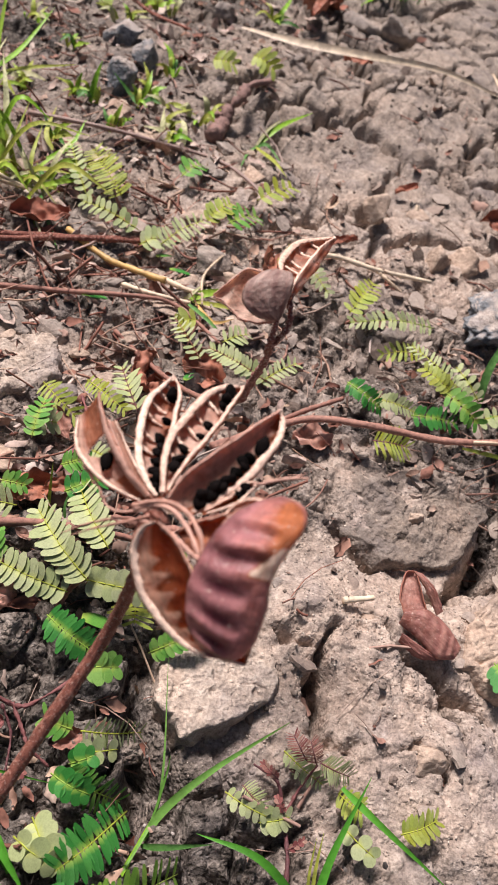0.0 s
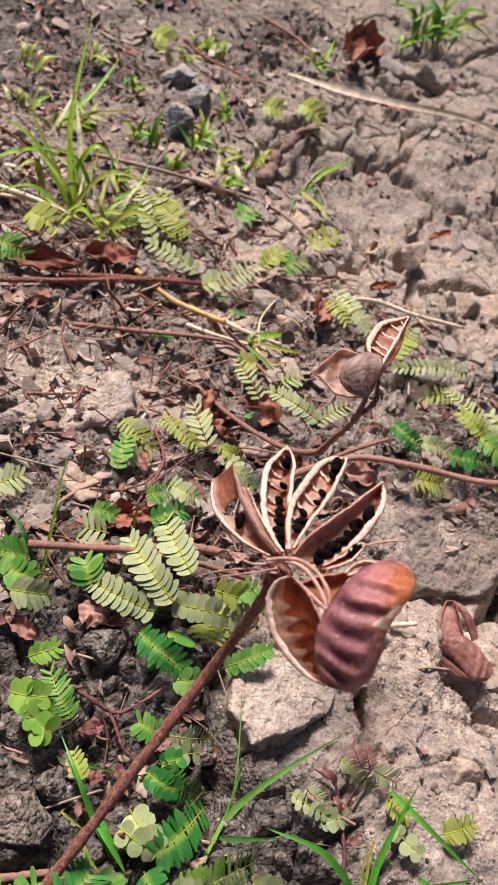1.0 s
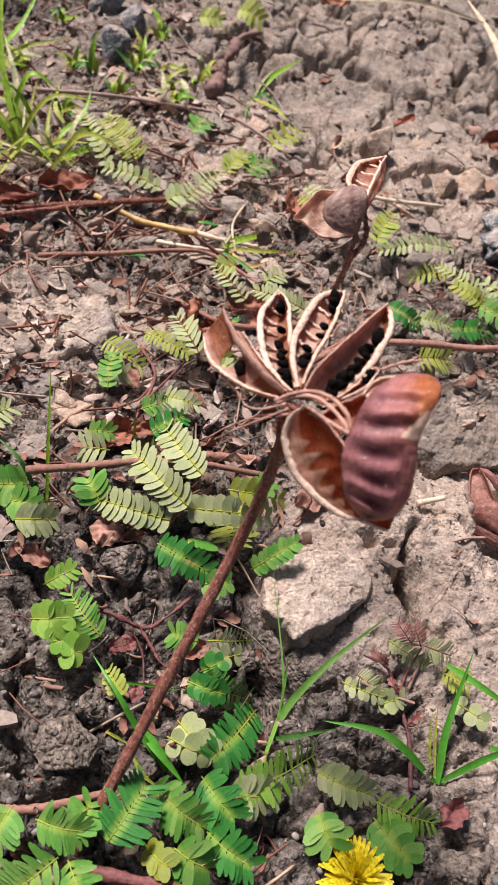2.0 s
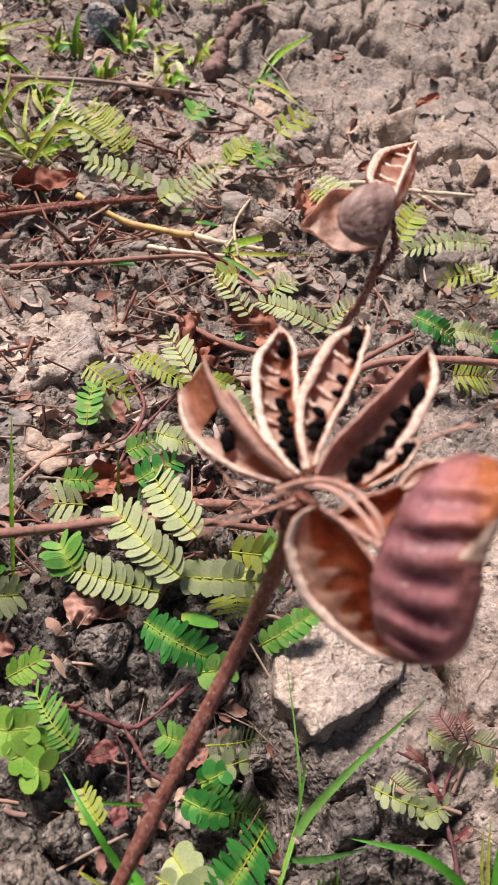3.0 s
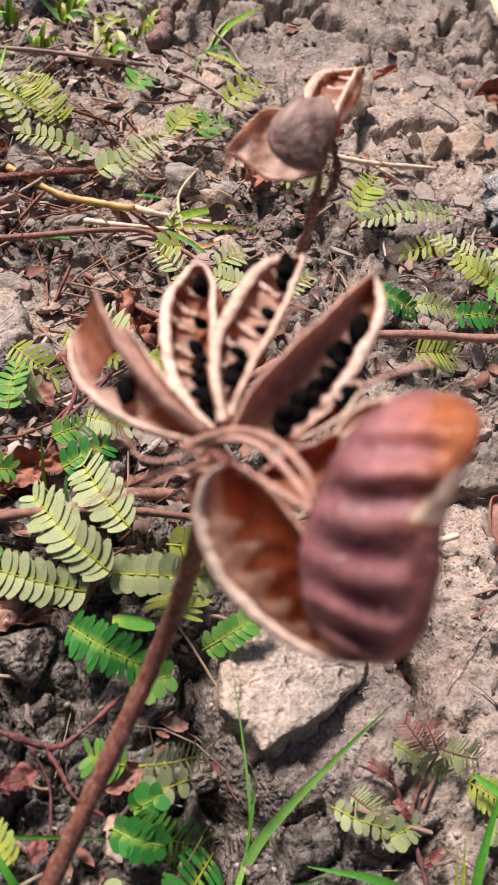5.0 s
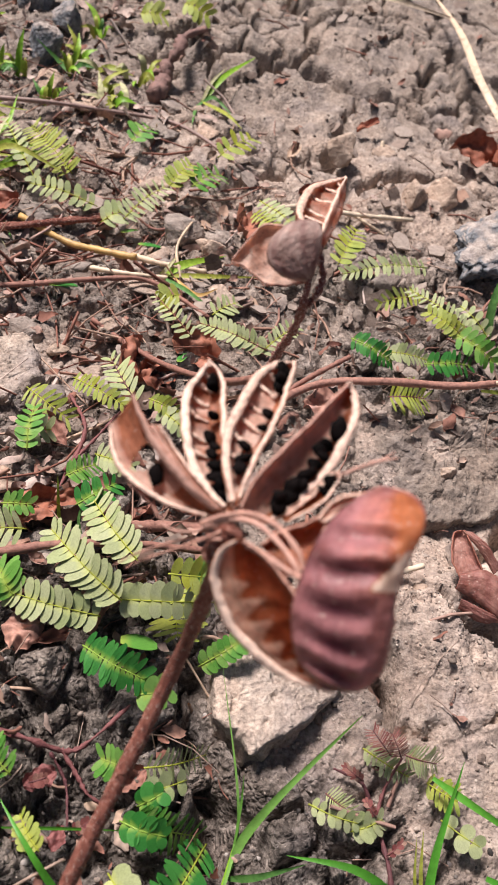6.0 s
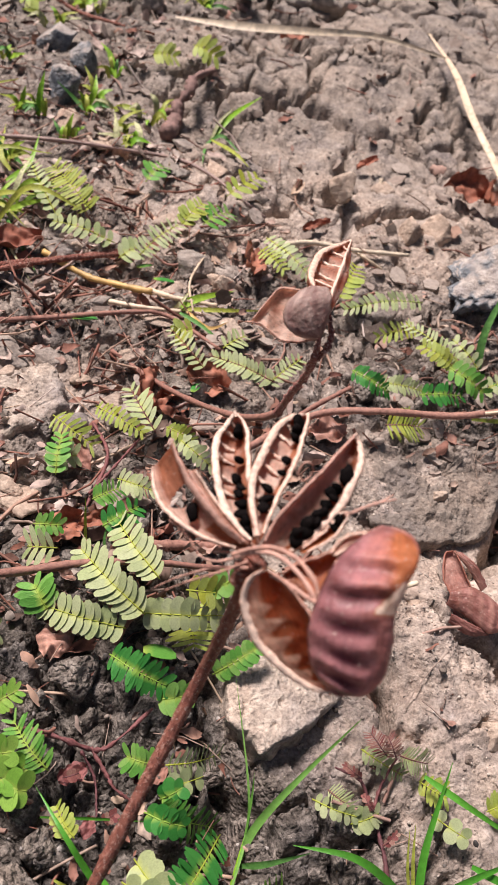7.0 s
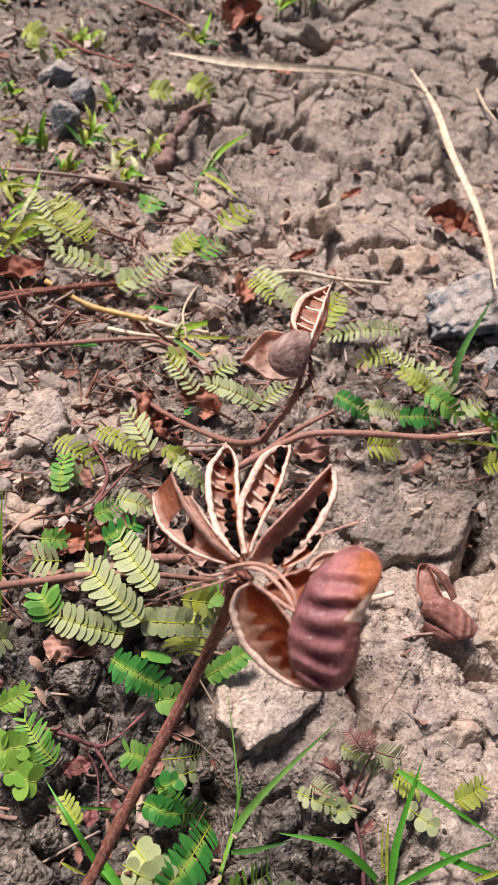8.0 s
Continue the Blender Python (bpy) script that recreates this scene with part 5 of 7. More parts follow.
# flat plates of dried mud that lie tilted in the litter
rnd = random.Random(12)
for k in range(84):
    x, y = rnd.uniform(-0.085, 0.07), rnd.uniform(0.155, 0.42)
    w = rnd.uniform(0.008, 0.026)
    clod((x, y, land(x, y)), (w, w * rnd.uniform(0.55, 0.9), rnd.uniform(0.003, 0.006)), (CLAY_GREY, CLAY, SOIL)[k % 3], "thin grey-brown plate of dried mud among litter", 100 + k, "mud_plate", 0.1, rnd.uniform(0, 180), 3, rnd.uniform(-14, 14))["group"] = "mud plates in the litter"

# ---- creeping stems, twigs, roots and straws ----
twig([(-0.0368, 0.1379, 0.0189), (-0.0181, 0.1407, 0.0181), (-0.0014, 0.1411, 0.0213), (0.0175, 0.1400, 0.0227), (0.0410, 0.1414, 0.0154)], 0.0014, 0.0010, TAN, "long tan creeping stem over the litter", "creeping_stem")
twig([(0.0511, 0.1920, 0.0089), (0.0703, 0.2040, 0.0089), (0.0892, 0.2119, 0.0118), (0.1100, 0.2082, 0.0182), (0.1347, 0.2065, 0.0191), (0.1471, 0.2033, 0.0243), (0.1685, 0.2095, 0.0223)], 0.0015, 0.0013, TAN, "long reddish tan creeping stem over the litter", "creeping_stem")
twig([(0.1486, 0.2037, 0.0243), (0.1585, 0.2027, 0.0276), (0.1781, 0.2156, 0.0144)], 0.0007, 0.0004, STRAW, "frayed pale end of a stem", "twig")
twig([(0.0704, 0.2045, 0.0089), (0.0838, 0.2141, 0.0107), (0.1015, 0.2222, 0.0158)], 0.0011, 0.0009, TAN, "thin tan stem in the litter", "creeping_stem")
twig([(0.0065, 0.1512, 0.0107), (0.0258, 0.1577, 0.0036), (0.0439, 0.1581, 0.0019)], 0.0022, 0.0016, TAN, "pale broken stick lying on soil", "stick")
twig([(-0.0475, 0.3958, -0.0017), (-0.0108, 0.3910, 0.0032), (0.0183, 0.3887, 0.0040), (0.0564, 0.3791, 0.0060), (0.0868, 0.3379, 0.0084)], 0.0012, 0.0008, HUSK_GREY, "thin dark tan runner over the litter", "creeping_stem")
twig([(-0.0489, 0.2830, 0.0083), (-0.0111, 0.3027, 0.0010), (0.0204, 0.3120, 0.0006)], 0.0016, 0.0013, BARK, "reddish-brown woody stem lying on soil", "creeping_stem")
twig([(-0.0724, 0.2683, 0.0101), (-0.0451, 0.2790, 0.0093), (-0.0127, 0.3013, 0.0015), (0.0216, 0.3144, 0.0008)], 0.0014, 0.0010, BARK, "reddish-brown woody stem lying on soil", "creeping_stem")
twig([(-0.0160, 0.3089, -0.0000), (0.0018, 0.2981, -0.0024), (0.0141, 0.2905, 0.0005), (0.0292, 0.2833, 0.0039)], 0.0013, 0.0015, GOLD, "split golden straw in the litter", "straw")
twig([(0.0088, 0.2816, -0.0011), (0.0229, 0.2735, 0.0038), (0.0403, 0.2712, 0.0049)], 0.0011, 0.0008, STRAW, "pale straw in the litter", "straw")
twig([(0.0277, 0.2856, 0.0030), (0.0383, 0.2784, 0.0058), (0.0559, 0.2745, 0.0066)], 0.0013, 0.0009, STRAW, "pale straw in the litter", "straw")
twig([(-0.0387, 0.2581, 0.0043), (-0.0113, 0.2655, 0.0022), (0.0199, 0.2683, 0.0054), (0.0348, 0.2671, 0.0055), (0.0530, 0.2449, 0.0097)], 0.0012, 0.0008, TAN, "brown runner over the litter", "creeping_stem")
twig([(0.0468, 0.4093, 0.0021), (0.0521, 0.4258, 0.0023), (0.0541, 0.4356, 0.0052), (0.0599, 0.4404, 0.0124), (0.0634, 0.4536, 0.0131), (0.0778, 0.4692, 0.0115)], 0.0038, 0.0018, ROOT, "thick broken piece of root", "root", 0.5)
twig([(0.0477, 0.4140, 0.0027), (0.0525, 0.4290, 0.0011), (0.0471, 0.4300, 0.0051)], 0.0036, 0.0018, ROOT, "stub of root in the soil", "root", 0.5)
twig([(-0.0062, 0.1600, 0.0056), (0.0012, 0.1775, 0.0047), (0.0069, 0.1936, 0.0058), (0.0028, 0.2132, 0.0001)], 0.00075, 0.00050, MAROON, "dark red runner in the litter", "creeping_stem", 0.45)
twig([(-0.0000, 0.1760, 0.0068), (0.0109, 0.1906, 0.0063), (0.0211, 0.2029, 0.0085)], 0.00056, 0.00038, MAROON, "dark red runner in the litter", "creeping_stem", 0.45)
twig([(-0.0237, 0.1010, 0.0039), (-0.0107, 0.0951, 0.0073), (0.0005, 0.0925, 0.0023), (0.0071, 0.0947, 0.0053), (0.0161, 0.1018, 0.0063)], 0.00081, 0.00050, MAROON, "dark red branching runner on soil", "creeping_stem", 0.45)
twig([(-0.0013, 0.0931, 0.0027), (0.0029, 0.0864, 0.0009), (0.0053, 0.0822, 0.0004), (0.0114, 0.0785, -0.0024)], 0.00056, 0.00038, MAROON, "dark red branching runner on soil", "creeping_stem", 0.45)
twig([(-0.0039, 0.0923, 0.0036), (-0.0001, 0.0853, -0.0002), (0.0002, 0.0757, -0.0010)], 0.00044, 0.00031, MAROON, "dark red branching runner on soil", "creeping_stem", 0.45)
twig([(0.0773, 0.0428, -0.0034), (0.0794, 0.0577, -0.0014), (0.0785, 0.0711, -0.0014), (0.0756, 0.0788, 0.0023), (0.0689, 0.0830, 0.0018)], 0.0007, 0.0004, MAROON, "dark red upright sprout on soil", "sprout", 0.32)
twig([(0.0793, 0.0706, -0.0028), (0.0829, 0.0774, -0.0002), (0.0865, 0.0826, 0.0072)], 0.0006, 0.0003, MAROON, "dark red upright sprout on soil", "sprout", 0.32)
twig([(0.0899, 0.3187, 0.0075), (0.1094, 0.3252, 0.0061), (0.1303, 0.3223, 0.0062), (0.1584, 0.3217, 0.0067)], 0.0014, 0.0010, STRAW, "pale straw on bare mud", "straw")
twig([(0.1305, 0.3222, 0.0055), (0.1359, 0.3179, 0.0048), (0.1445, 0.3156, 0.0014)], 0.0009, 0.0006, STRAW, "short pale straw on bare mud", "straw")
twig([(0.1587, 0.3727, -0.0001), (0.1598, 0.3816, 0.0031), (0.1604, 0.3863, 0.0067)], 0.0013, 0.0010, STRAW, "pale straw stub standing in mud", "straw")
twig([(0.0984, 0.1374, 0.0075), (0.1091, 0.1395, 0.0085)], 0.0012, 0.0009, STRAW, "short white straw on soil", "straw")
twig([(0.0066, 0.1224, 0.0057), (0.0104, 0.1261, 0.0140), (0.0215, 0.1341, 0.0175)], 0.0010, 0.0006, TAN, "thin tan twig in the litter", "twig")
twig([(0.0255, 0.3269, -0.0007), (0.0381, 0.3027, 0.0036), (0.0548, 0.3102, 0.0060)], 0.0006, 0.0005, TAN, "thin tan twig in the litter", "twig")
twig([(0.0456, 0.2719, 0.0046), (0.0448, 0.2852, 0.0095), (0.0544, 0.3077, 0.0064)], 0.0006, 0.0005, STRAW, "thin pale twig in the litter", "twig")
twig([(-0.0096, 0.5615, -0.0041), (0.0045, 0.5439, -0.0025), (0.0291, 0.5151, 0.0068)], 0.0014, 0.0008, BARK, "brown twig on soil", "twig")
twig([(0.0444, 0.6131, 0.0045), (0.0667, 0.5963, 0.0062), (0.0804, 0.5770, 0.0077)], 0.0014, 0.0008, TAN, "tan twig on soil", "twig")
twig([(0.2866, 0.5445, 0.0131), (0.2758, 0.5058, 0.0201), (0.2754, 0.4842, 0.0221)], 0.0010, 0.0006, STRAW, "pale straw on mud", "straw")
twig([(-0.0805, 0.2898, 0.0101), (-0.0566, 0.2961, 0.0083), (-0.0413, 0.3006, 0.0030)], 0.0010, 0.0008, BARK, "thin brown twig in the litter", "twig")
twig([(-0.0865, 0.3447, -0.0049), (-0.0694, 0.3361, 0.0036), (-0.0525, 0.3318, 0.0012), (-0.0358, 0.3378, -0.0055)], 0.0011, 0.0008, STRAW, "pale dry grass stalk", "straw")
twig([(-0.0883, 0.3492, -0.0034), (-0.0642, 0.3323, 0.0065), (-0.0385, 0.3367, -0.0038)], 0.0013, 0.0009, STRAW, "pale dry grass stalk", "straw")
twig([(-0.0414, 0.0431, 0.0022), (-0.0290, 0.0415, 0.0048), (-0.0119, 0.0449, 0.0032)], 0.0014, 0.0010, TAN, "grey-brown stick on soil", "stick")
twig([(-0.0211, 0.0283, 0.0036), (0.0018, 0.0211, 0.0083), (0.0228, 0.0182, 0.0050)], 0.00156, 0.00109, MAROON, "dark brown stick on soil", "stick", 0.32)

# the long straw that bends over the far mud, and the second one that crosses its end
for pts, w, m in (([(0.0599, 0.5289, 0.0108), (0.0949, 0.5194, 0.0154), (0.1381, 0.5144, 0.0213), (0.1863, 0.5204, 0.0229), (0.2288, 0.5043, 0.0237)], 0.0050, STRAW), ([(0.2310, 0.5448, 0.0200), (0.2313, 0.4902, 0.0220), (0.2273, 0.4382, 0.0200), (0.2282, 0.3899, 0.0170), (0.2144, 0.3379, 0.0240), (0.1897, 0.2831, 0.0400)], 0.0042, STRAW)):
    at = Vector(pts[0])
    ob = part("straw", ribbon(pts, w, FACING, 26, 0.35, 0.25, 0.25, 0.5, at, 0.0004), m)
    ob.location = at
    tagged(ob, "long bleached straw blade arching over bare mud", "straw")

# ---- dry leaves and fallen pods ----
dry_leaf((0.0255, 0.2280, 0.0015), 0.020, 0.016, 70, RUST, "crumpled rust-brown dry leaf", 1, 0.4, tilt=25)
dry_leaf((0.0318, 0.2221, -0.0001), 0.014, 0.012, 20, RUST, "crumpled rust-brown dry leaf", 2, 0.5, tilt=20)
dry_leaf((0.0472, 0.2332, 0.0032), 0.018, 0.014, -20, RUST, "crumpled rust-brown dry leaf", 3, 0.4, tilt=25)
dry_leaf((0.0745, 0.3030, 0.0073), 0.022, 0.013, 80, RUST, "dark rust-red dry leaf", 4, 0.5, tilt=30)
dry_leaf((0.2124, 0.3845, 0.0057), 0.030, 0.018, 0, RUST, "crumpled rust-brown dry leaf on mud", 5, 0.5, tilt=25)
dry_leaf((0.2243, 0.3798, 0.0047), 0.024, 0.016, 70, RUST, "crumpled rust-brown dry leaf on mud", 6, 0.5, tilt=35)
dry_leaf((0.1218, 0.6218, 0.0042), 0.036, 0.024, 30, RUST, "crumpled rust-brown dry leaf on mud", 7, 0.6, tilt=30)
dry_leaf((0.1080, 0.5899, 0.0084), 0.026, 0.020, 90, RUST, "crumpled rust-brown dry leaf on mud", 8, 0.6, tilt=20)
dry_leaf((0.1395, 0.5392, 0.0048), 0.022, 0.010, 20, RUST, "rust-brown dry leaf under a straw", 9, 0.3)
dry_leaf((-0.0579, 0.2871, 0.0070), 0.034, 0.011, 15, RUST, "curled brown dry leaf", 10, 0.6, tilt=10)
dry_leaf((-0.0287, 0.3110, 0.0008), 0.026, 0.012, 20, RUST, "curled brown dry leaf", 11, 0.5, tilt=10)
dry_leaf((0.0913, 0.2074, 0.0045), 0.017, 0.012, 10, HUSK_OUT, "flat reddish-brown dry leaf", 12, 0.15)
dry_leaf((-0.0091, 0.1623, 0.0057), 0.016, 0.010, 35, RUST, "curled red-brown dry leaf", 13, 0.5, tilt=20)
dry_leaf((0.0025, 0.1644, 0.0079), 0.014, 0.006, 20, RUST, "curled red-brown dry leaf", 14, 0.5, tilt=20)
dry_leaf((-0.0326, 0.1140, 0.0056), 0.0099, 0.0060, -30, TAN, "tan crumpled dry leaf", 15, 0.5, tilt=20)
dry_leaf((-0.0023, 0.1940, 0.0031), 0.013, 0.006, -60, TAN, "tan crumpled dry leaf", 16, 0.5, tilt=20)
dry_leaf((0.0131, 0.0841, 0.0002), 0.0060, 0.0040, 20, MAROON, "small red-brown dry leaf", 17, 0.4)
dry_leaf((-0.0064, 0.0857, 0.0026), 0.0081, 0.0054, 20, MAROON, "small dark red dry leaf", 18, 0.4)
dry_leaf((-0.0023, 0.0729, -0.0012), 0.0060, 0.0040, 70, MAROON, "small red-brown dry leaf", 19, 0.4)
dry_leaf((0.0864, 0.0347, -0.0006), 0.0099, 0.0072, 30, MAROON, "dark red dry leaf in the grass", 20, 0.5)
dry_leaf((0.0153, 0.0838, 0.0025), 0.0087, 0.0060, 30, TAN, "tan dry leaf on soil", 21, 0.4)
dry_leaf((0.1568, 0.4024, 0.0033), 0.020, 0.005, 38, RUST, "narrow red-brown dry pod on mud", 22, 0.6, "dry_pod")
dry_leaf((0.1137, 0.3382, 0.0052), 0.019, 0.005, 30, RUST, "narrow red-brown dry pod on mud", 23, 0.6, "dry_pod", pleats=0.06)
dry_leaf((-0.0106, 0.1236, 0.0086), 0.013, 0.010, 65, HUSK_TAN, "pale ribbed empty pod on soil", 24, -0.3, "dry_pod", pleats=0.05)
dry_leaf((-0.0509, 0.1463, 0.0093), 0.014, 0.010, -40, HUSK_CREAM, "pale ribbed empty pod on soil", 25, -0.3, "dry_pod", pleats=0.05)
dry_leaf((0.0605, 0.1405, 0.0007), 0.013, 0.009, 20, HUSK_OUT, "reddish empty pod on soil", 26, 0.3, "dry_pod")

RED_HUSK = husk_material("red_husk", 0.5, [(0, (0.16, 0.06, 0.05)), (0.5, (0.45, 0.21, 0.18)), (1, (0.66, 0.40, 0.32))])
fallen = thing("fallen_pod", (0.1183, 0.1320, 0.0051), "fallen brown seed pod, split, on cracked mud", "pod")
O = tuple(fallen.location)
valve(fallen, O, "ribbed red-brown outer valve", [(0.1166, 0.1308, 0.0100), (0.1225, 0.1261, 0.0100), (0.1288, 0.1205, 0.0090), (0.1351, 0.1207, 0.0090)], [(0.1173, 0.1334, 0.0130), (0.1243, 0.1336, 0.0150), (0.1314, 0.1297, 0.0140), (0.1371, 0.1238, 0.0110)], 0.0022,
      rim=0.0002, lip_mat=(RUST, RUST), mat=RED_HUSK, toward=True, full=0.35, bulge=0.05, ridges=6, amp=0.00025, slant=1.2, outer=lambda s, u: 0.56 + 0.10 * math.cos(2 * math.pi * 6 * s + 1.2 * u), seed=31)
valve(fallen, O, "upright split valve, tan inside", [(0.1176, 0.1315, 0.0130), (0.1163, 0.1385, 0.0140), (0.1184, 0.1460, 0.0160), (0.1207, 0.1465, 0.0180)], [(0.1252, 0.1327, 0.0140), (0.1234, 0.1373, 0.0160), (0.1217, 0.1421, 0.0180), (0.1212, 0.1465, 0.0180)], 0.0022,
      rim=0.0002, lip_mat=(RUST, RUST), mat=RED_HUSK, ridges=3, amp=0.0002, inner=lambda s, u: 0.62 + 0.3 * s - 0.2 * max(0.0, u), outer=lambda s, u: 0.4, seed=32)
valve(fallen, O, "narrow folded rust flap", [(0.1206, 0.1462, 0.0180), (0.1246, 0.1402, 0.0170), (0.1288, 0.1331, 0.0140)], [(0.1227, 0.1451, 0.0190), (0.1267, 0.1393, 0.0190), (0.1302, 0.1339, 0.0150)], 0.0008,
      rim=0.0002, lip_mat=(RUST, RUST), mat=RED_HUSK, toward=True, outer=lambda s, u: 0.66 - 0.2 * u, seed=34)
valve(fallen, O, "dark lower valve", [(0.1170, 0.1255, 0.0070), (0.1229, 0.1208, 0.0070), (0.1301, 0.1203, 0.0070)], [(0.1170, 0.1267, 0.0100), (0.1231, 0.1229, 0.0100), (0.1296, 0.1203, 0.0080)], 0.0010,
      rim=0.0, mat=RED_HUSK, toward=True, outer=lambda s, u: 0.35, seed=33)



# ---- feathery leaves ----
spray((0.0180, 0.1335, 0.0225), (0.0064, 0.1601, 0.0153), 0.0078, PALE, 9, 0.36, rib=LIME)
spray((0.0137, 0.1241, 0.0184), (-0.0041, 0.1456, 0.0183), 0.0085, PALE, 11, 0.36, lean=30)
spray((-0.0134, 0.1293, 0.0129), (-0.0175, 0.1363, 0.0142), 0.0078, GREEN, 5, 0.34, spread=1.1)
spray((0.0085, 0.1225, 0.0134), (-0.0151, 0.1311, 0.0115), 0.0070, PALE, 9, 0.55, lean=15)
spray((0.0129, 0.1260, 0.0159), (0.0433, 0.1287, 0.0062), 0.0065, PALE, 8, 0.6, lean=15)
spray((0.0266, 0.1322, 0.0178), (0.0478, 0.1349, 0.0079), 0.0070, LIME, 7, 0.4)
spray((0.0331, 0.1320, 0.0153), (0.0431, 0.1372, 0.0151), 0.0060, GREEN, 4, 0.5)
spray((0.0039, 0.1155, 0.0115), (0.0191, 0.1049, 0.0116), 0.0072, DEEP, 12, 0.34, lean=12)
spray((0.0166, 0.1024, 0.0093), (0.0260, 0.1030, 0.0087), 0.0064, GREEN, 4, 0.6, lean=20)
spray((0.0356, 0.1126, 0.0008), (0.0497, 0.1171, 0.0100), 0.0055, GREEN, 8, 0.42)
spray((0.0302, 0.1340, 0.0057), (0.0299, 0.1191, 0.0044), 0.0105, LIME, 8, 0.12, lean=5)
spray((-0.0111, 0.1803, 0.0092), (-0.0090, 0.1963, 0.0103), 0.0060, GREEN, 5, 0.6)
spray((-0.0149, 0.1906, 0.0055), (-0.0036, 0.1911, 0.0052), 0.0070, PALE, 4, 0.6)
spray((-0.0115, 0.2121, 0.0024), (0.0021, 0.1974, 0.0024), 0.0075, LIME, 7, 0.2)
spray((0.0038, 0.2169, 0.0027), (0.0192, 0.1966, 0.0111), 0.0050, LIME, 8, 0.35)
spray((0.0272, 0.2012, 0.0109), (0.0371, 0.1963, 0.0088), 0.0050, LIME, 5, 0.35)
spray((0.0304, 0.1981, 0.0098), (0.0428, 0.1854, 0.0073), 0.0055, PALE, 6, 0.45)
spray((0.0230, 0.1972, 0.0123), (0.0153, 0.2190, 0.0102), 0.0085, PALE, 6, 0.28, rib=MAROON, lean=35)
spray((-0.0000, 0.1671, 0.0145), (0.0090, 0.1727, 0.0118), 0.0060, GREEN, 6, 0.34)
spray((0.0026, 0.1553, 0.0168), (0.0142, 0.1625, 0.0163), 0.0068, DEEP, 5, 0.45)
spray((0.0094, 0.1811, 0.0069), (0.0203, 0.1733, 0.0100), 0.0060, PALE, 6, 0.45)
spray((-0.0107, 0.1493, 0.0140), (-0.0197, 0.1501, 0.0129), 0.0085, PALE, 4, 0.2, spread=1.0)
spray((-0.0178, 0.1622, 0.0077), (-0.0093, 0.1605, 0.0085), 0.0055, GREEN, 4, 0.5)
spray((-0.0296, 0.1036, 0.0068), (-0.0211, 0.1060, 0.0109), 0.0058, FRESH, 6, 0.3, lean=35)
spray((-0.0130, 0.0844, 0.0112), (-0.0220, 0.0972, 0.0124), 0.0068, GREEN, 10, 0.36, close=1.6)
spray((-0.0329, 0.0899, 0.0120), (-0.0222, 0.0879, 0.0156), 0.0068, FRESH, 4, 0.6)
spray((-0.0173, 0.0861, 0.0107), (-0.0265, 0.0822, 0.0126), 0.0066, FRESH, 3, 0.62)
spray((-0.0235, 0.0815, 0.0119), (-0.0181, 0.0793, 0.0115), 0.0070, FRESH, 2, 0.75, lean=15)
spray((-0.0065, 0.0681, 0.0090), (-0.0108, 0.0770, 0.0058), 0.0045, LIME, 6, 0.4)
spray((0.0120, 0.0743, 0.0034), (0.0225, 0.0695, 0.0034), 0.0058, DEEP, 5, 0.6)
spray((0.0148, 0.0748, 0.0047), (0.0319, 0.0708, -0.0054), 0.0070, GREEN, 12, 0.28, lean=15, close=1.4)
spray((0.0348, 0.0700, -0.0096), (0.0162, 0.0498, 0.0078), 0.0085, DEEP, 14, 0.30, lean=14, rib=LIME, close=1.5)
spray((0.0180, 0.0846, 0.0079), (0.0365, 0.0905, -0.0055), 0.0055, PALE, 10, 0.17, lean=20)
spray((0.0160, 0.0858, 0.0048), (0.0081, 0.0887, 0.0037), 0.0065, GREEN, 6, 0.28)
spray((0.0171, 0.0797, 0.0053), (0.0291, 0.0823, 0.0023), 0.0050, PALE, 3, 0.7)
spray((0.0164, 0.0772, 0.0031), (0.0221, 0.0787, 0.0056), 0.0052, DEEP, 3, 0.65)
spray((0.0051, 0.0577, 0.0058), (0.0165, 0.0517, 0.0052), 0.0060, PALE, 3, 0.7)
spray((0.0219, 0.0407, 0.0120), (0.0481, 0.0528, -0.0004), 0.0080, FRESH, 12, 0.22, lean=8)
spray((0.0474, 0.0482, 0.0010), (0.0624, 0.0407, 0.0009), 0.0072, PALE, 8, 0.5)
spray((0.0628, 0.0388, 0.0020), (0.0786, 0.0321, 0.0016), 0.0072, FRESH, 10, 0.34, close=1.5)
spray((-0.0114, 0.0307, 0.0104), (-0.0017, 0.0431, 0.0119), 0.0095, DEEP, 12, 0.30, lean=20)
spray((-0.0287, 0.0370, 0.0110), (-0.0171, 0.0329, 0.0123), 0.0075, GREEN, 8, 0.3)
spray((-0.0207, 0.0321, 0.0123), (-0.0153, 0.0402, 0.0099), 0.0080, GREEN, 6, 0.4)
spray((0.0003, 0.0442, 0.0090), (0.0132, 0.0332, 0.0072), 0.0085, GREEN, 11, 0.28)
spray((0.0135, 0.0460, 0.0081), (0.0208, 0.0344, 0.0097), 0.0085, DEEP, 8, 0.36)
spray((0.0091, 0.0638, 0.0006), (0.0165, 0.0528, 0.0049), 0.0085, PALE, 4, 0.6)
spray((0.0139, 0.0323, 0.0081), (0.0238, 0.0227, 0.0110), 0.0080, DEEP, 9, 0.45)
spray((0.0049, 0.0286, 0.0103), (0.0134, 0.0237, 0.0078), 0.0095, GREEN, 5, 0.5)
spray((-0.0230, 0.0281, 0.0108), (-0.0361, 0.0196, 0.0107), 0.0100, GREEN, 9, 0.5)
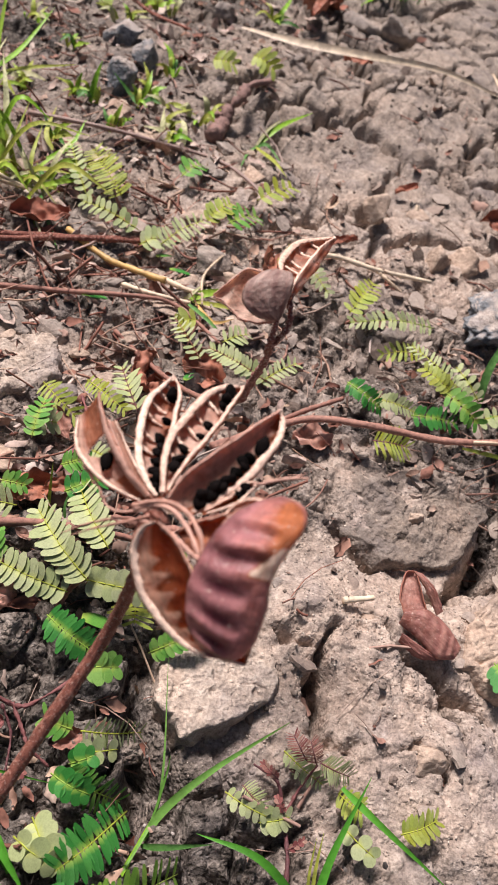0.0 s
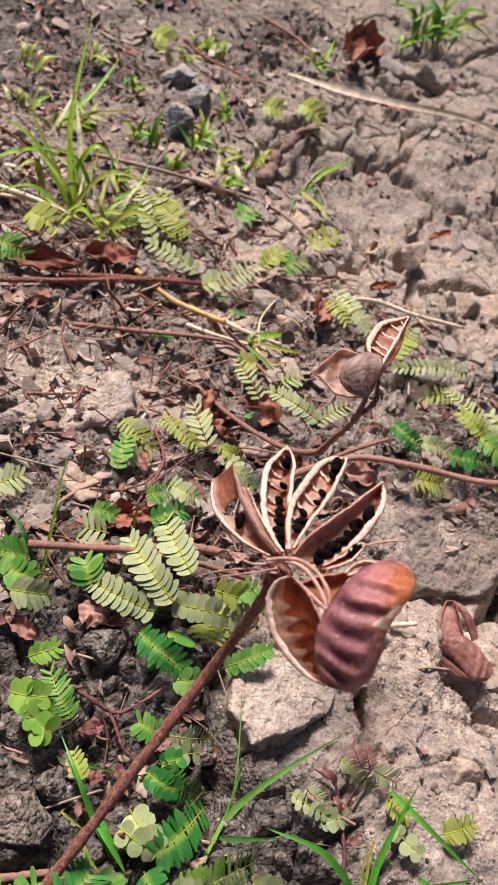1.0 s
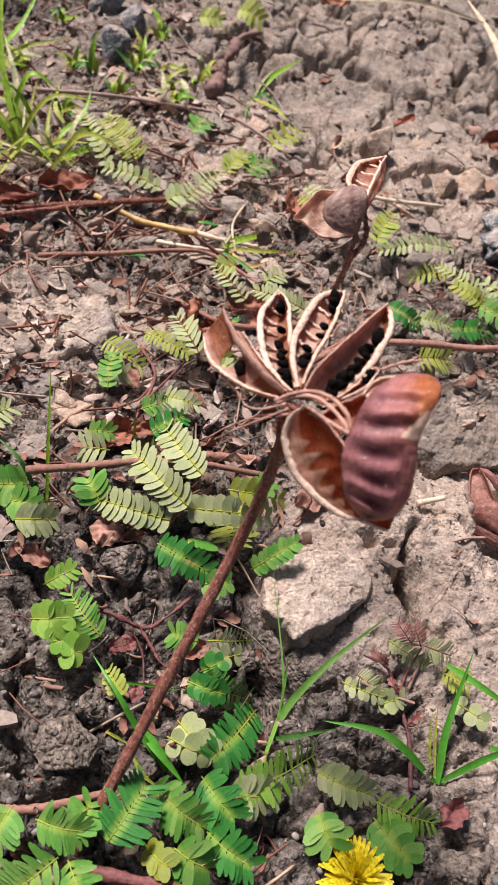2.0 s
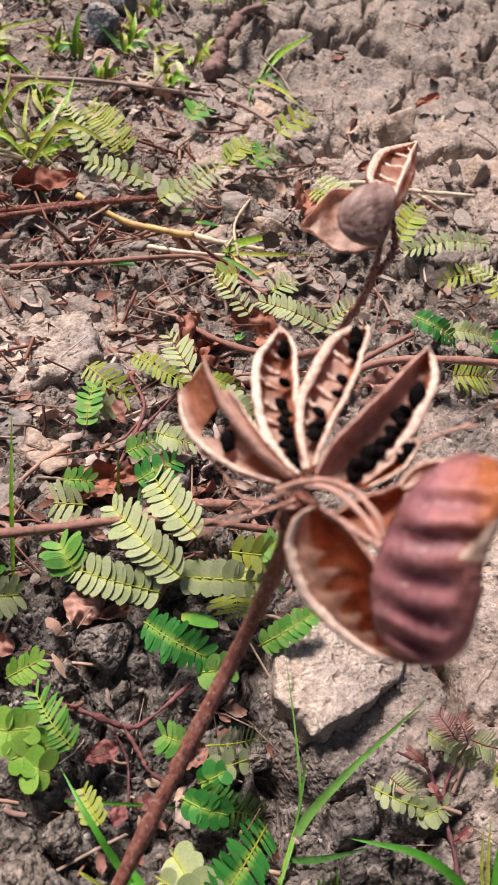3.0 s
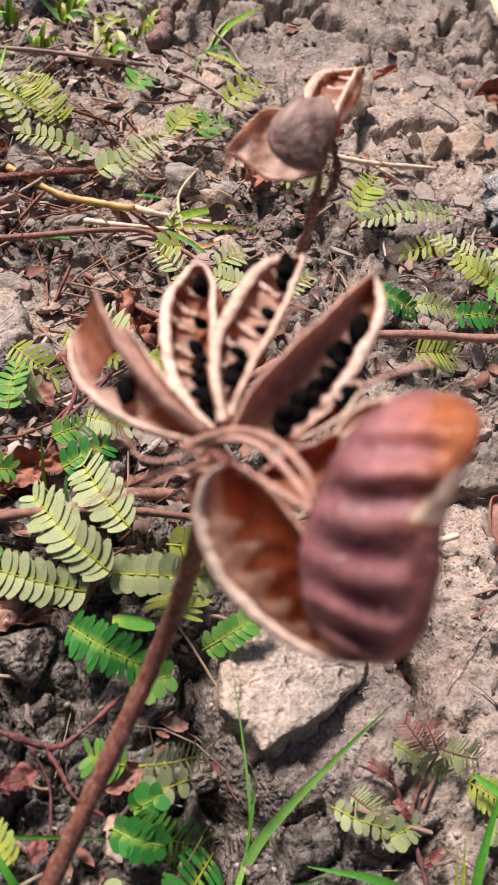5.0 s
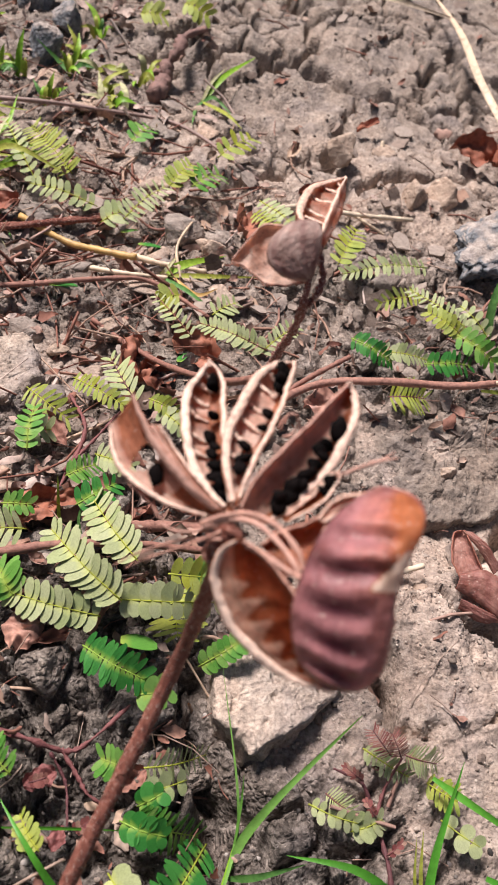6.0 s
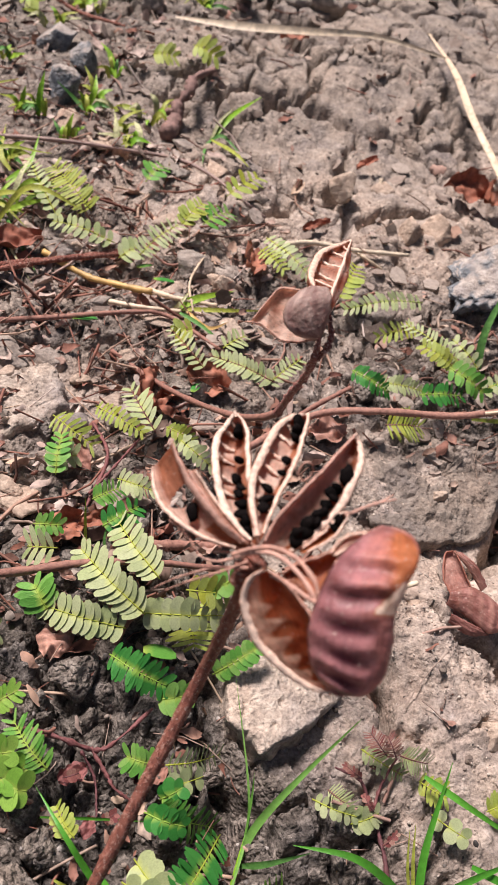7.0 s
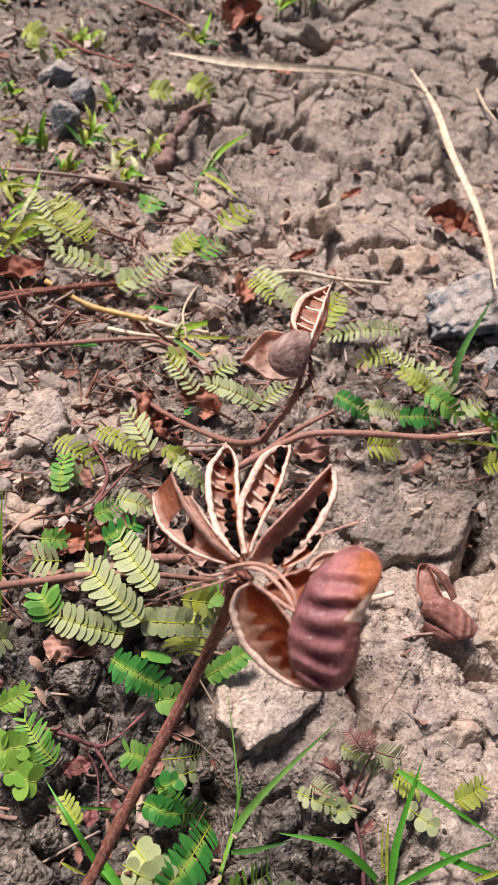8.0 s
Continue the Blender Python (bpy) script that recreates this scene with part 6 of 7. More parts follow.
spray((-0.0207, 0.0277, 0.0098), (-0.0122, 0.0116, 0.0077), 0.0100, GREEN, 10, 0.5)
spray((-0.0344, 0.0416, 0.0063), (-0.0385, 0.0343, 0.0054), 0.0090, GREEN, 5, 0.5)
spray((-0.0016, 0.0306, 0.0064), (0.0033, 0.0244, 0.0096), 0.0060, LIME, 4, 0.5)
spray((0.0197, 0.0410, 0.0105), (0.0322, 0.0400, 0.0075), 0.0085, PALE, 5, 0.6)
spray((0.0443, 0.0362, 0.0066), (0.0467, 0.0274, 0.0057), 0.0085, GREEN, 4, 0.55)
spray((0.0630, 0.0357, -0.0020), (0.0694, 0.0229, 0.0016), 0.0080, GREEN, 6, 0.45)
spray((0.0612, 0.0754, -0.0027), (0.0722, 0.0687, -0.0002), 0.0042, PALE, 6, 0.45)
spray((0.0706, 0.0676, -0.0018), (0.0795, 0.0694, -0.0017), 0.0052, PALE, 5, 0.45)
spray((0.0662, 0.0775, -0.0022), (0.0711, 0.0715, -0.0006), 0.0052, PALE, 11, 0.12, rib=MAROON, close=1.2)
spray((0.0871, 0.0831, 0.0059), (0.0974, 0.0812, 0.0012), 0.0060, PALE, 13, 0.12, rib=MAROON, close=1.3)
spray((0.0776, 0.0870, 0.0017), (0.0900, 0.0792, -0.0019), 0.0045, PALE, 9, 0.24)
spray((0.0958, 0.0678, -0.0009), (0.1031, 0.0598, 0.0011), 0.0050, PALE, 3, 0.7)
spray((0.1120, 0.0665, 0.0017), (0.1229, 0.0705, 0.0032), 0.0060, LIME, 8, 0.22)
spray((0.0949, 0.0780, -0.0024), (0.1007, 0.0712, 0.0008), 0.0060, LIME, 7, 0.2)
spray((0.1490, 0.2772, 0.0131), (0.1056, 0.2619, 0.0178), 0.0062, PALE, 11, 0.34, rib=GREEN)
spray((0.1445, 0.2638, 0.0089), (0.1224, 0.2562, 0.0091), 0.0062, LIME, 6, 0.28)
spray((0.1602, 0.2337, 0.0117), (0.1341, 0.2586, 0.0157), 0.0056, PALE, 12, 0.28, rib=LIME)
spray((0.1517, 0.2365, 0.0137), (0.1379, 0.2453, 0.0162), 0.0058, LIME, 6, 0.5)
spray((0.1636, 0.2366, 0.0125), (0.1529, 0.2493, 0.0169), 0.0060, PALE, 4, 0.5)
spray((0.1030, 0.2294, 0.0160), (0.1180, 0.2209, 0.0121), 0.0060, DEEP, 8, 0.36)
spray((0.1142, 0.2250, 0.0146), (0.1325, 0.2218, 0.0130), 0.0055, PALE, 8, 0.35)
spray((0.1298, 0.2194, 0.0146), (0.1499, 0.2205, 0.0127), 0.0070, DEEP, 6, 0.4)
spray((0.1448, 0.2309, 0.0192), (0.1587, 0.2207, 0.0148), 0.0078, GREEN, 5, 0.5)
spray((0.1589, 0.2236, 0.0134), (0.1780, 0.2338, 0.0108), 0.0065, PALE, 4, 0.6)
spray((0.1159, 0.2099, 0.0064), (0.1309, 0.2099, 0.0051), 0.0100, LIME, 8, 0.14, rib=MAROON)
spray((0.1814, 0.2141, -0.0103), (0.1910, 0.2104, -0.0029), 0.0085, LIME, 5, 0.5)
spray((0.1500, 0.1210, 0.0070), (0.1540, 0.1120, 0.0070), 0.0075, DEEP, 5, 0.45)
spray((0.0701, 0.2225, 0.0144), (0.0474, 0.2348, 0.0131), 0.0062, PALE, 12, 0.34, rib=BARK, lean=30)
spray((0.0675, 0.2222, 0.0128), (0.0813, 0.2313, 0.0177), 0.0058, PALE, 6, 0.3)
spray((0.0454, 0.2317, 0.0093), (0.0330, 0.2531, 0.0090), 0.0058, PALE, 7, 0.30, rib=BARK)
spray((0.0424, 0.2524, 0.0114), (0.0353, 0.2509, 0.0089), 0.0070, LIME, 2, 0.6)
spray((0.0530, 0.2421, 0.0116), (0.0640, 0.2512, 0.0093), 0.0068, PALE, 4, 0.3)
spray((0.0253, 0.3070, 0.0020), (0.0429, 0.3206, 0.0093), 0.0080, PALE, 7, 0.24, lean=10)
spray((0.0161, 0.3056, 0.0005), (0.0257, 0.3120, 0.0013), 0.0090, PALE, 3, 0.45)
spray((0.0441, 0.3208, 0.0099), (0.0547, 0.3337, 0.0130), 0.0080, LIME, 5, 0.4)
spray((0.0840, 0.3198, 0.0084), (0.1004, 0.2864, 0.0106), 0.0062, PALE, 9, 0.4)
spray((0.0806, 0.3133, 0.0063), (0.0876, 0.2930, 0.0105), 0.0060, LIME, 6, 0.3)
spray((-0.0096, 0.3280, 0.0012), (-0.0233, 0.3677, 0.0039), 0.0060, PALE, 9, 0.55)
spray((0.0148, 0.3125, 0.0031), (-0.0123, 0.3254, 0.0012), 0.0065, PALE, 7, 0.5)
spray((0.0052, 0.3366, 0.0012), (-0.0123, 0.3649, 0.0034), 0.0100, LIME, 13, 0.20, lean=10)
spray((0.1097, 0.2771, 0.0111), (0.1232, 0.2998, 0.0118), 0.0080, LIME, 6, 0.45)
spray((0.0312, 0.3600, 0.0041), (0.0412, 0.3745, 0.0037), 0.0090, GREEN, 3, 0.45)
spray((0.0536, 0.3206, 0.0112), (0.0693, 0.3373, 0.0068), 0.0100, GREEN, 4, 0.4)
spray((0.0650, 0.4808, 0.0161), (0.0785, 0.4728, 0.0136), 0.0110, LIME, 4, 0.4)
spray((0.0424, 0.4802, 0.0074), (0.0559, 0.4788, 0.0078), 0.0100, LIME, 4, 0.5)
spray((0.0684, 0.3467, 0.0100), (0.0870, 0.3628, 0.0110), 0.0090, LIME, 4, 0.4)
spray((-0.0308, 0.5568, -0.0054), (-0.0202, 0.5464, -0.0042), 0.0120, LIME, 4, 0.4)
spray((-0.0711, 0.3309, -0.0013), (-0.0593, 0.3200, 0.0029), 0.0110, LIME, 4, 0.4)
spray((-0.0781, 0.2897, 0.0108), (-0.0654, 0.2868, 0.0084), 0.0100, GREEN, 5, 0.4)
spray((-0.0394, 0.1223, 0.0129), (-0.0276, 0.1250, 0.0080), 0.0080, PALE, 7, 0.4)
spray((-0.0357, 0.1372, 0.0102), (-0.0449, 0.1375, 0.0083), 0.0090, GREEN, 5, 0.4)
spray((-0.0421, 0.1331, 0.0075), (-0.0341, 0.1289, 0.0103), 0.0080, GREEN, 5, 0.5)
spray((-0.0542, 0.1641, 0.0057), (-0.0437, 0.1707, 0.0070), 0.0080, PALE, 5, 0.4)

red = "reddish young feathery leaf on a sprout"
spray((0.0824, 0.0827, 0.0077), (0.0777, 0.0886, 0.0098), 0.0042, RED_LEAF, 15, 0.12, rib=MAROON, label=red, close=1.25)
spray((0.0855, 0.0822, 0.0070), (0.0826, 0.0872, 0.0104), 0.0042, RED_LEAF, 15, 0.12, rib=MAROON, label=red, close=1.25)
spray((0.0756, 0.0786, 0.0020), (0.0703, 0.0819, 0.0039), 0.0026, RED_LEAF, 7, 0.3, rib=MAROON, label=red, lean=50)
spray((0.0774, 0.0697, 0.0007), (0.0748, 0.0740, 0.0014), 0.0022, RED_LEAF, 4, 0.5, rib=MAROON, label=red, lean=45)
spray((0.0789, 0.0611, -0.0018), (0.0835, 0.0637, -0.0006), 0.0022, RED_LEAF, 4, 0.5, rib=MAROON, label=red, lean=45)
spray((-0.0090, 0.0845, 0.0043), (-0.0049, 0.0852, 0.0039), 0.0026, RED_LEAF, 4, 0.5, rib=MAROON, label=red)
spray((0.0017, 0.0740, -0.0008), (0.0050, 0.0752, 0.0005), 0.0026, RED_LEAF, 4, 0.5, rib=MAROON, label=red)

# single round leaflets that lie in the litter
for at, size, turn, mat in (((-0.0046, 0.2663, 0.0020), 0.011, 10, DEEP), ((0.0402, 0.2240, 0.0071), 0.006, 60, DEEP), ((0.0307, 0.2924, 0.0033), 0.010, 5, DEEP), ((0.0245, 0.3016, 0.0015), 0.008, 30, GREEN), ((0.0139, 0.1176, 0.0112), 0.010, -10, GREEN), ((0.0473, 0.4267, 0.0018), 0.008, 60, GREEN)):
    ob = part("fallen_leaflet", leaflet_mesh(mat, 0.6), mat)
    ob.matrix_world = Matrix.Translation(Vector(at)) @ pose(0, 0, 0, -25, 8, turn) @ Matrix.Diagonal((size, size, size, 1))
    tagged(ob, "small round green leaflet lying in litter", "leaf", "fallen leaflets")

# ---- grass ----
grass((0.0336, 0.0521, -0.0036), [([(0.0336, 0.0521, -0.0036), (0.0427, 0.0695, -0.0102), (0.0432, 0.0808, -0.0015), (0.0400, 0.1079, 0.0130)], 0.0016), ([(0.0406, 0.0640, -0.0123), (0.0452, 0.0711, -0.0066), (0.0567, 0.0800, 0.0029), (0.0814, 0.0971, 0.0018)], 0.0042, BLADE_MID), ([(0.0399, 0.0621, -0.0107), (0.0460, 0.0605, -0.0036), (0.0583, 0.0616, -0.0018)], 0.0034, DEEP),
       ([(0.0426, 0.0698, -0.0099), (0.0442, 0.0779, -0.0035), (0.0444, 0.0831, 0.0026)], 0.0012), ([(0.0315, 0.0483, 0.0004), (0.0370, 0.0584, -0.0075), (0.0423, 0.0693, -0.0110)], 0.0022, GRASS)], "green grass shoot with a long blade", BLADE_MID)
grass((0.0872, 0.0446, -0.0062), [([(0.0875, 0.0453, -0.0064), (0.0904, 0.0588, 0.0029), (0.0995, 0.0779, 0.0155)], 0.0042), ([(0.0868, 0.0462, -0.0064), (0.0704, 0.0574, 0.0032), (0.0538, 0.0645, -0.0032)], 0.0040), ([(0.0885, 0.0460, -0.0062), (0.1015, 0.0495, 0.0037), (0.1204, 0.0532, 0.0076)], 0.0038), ([(0.0870, 0.0470, -0.0064), (0.0867, 0.0564, 0.0009), (0.0875, 0.0645, 0.0069)], 0.0018, LIME),
       ([(0.0864, 0.0472, -0.0072), (0.0853, 0.0553, -0.0006), (0.0858, 0.0634, 0.0057)], 0.0015, LIME), ([(0.0937, 0.0768, 0.0072), (0.1017, 0.0670, 0.0116), (0.1239, 0.0514, 0.0073)], 0.0034), ([(0.1034, 0.0530, 0.0020), (0.1106, 0.0479, 0.0037), (0.1268, 0.0425, 0.0027)], 0.0038), ([(0.1122, 0.0442, 0.0017), (0.1192, 0.0453, 0.0043), (0.1311, 0.0485, 0.0029)], 0.0026, LIME)], "tuft of bright green broad-bladed grass", BLADE_VIVID)
at = (-0.0507, 0.3455, -0.0074)
grass(at, [([at, (-0.0633, 0.3565, 0.0100), (-0.0859, 0.3749, 0.0354)], 0.0040), ([at, (-0.0615, 0.3774, 0.0235), (-0.0623, 0.4200, 0.0615)], 0.0050), ([(-0.0675, 0.3955, 0.0140), (-0.0566, 0.4198, 0.0170), (-0.0455, 0.4530, 0.0265)], 0.0046), ([(-0.0671, 0.3940, 0.0133), (-0.0520, 0.4177, 0.0094), (-0.0286, 0.4226, 0.0153)], 0.0040, LIME), ([at, (-0.0575, 0.3498, 0.0064), (-0.0809, 0.3645, 0.0185)], 0.0040),
           ([at, (-0.0736, 0.3641, 0.0147), (-0.0946, 0.3698, 0.0233)], 0.0045), ([(-0.0526, 0.3350, -0.0019), (-0.0715, 0.3427, 0.0067), (-0.0909, 0.3196, 0.0116)], 0.0040), ([at, (-0.0535, 0.3582, 0.0087), (-0.0628, 0.3761, 0.0238)], 0.0032), ([at, (-0.0484, 0.3561, 0.0050), (-0.0445, 0.3754, 0.0172)], 0.0032, LIME), ([(-0.0905, 0.3549, 0.0102), (-0.0814, 0.3639, 0.0107), (-0.0692, 0.3754, 0.0084)], 0.0040),
           ([(-0.0720, 0.3820, 0.0106), (-0.0673, 0.3907, 0.0185), (-0.0634, 0.4196, 0.0215)], 0.0040, PALE)], "large tuft of bright green grass")
fill_tuft(bpy.data.objects["grass_tuft.002"], 7, 0.055, 0.050, 0.0034, 5, (GRASS, BLADE_LIME, GRASS, BLADE_LIME, BLADE_DRY))
at = (-0.0384, 0.3438, -0.0103)
grass(at, [([at, (-0.0266, 0.3385, 0.0006), (-0.0130, 0.3471, 0.0003)], 0.0044), ([at, (-0.0319, 0.3130, 0.0013), (-0.0204, 0.2877, 0.0002)], 0.0024, PALE), ([at, (-0.0486, 0.3444, 0.0029), (-0.0502, 0.3644, 0.0090)], 0.0036, PALE), ([at, (-0.0391, 0.3563, 0.0010), (-0.0381, 0.3780, 0.0039)], 0.0036, LIME), ([at, (-0.0533, 0.3358, 0.0025), (-0.0680, 0.3397, 0.0049)], 0.0030, LIME), ([(-0.0333, 0.3639, -0.0043), (-0.0232, 0.3705, 0.0016), (-0.0185, 0.3898, 0.0062)], 0.0044),
           ([(-0.0314, 0.3713, -0.0035), (-0.0361, 0.3801, -0.0004), (-0.0346, 0.4037, 0.0008)], 0.0044, LIME), ([(-0.0574, 0.3094, 0.0059), (-0.0504, 0.3347, 0.0026), (-0.0408, 0.3330, -0.0035)], 0.003, LIME)], "tuft of mixed green and yellowing grass")
fill_tuft(bpy.data.objects["grass_tuft.003"], 14, 0.040, 0.026, 0.0028, 6, (GRASS, BLADE_LIME, BLADE_DRY))
at = (0.0384, 0.2746, 0.0031)
grass(at, [([at, (0.0481, 0.2770, 0.0078), (0.0646, 0.2830, 0.0083)], 0.0060), ([at, (0.0579, 0.2709, 0.0075), (0.0784, 0.2770, 0.0036)], 0.0034, LIME), ([(0.0391, 0.2713, 0.0046), (0.0475, 0.2597, 0.0081), (0.0577, 0.2466, 0.0083)], 0.0030, GREEN), ([at, (0.0402, 0.2742, 0.0072), (0.0462, 0.2834, 0.0079)], 0.0030, PALE), ([(0.0429, 0.2715, 0.0048), (0.0501, 0.2593, 0.0077), (0.0585, 0.2604, 0.0108)], 0.0030, GOLD)], "bright green low grass shoot")
at = (0.0721, 0.4197, -0.0030)
grass(at, [([at, (0.0835, 0.4316, 0.0058), (0.1035, 0.4536, 0.0075)], 0.0056), ([at, (0.0765, 0.4268, 0.0041), (0.0851, 0.4360, 0.0088)], 0.0030, PALE), ([at, (0.0775, 0.4168, 0.0015), (0.0862, 0.4047, -0.0003)], 0.0036, GREEN), ([at, (0.0793, 0.3912, 0.0079), (0.0857, 0.3801, 0.0075)], 0.0034, LIME), ([at, (0.0664, 0.4045, 0.0008), (0.0604, 0.3770, 0.0080)], 0.0032, GREEN)], "small green grass shoot at the edge of bare mud")
for seed, (at, blades) in enumerate((((0.0050, 0.4280, -0.0009), ([(0.0087, 0.4293, 0.0102), (0.0095, 0.4399, 0.0143)], [(-0.0014, 0.4335, 0.0028), (-0.0110, 0.4356, 0.0103)])), ((-0.0050, 0.4016, -0.0030), ([(-0.0044, 0.4018, 0.0049), (-0.0024, 0.4054, 0.0106)], [(-0.0092, 0.4027, 0.0019), (-0.0123, 0.4077, 0.0050)])), ((-0.0283, 0.4282, -0.0049), ([(-0.0270, 0.4247, 0.0042), (-0.0258, 0.4257, 0.0105)], [(-0.0240, 0.4246, 0.0013), (-0.0209, 0.4212, 0.0005)])),
                   ((-0.0193, 0.4213, -0.0028), ([(-0.0186, 0.4256, 0.0082), (-0.0167, 0.4320, 0.0164)],)), ((-0.0330, 0.3844, -0.0063), ([(-0.0304, 0.3826, 0.0021), (-0.0250, 0.3823, 0.0063)], [(-0.0359, 0.3844, 0.0001), (-0.0388, 0.3873, 0.0043)], [(-0.0302, 0.3792, -0.0006), (-0.0233, 0.3827, -0.0004)])), ((-0.0346, 0.3487, -0.0113), ([(-0.0254, 0.3419, -0.0009), (-0.0135, 0.3461, 0.0008)], [(-0.0262, 0.3158, -0.0010), (-0.0171, 0.2928, -0.0021)])),
                   ((0.0831, 0.5624, 0.0055), ([(0.0876, 0.5653, 0.0144), (0.0955, 0.5962, 0.0132)], [(0.0936, 0.5580, 0.0093), (0.1032, 0.5632, 0.0045)], [(0.0743, 0.5610, 0.0104), (0.0683, 0.5548, 0.0085)])), ((-0.0357, 0.4776, -0.0035), ([(-0.0325, 0.4712, 0.0016), (-0.0263, 0.4724, 0.0033)],)), ((0.1601, 0.6497, 0.0025), ([(0.1619, 0.6467, 0.0105), (0.1651, 0.6507, 0.0177)], [(0.1515, 0.6384, 0.0102), (0.1512, 0.6607, 0.0089)])),
                   ((0.0221, 0.4644, 0.0006), ([(0.0185, 0.4749, 0.0083), (0.0134, 0.4804, 0.0116)],)), ((0.1867, 0.2285, 0.0015), ([(0.1760, 0.2284, 0.0110), (0.1723, 0.2348, 0.0113)], [(0.1870, 0.2195, 0.0001), (0.1905, 0.2180, -0.0020)])))):
    tuft = grass(at, [([at, *b], 0.0055 if k == 0 else 0.004, (GRASS, GREEN, LIME)[k % 3]) for k, b in enumerate(blades)], "small tuft of short green grass", group="small grass tufts")
    fill_tuft(tuft, 5, 0.012, 0.010, 0.0026, seed, (GRASS, BLADE_LIME, BLADE_DARK))
at = (0.1712, 0.2443, 0.0005)
grass(at, [([at, (0.1718, 0.2575, 0.0195), (0.1875, 0.2784, 0.0392)], 0.0062, GREEN), ([(0.1720, 0.2395, 0.0060), (0.1814, 0.2301, 0.0074), (0.1985, 0.2257, 0.0055)], 0.0048, GREEN), ([(0.1553, 0.2144, 0.0086), (0.1782, 0.2203, 0.0007), (0.1984, 0.2144, 0.0029)], 0.0032, LIME)], "dark green grass blade beside a stone")
at = (-0.0012, 0.1561, 0.0027)
grass(at, [([at, (-0.0019, 0.1609, 0.0116), (-0.0024, 0.1643, 0.0213)], 0.0018), ([(0.0047, 0.1499, 0.0091), (0.0036, 0.1536, 0.0142), (0.0053, 0.1591, 0.0179)], 0.0016, GREEN)], "single upright green grass blades")
at = (-0.0299, 0.1327, -0.0017)
grass(at, [([at, (-0.0304, 0.1478, 0.0204), (-0.0305, 0.1641, 0.0391)], 0.0020), ([at, (-0.0377, 0.1396, 0.0196), (-0.0471, 0.1477, 0.0241)], 0.0026, GREEN), ([(-0.0310, 0.1367, 0.0038), (-0.0375, 0.1315, 0.0083), (-0.0446, 0.1328, 0.0030)], 0.0024, GREEN)], "upright green grass blades in litter")
at = (0.0056, 0.0513, -0.0013)
grass(at, [([at, (-0.0026, 0.0604, 0.0065), (-0.0091, 0.0686, 0.0136), (-0.0161, 0.0813, 0.0118)], 0.0030), ([(-0.0148, 0.0746, 0.0081), (0.0005, 0.0741, 0.0034), (0.0142, 0.0729, 0.0009)], 0.0014), ([(-0.0113, 0.0600, 0.0068), (-0.0081, 0.0579, 0.0075), (-0.0035, 0.0555, 0.0065)], 0.0016, LIME), ([(-0.0243, 0.0382, 0.0112), (-0.0120, 0.0418, 0.0071), (0.0004, 0.0481, 0.0064)], 0.0018, LIME), ([(-0.0040, 0.0527, 0.0064), (-0.0010, 0.0485, 0.0046), (0.0035, 0.0450, 0.0039)], 0.0022, LIME),
           ([(-0.0008, 0.0610, 0.0034), (0.0034, 0.0544, 0.0051), (0.0102, 0.0460, 0.0024)], 0.0050)], "green grass runner with short blades", BLADE_VIVID)
at = (0.1820, 0.6664, 0.0075)
grass(at, [([at, (0.1668, 0.6642, 0.0175), (0.1529, 0.6658, 0.0213)], 0.006), ([at, (0.1782, 0.6730, 0.0262), (0.1686, 0.6876, 0.0391)], 0.006), ([at, (0.1946, 0.6719, 0.0230), (0.2124, 0.6866, 0.0404)], 0.006), ([at, (0.1967, 0.6534, 0.0232), (0.2320, 0.6984, 0.0277)], 0.005, LIME), ([at, (0.1852, 0.6751, 0.0321), (0.1944, 0.6958, 0.0485)], 0.005), ([at, (0.1632, 0.6435, 0.0101), (0.1484, 0.6258, 0.0072)], 0.005)], "far tuft of dark green grass")
fill_tuft(bpy.data.objects[[o.name for o in bpy.data.objects if o.name.startswith("grass_tuft")][-1]], 22, 0.05, 0.04, 0.0035, 7, (BLADE_DARK, GRASS))

# thin yellowing weeds between the far clods
rnd = random.Random(31)
for k in range(30):
    x, y = rnd.uniform(-0.15, 0.11), rnd.uniform(0.36, 0.72)
    if x > 0.02 + 0.25 * (0.75 - y):
        continue
    weed = thing("grass_tuft", (x, y, land(x, y)), "low yellowing grass tuft between clods", "grass", "yellowing weeds")
    fill_tuft(weed, 7, 0.020, 0.012, 0.0036, 50 + k, (BLADE_LIME, GRASS, BLADE_DRY))

# ---- the yellow flower head ----
flower = thing("flower_head", (0.0529, 0.0200, -0.0018), "fluffy bright yellow flower head in the grass", "flower")
O = flower.location.copy()
part("stalk", tube([(0, 0, -0.002), (0.0005, 0.0005, 0.004)], 0.0009, 0.0008, 6, 6), LIME, flower)
part("centre", tube([(0, 0, 0.003), (0, 0, 0.005), (0, 0, 0.008)], 0.002, 0.0016, 8, 10, 0.1), LIME, flower)
rnd = random.Random(8)
petal = leaflet_mesh(YELLOW, 0.15)
for k in range(170):
    z = rnd.uniform(-0.1, 1.0)
    a = 2.39996 * k
    d = Vector((math.cos(a) * math.sqrt(max(0, 1 - z * z)), math.sin(a) * math.sqrt(max(0, 1 - z * z)), z)).normalized()
    ob = part("petal", petal, YELLOW, flower)
    g = rnd.uniform(0.0065, 0.0095)
    ob.matrix_local = Matrix.Translation(Vector((0, 0, 0.006)) + d * 0.001) @ d.to_track_quat("X", "Z").to_matrix().to_4x4() @ Matrix.Diagonal((g, g, g, 1))



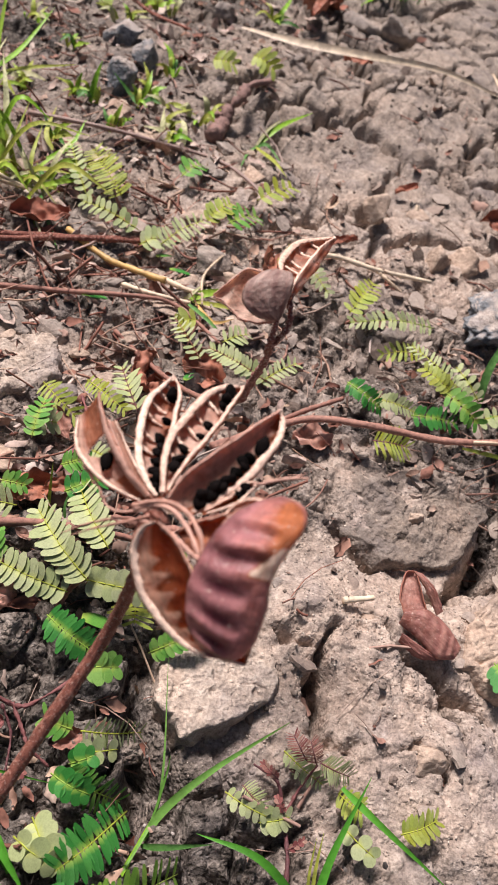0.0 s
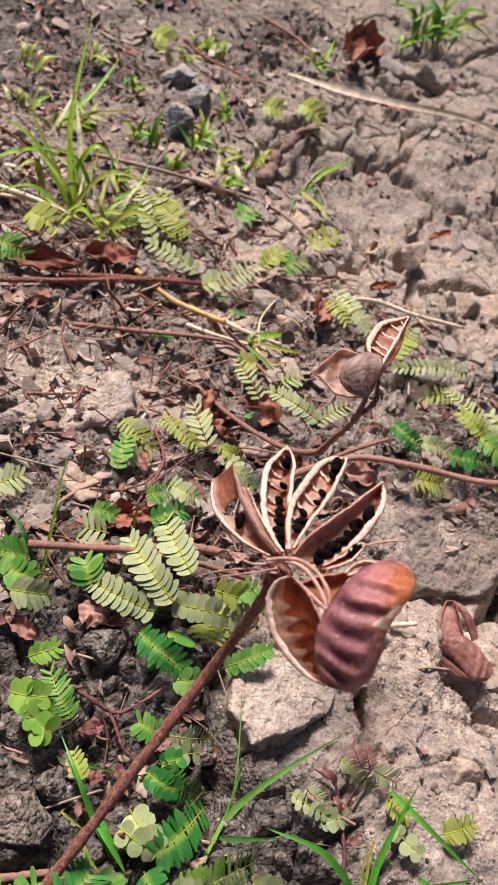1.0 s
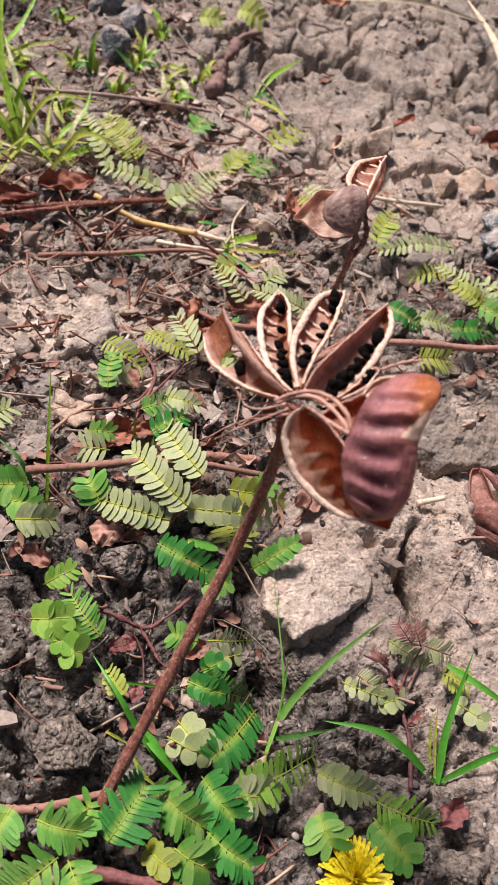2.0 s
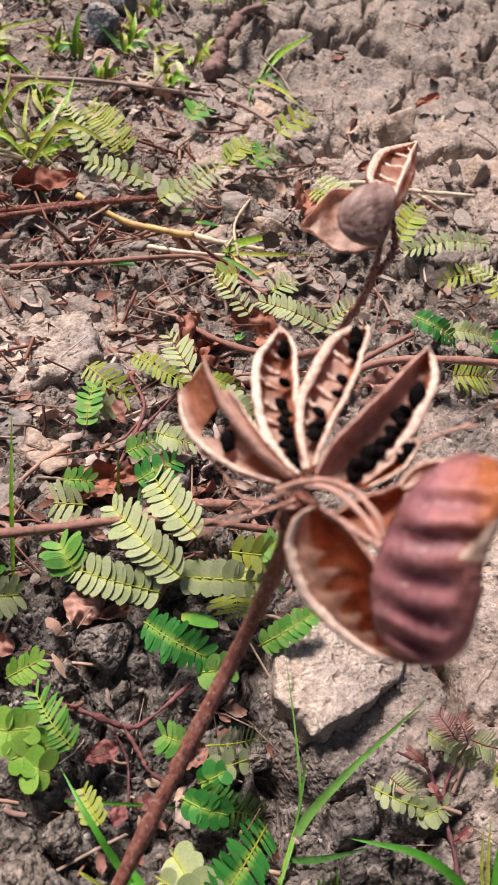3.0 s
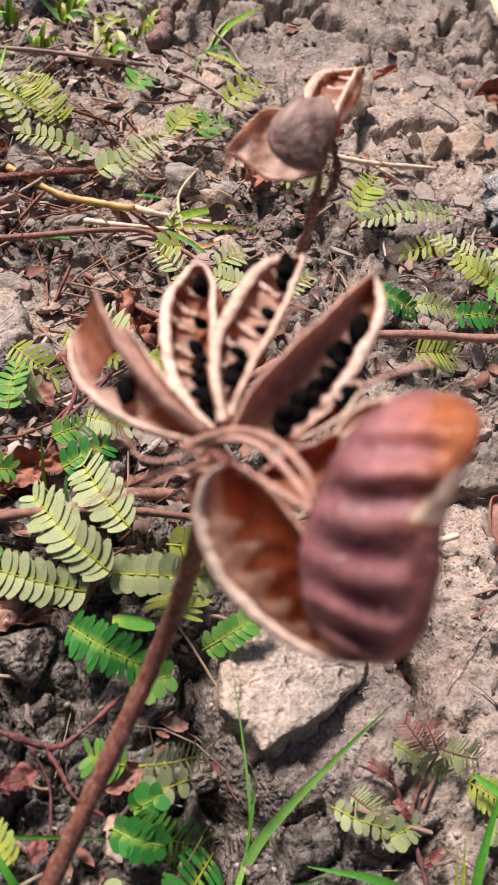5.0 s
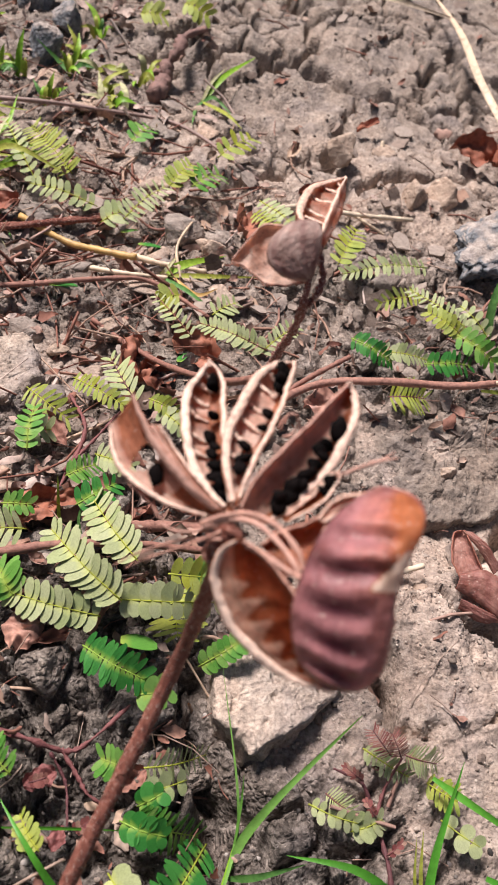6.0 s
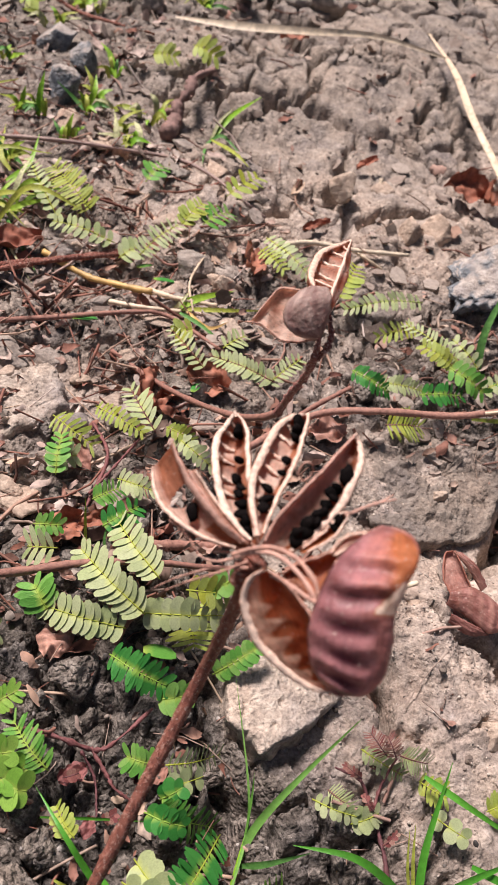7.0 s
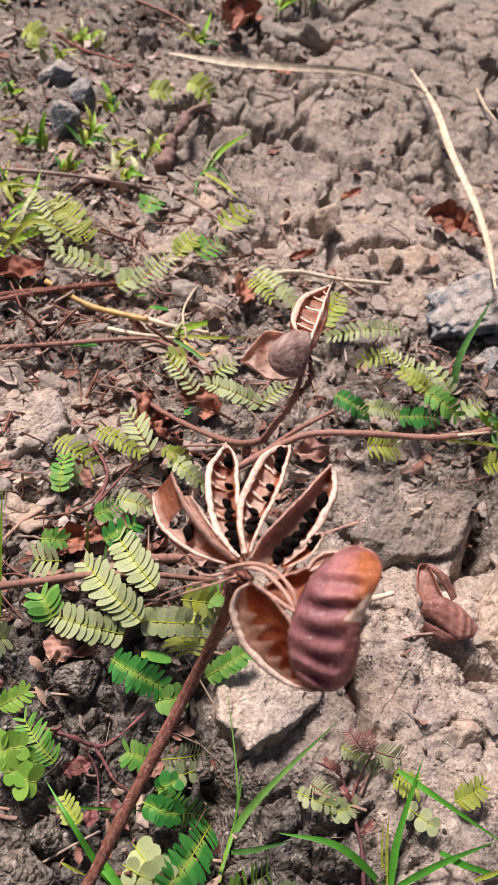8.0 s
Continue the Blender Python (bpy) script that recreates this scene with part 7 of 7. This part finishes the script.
def damp(x, y):
    """1 on the dark bare soil by the stalk's foot."""
    bank = step(0.042 - x + 0.02 * layered(x, y, 0.05, 61, 2), 0.006) * step(0.13 - y, 0.01)
    return np.clip(bank + step(0.082 - y + 0.02 * layered(x, y, 0.04, 62, 2), 0.005), 0, 1)


# ---- crumbs of soil and litter, too many to count ----
def crumbs(count, lo, hi, seed, where, mat, name, label, category, area=(-0.16, 0.34, 0.005, 0.705), crowd=1.5):
    """Loose crumbs of dry soil, each a small cut ball, strewn where where(x, y) allows it."""
    rnd = random.Random(seed)
    balls = []
    for v in range(6):
        bm = bmesh.new()
        bmesh.ops.create_icosphere(bm, subdivisions=1, radius=0.5)
        for w in bm.verts:
            w.co *= rnd.uniform(0.72, 1.15)
        balls.append(([w.co.copy() for w in bm.verts], [[w.index for w in f.verts] for f in bm.faces]))
        bm.free()
    xs, ys = np.array([rnd.uniform(*area[:2]) for _ in range(count)]), np.array([area[2] + (area[3] - area[2]) * rnd.random() ** crowd for _ in range(count)])
    zs, keep = height(xs, ys), where(xs, ys)
    verts, faces = [], []
    for x, y, z, k in zip(xs, ys, zs, keep):
        if rnd.random() > k:
            continue
        size = lo + (hi - lo) * rnd.random() ** 3
        ball, tris = balls[rnd.randrange(6)]
        m = Matrix.Translation((x, y, z + size * 0.08)) @ Euler((rnd.uniform(0, 6), rnd.uniform(0, 6), rnd.uniform(0, 6))).to_matrix().to_4x4() @ Matrix.Diagonal((size, size * rnd.uniform(0.6, 1), size * rnd.uniform(0.5, 0.9), 1))
        n = len(verts)
        verts += [m @ q for q in ball]
        faces += [[n + i for i in f] for f in tris]
    return tagged(part(name, mesh_of(name, verts, faces), mat), label, category, kind="stuff")


def litter(count, seed, where, shreds=0.68, longest=0.026, mat=None, big=1.0, name="leaf_litter", label="shreds of dry leaf and stalk strewn over soil"):
    """Shreds of dry leaf and bits of stalk strewn over the soil."""
    rnd = random.Random(seed)
    xs, ys = np.array([rnd.uniform(-0.16, 0.34) for _ in range(count)]), np.array([0.005 + 0.75 * rnd.random() ** 1.4 for _ in range(count)])
    zs, keep = height(xs, ys), where(xs, ys)
    verts, faces = [], []
    for x, y, z, k in zip(xs, ys, zs, keep):
        if rnd.random() > k:
            continue
        n = len(verts)
        m = Matrix.Translation((x, y, z + rnd.uniform(0.0004, 0.003))) @ Euler((rnd.gauss(0, 0.45), rnd.gauss(0, 0.45), rnd.gauss(0.15, 0.8) + (math.pi if rnd.random() < 0.5 else 0))).to_matrix().to_4x4()
        if rnd.random() < shreds:
            a = (0.0018 + 0.0085 * rnd.random() ** 2) * big
            b = a * rnd.uniform(0.3, 0.75)
            c = rnd.uniform(-0.4, 0.6) * b
            cols = 5
            for i in range(cols):
                s = i / (cols - 1)
                w = b * (0.12 + 0.88 * math.sin(math.pi * (0.03 + 0.94 * s))) * rnd.uniform(0.6, 1.25)
                for u in (-0.5, 0, 0.5):
                    verts.append(m @ Vector(((s - 0.5) * a, u * w, c * (4 * u * u - 0.5) + rnd.uniform(-0.2, 0.2) * b)))
            for i in range(cols - 1):
                for j in (0, 1):
                    q = n + 3 * i + j
                    faces.append((q, q + 1, q + 4, q + 3))
        else:
            a, r = rnd.uniform(0.004, longest), 0.00016 + 0.0006 * rnd.random() ** 2
            bend = rnd.uniform(-0.18, 0.18) * a
            for s in (0, 0.33, 0.66, 1):
                for j in range(4):
                    t = math.pi / 2 * j
                    verts.append(m @ Vector(((s - 0.5) * a, bend * 4 * s * (1 - s) + r * math.cos(t), r * math.sin(t))))
            for i in range(3):
                for j in range(4):
                    k2 = (j + 1) % 4
                    faces.append((n + 4 * i + j, n + 4 * i + k2, n + 4 * i + 4 + k2, n + 4 * i + 4 + j))
    return tagged(part(name, mesh_of(name, verts, faces), mat or LITTER), label, "litter", kind="stuff")


def flakes(count, seed, where):
    """Thin tilted flakes of dried mud with broken edges."""
    rnd = random.Random(seed)
    xs, ys = np.array([rnd.uniform(-0.15, 0.34) for _ in range(count)]), np.array([0.005 + 0.65 * rnd.random() ** 1.25 for _ in range(count)])
    zs, keep = height(xs, ys), where(xs, ys)
    verts, faces, single = [], [], []
    for x, y, z, k in zip(xs, ys, zs, keep):
        if rnd.random() > k:
            continue
        n, sides, size = len(verts), rnd.randrange(7, 11), 0.0016 + 0.0056 * rnd.random() ** 2
        m = Matrix.Translation((x, y, z + rnd.uniform(0.0, 0.0025))) @ Euler((rnd.gauss(0, 0.4), rnd.gauss(0, 0.4), rnd.uniform(0, 6.3))).to_matrix().to_4x4()
        if size > 0.0030 and -0.06 < x < 0.16 and 0.02 < y < 0.32 and len(single) < 300:
            single.append((m, size))
            continue
        long = rnd.uniform(0.55, 1.0)
        rim = [(size * rnd.uniform(0.65, 1.1) * math.cos(6.2832 * j / sides), size * long * rnd.uniform(0.65, 1.1) * math.sin(6.2832 * j / sides)) for j in range(sides)]
        for lift, f in ((0.0, 1.0), (-0.0012, 0.92)):
            verts += [m @ Vector((a * f, b * f, lift + rnd.uniform(-0.0003, 0.0003))) for a, b in rim]
        verts.append(m @ Vector((0, 0, rnd.uniform(-0.0002, 0.0007))))
        for j in range(sides):
            q = (j + 1) % sides
            faces += [(n + j, n + sides + j, n + sides + q, n + q), (n + 2 * sides, n + j, n + q)]
    plates = []
    for v in range(12):
        sides, f, vs = rnd.randrange(8, 12), [], []
        rim = [(rnd.uniform(0.6, 1.1) * math.cos(6.2832 * j / sides), 0.75 * rnd.uniform(0.6, 1.1) * math.sin(6.2832 * j / sides)) for j in range(sides)]
        for lift, w in ((0.0, 1.0), (-0.25, 0.9)):
            vs += [(a * w, b * w, lift + rnd.uniform(-0.06, 0.06)) for a, b in rim]
        vs.append((0, 0, rnd.uniform(-0.05, 0.12)))
        for j in range(sides):
            q = (j + 1) % sides
            f += [(j, sides + j, sides + q, q), (2 * sides, j, q)]
        plates.append(mesh_of("mud_flake", vs, f, False))
        plates[-1].materials.append(FLAKE_ONE)
    for k, (m, size) in enumerate(single):
        part("mud_flake", plates[k % 12], FLAKE_ONE, GROUND).matrix_local = m @ Matrix.Diagonal((size, size, size, 1))
    return tagged(part("mud_flakes", mesh_of("mud_flakes", verts, faces, False), FLAKE), "thin broken flakes of dried mud over soil", "flakes", kind="stuff")


flakes(4200, 6, lambda x, y: (1 - 0.97 * damp(x, y)) * np.clip(0.75 * (1 - 0.8 * clay(x, y)) * (0.3 + 0.7 * step(layered(x, y, 0.06, 88, 2), 0.12)) * (0.55 + 0.9 * step(y - 0.165, 0.01)), 0, 1))
crumbs(10000, 0.0006, 0.0030, 4, lambda x, y: (0.9 - 0.45 * clay(x, y)) * (1 - 0.6 * damp(x, y) * (1 - clay(x, y))), CRUMB, "soil_crumbs", "loose crumbs of grey-brown dry soil", "soil")
crumbs(22000, 0.0005, 0.0036, 14, lambda x, y: 0.95 * damp(x, y) * (0.25 + 0.75 * step(layered(x, y, 0.03, 63, 2), 0.15)) * (1 - 0.6 * clay(x, y)), CRUMB_DARK, "damp_crumbs", "dark grey crumbs of damp soil", "soil")
crumbs(7000, 0.0004, 0.0014, 24, lambda x, y: near_crust(x, y) * (0.2 + 0.8 * step(layered(x, y, 0.012, 64, 3) + 0.05, 0.1)), CRUMB_PALE, "crust_crumbs", "fine pale crumbs on the cracked mud crust", "soil", (0.045, 0.21, 0.06, 0.18), 1.0)
litter(15000, 5, lambda x, y: (1 - 0.9 * damp(x, y)) * np.clip((1 - 0.93 * clay(x, y)) * (0.35 + 0.65 * step(layered(x, y, 0.05, 77, 2) + 0.1, 0.15)), 0, 1))
litter(9000, 29, lambda x, y: 0.75 * step(0.036 - x, 0.006) * step(0.15 - y, 0.01) * (0.15 + 0.85 * step(layered(x, y, 0.03, 73, 2) + 0.1, 0.15)), 0.6, 0.022, RED_LITTER, 0.8, "bank_litter", "red-brown shreds of dry leaf on dark soil")
litter(9000, 9, lambda x, y: 0.8 * step(0.075 - x, 0.015) * np.clip(step(0.035 - abs(y - 0.285), 0.02) + 0.6 * step(0.12 - abs(y - 0.28), 0.02), 0, 1), 0.35, 0.04, RED_LITTER, 1.0, "stalk_litter", "tangle of red-brown dry stalks and leaf shreds")
litter(7000, 19, lambda x, y: 0.85 * step(0.085 - x - 0.03 * layered(x, y, 0.06, 72, 2), 0.012) * step(y - 0.165, 0.008) * step(0.62 - y, 0.05) * (0.25 + 0.75 * step(layered(x, y, 0.035, 71, 2) + 0.15, 0.12)), 0.95, 0.04, DEAD, 1.15, "dead_leaves", "broken flat grey-pink dead leaves over soil")
